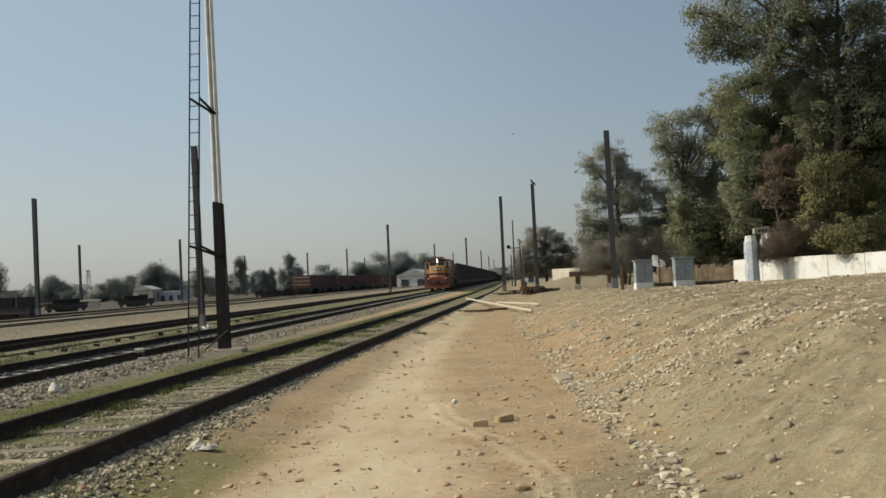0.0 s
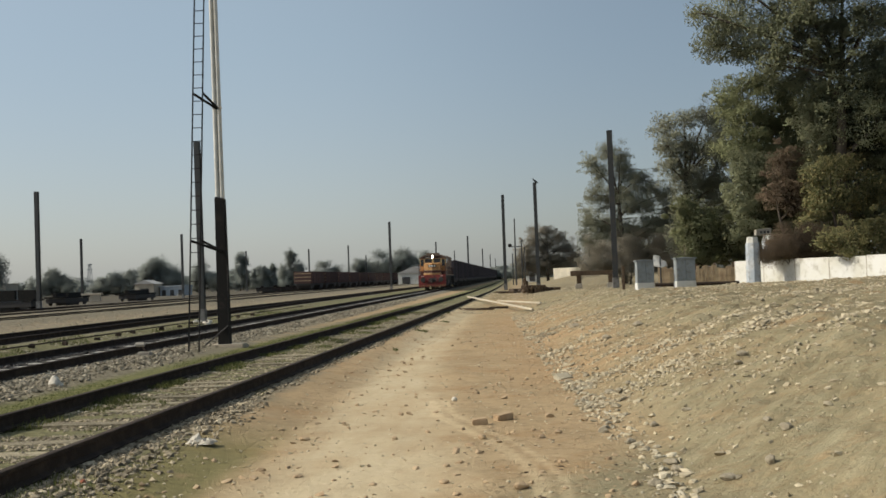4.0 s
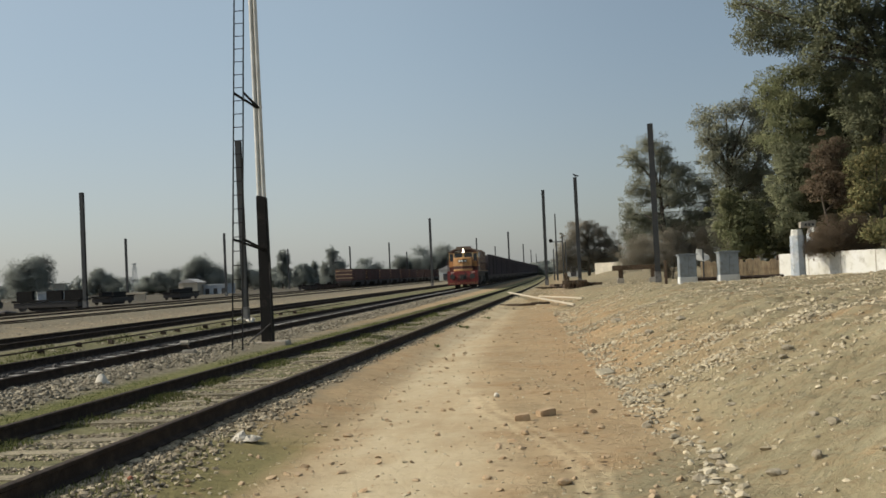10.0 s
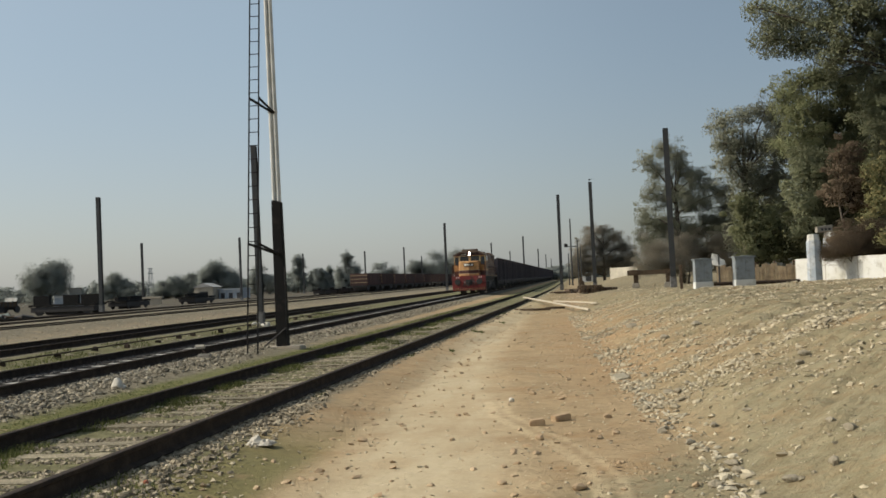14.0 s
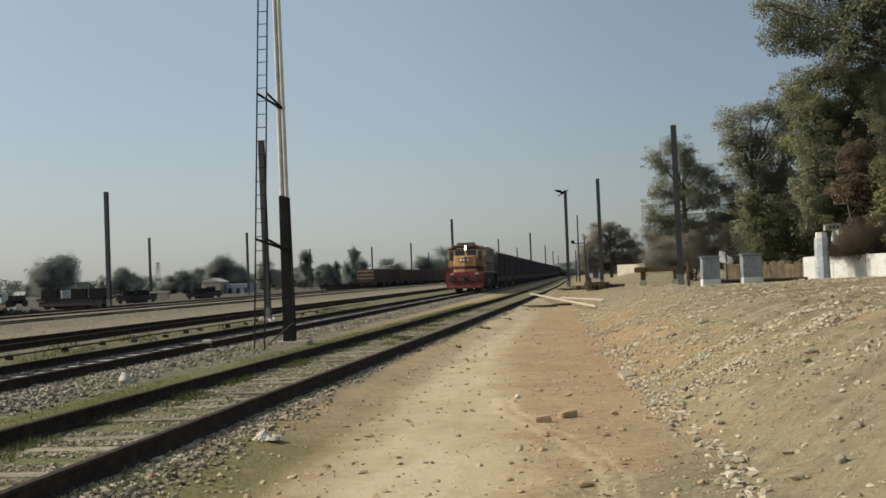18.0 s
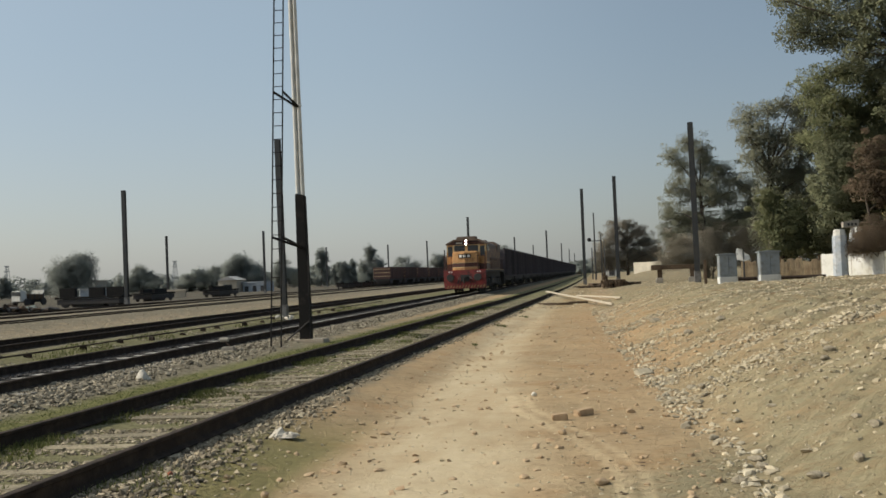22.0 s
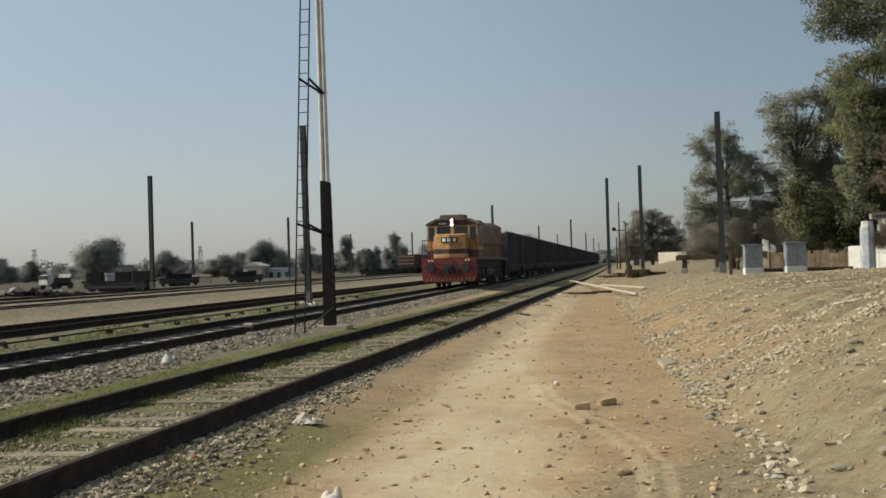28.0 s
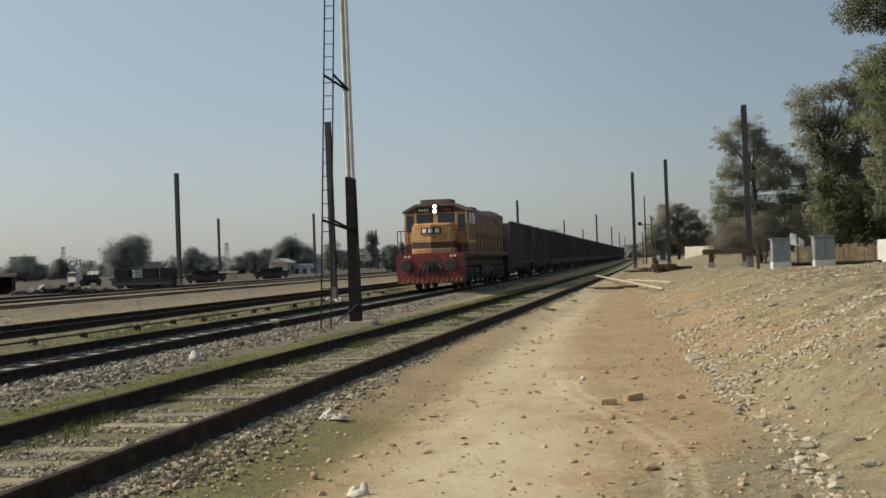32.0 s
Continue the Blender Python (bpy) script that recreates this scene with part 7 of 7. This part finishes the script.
crow, crow_wings, crow_k = bird("black crow that leaves a mast top and flies off", 0.95)
small_bird, small_wings, small_k = bird("small dark bird crossing the sky", 0.42)
late_bird, late_wings, late_k = bird("small dark bird circling over the yard", 0.5)
PERCH = (1.8, 93.7, gz(1.8, 93.7) - 0.1 + 9.6 + 0.1)
CROW = [(0.0, PERCH), (14.9, PERCH), (15.4, (1.0, 91.0, 9.2)), (16.2, (-2.0, 78.0, 5.6)), (17.00, (-1.69, 62.00, 4.16)), (17.30, (-1.38, 60.00, 4.76)), (17.50, (-1.50, 59.00, 4.84)), (17.70, (-1.26, 58.00, 5.18)), (17.90, (-0.97, 57.00, 5.60)), (18.10, (-0.38, 56.00, 5.87)), (18.30, (0.72, 56.00, 6.58)), (18.50, (1.78, 55.00, 7.16)), (18.70, (2.99, 55.00, 7.50)), (18.90, (4.42, 55.00, 7.85)), (19.10, (5.80, 55.00, 8.40)), (19.30, (6.65, 55.00, 8.51)), (19.60, (8.89, 56.00, 8.61)), (20.20, (13.92, 60.00, 9.46)), (21.00, (22.30, 66.00, 10.27)), (32.0, (60.0, 140.0, 30.0))]
SMALL = [(0.00, (0.44, 110.00, 16.17)), (0.20, (-0.94, 111.00, 16.17)), (0.40, (-1.56, 112.00, 16.47)), (0.60, (-2.85, 113.00, 16.78)), (0.80, (-4.40, 115.00, 16.65)), (1.00, (-5.28, 117.00, 17.35)), (1.20, (-6.85, 120.00, 17.65)), (1.50, (-8.87, 125.00, 18.34)), (2.50, (-14.23, 128.00, 22.47)), (3.50, (-19.75, 128.00, 31.54)), (4.40, (-24.68, 128.00, 39.95)), (8.00, (-81.57, 128.00, 61.41)), (32.0, (-200.0, 150.0, 60.0))]
LATE = [(0.0, (-260.0, 150.0, 30.0)), (27.00, (-158.92, 130.00, 17.57)), (30.30, (-84.55, 126.00, 16.18)), (30.80, (-71.76, 124.00, 17.68)), (31.20, (-65.24, 122.00, 17.99)), (31.40, (-62.38, 116.00, 17.32)), (31.60, (-60.76, 112.00, 16.74)), (31.80, (-58.89, 108.00, 15.87)), (32.00, (-57.19, 104.00, 15.51))]

# ---------------- movement ----------------
def motions():
    times = [0.0] + [float(t) for t in range(1, 33)]
    for i, ob in enumerate([loco] + wagons):
        off = 0.0 if i == 0 else LOCO_LEN + 0.35 + (i - 1) * WAGON_PITCH
        walk(ob, [(t, pose(MAIN, train_y(t) + off, RAIL)) for t in times])
    start = train_y(0.0)
    for wheels, r in ((loco_wheels, 0.5), (wagon_wheels, 0.47)):
        for ob in wheels:
            y, z = ob.location.y, ob.location.z
            walk(ob, [(k * 0.2, pose(0, y, z, math.degrees((start - train_y(k * 0.2)) / r) % 360 - 180, 0, 0)) for k in range(161)])

    # birds: place, heading along the way, beating wings
    for ob, wings, k, rows, beat in ((crow, crow_wings, crow_k, CROW, (15.4, 21.0)), (small_bird, small_wings, small_k, SMALL, (0.0, 3.0)), (late_bird, late_wings, late_k, LATE, (30.0, 32.0))):
        keyed = []
        for i, (t, at) in enumerate(rows):
            a, b = Vector(rows[max(0, i - 1)][1]), Vector(rows[min(len(rows) - 1, i + 1)][1])
            d = b - a
            if d.length < 0.05:
                keyed.append((t, pose(*at, 0, -50, 200)))
            else:
                keyed.append((t, pose(*at, 0, max(-25, min(25, -math.degrees(math.atan2(d.z, math.hypot(d.x, d.y))))), math.degrees(math.atan2(d.y, d.x)))))
        walk(ob, keyed)
        for s, w in wings:
            y, z = s * 0.03 * k, 0.03 * k
            wr = [(0.0, pose(0, y, z, 0, 0, s * 78))] if ob == crow else [(0.0, pose(0, y, z, s * 20))]
            if ob == crow:
                wr.append((15.0, wr[0][1]))
            n = int((beat[1] - beat[0]) / 0.1)
            for j in range(1, n + 1):
                t = beat[0] + j * 0.1
                if t > wr[-1][0] + 0.05:
                    wr.append((t, pose(0, y, z, s * (8 + 38 * math.sin(j * 1.7)), 0, 0)))
            if wr[-1][0] < 31.95:
                wr.append((32.0, pose(0, y, z, s * 15)))
            walk(w, wr)


motions()
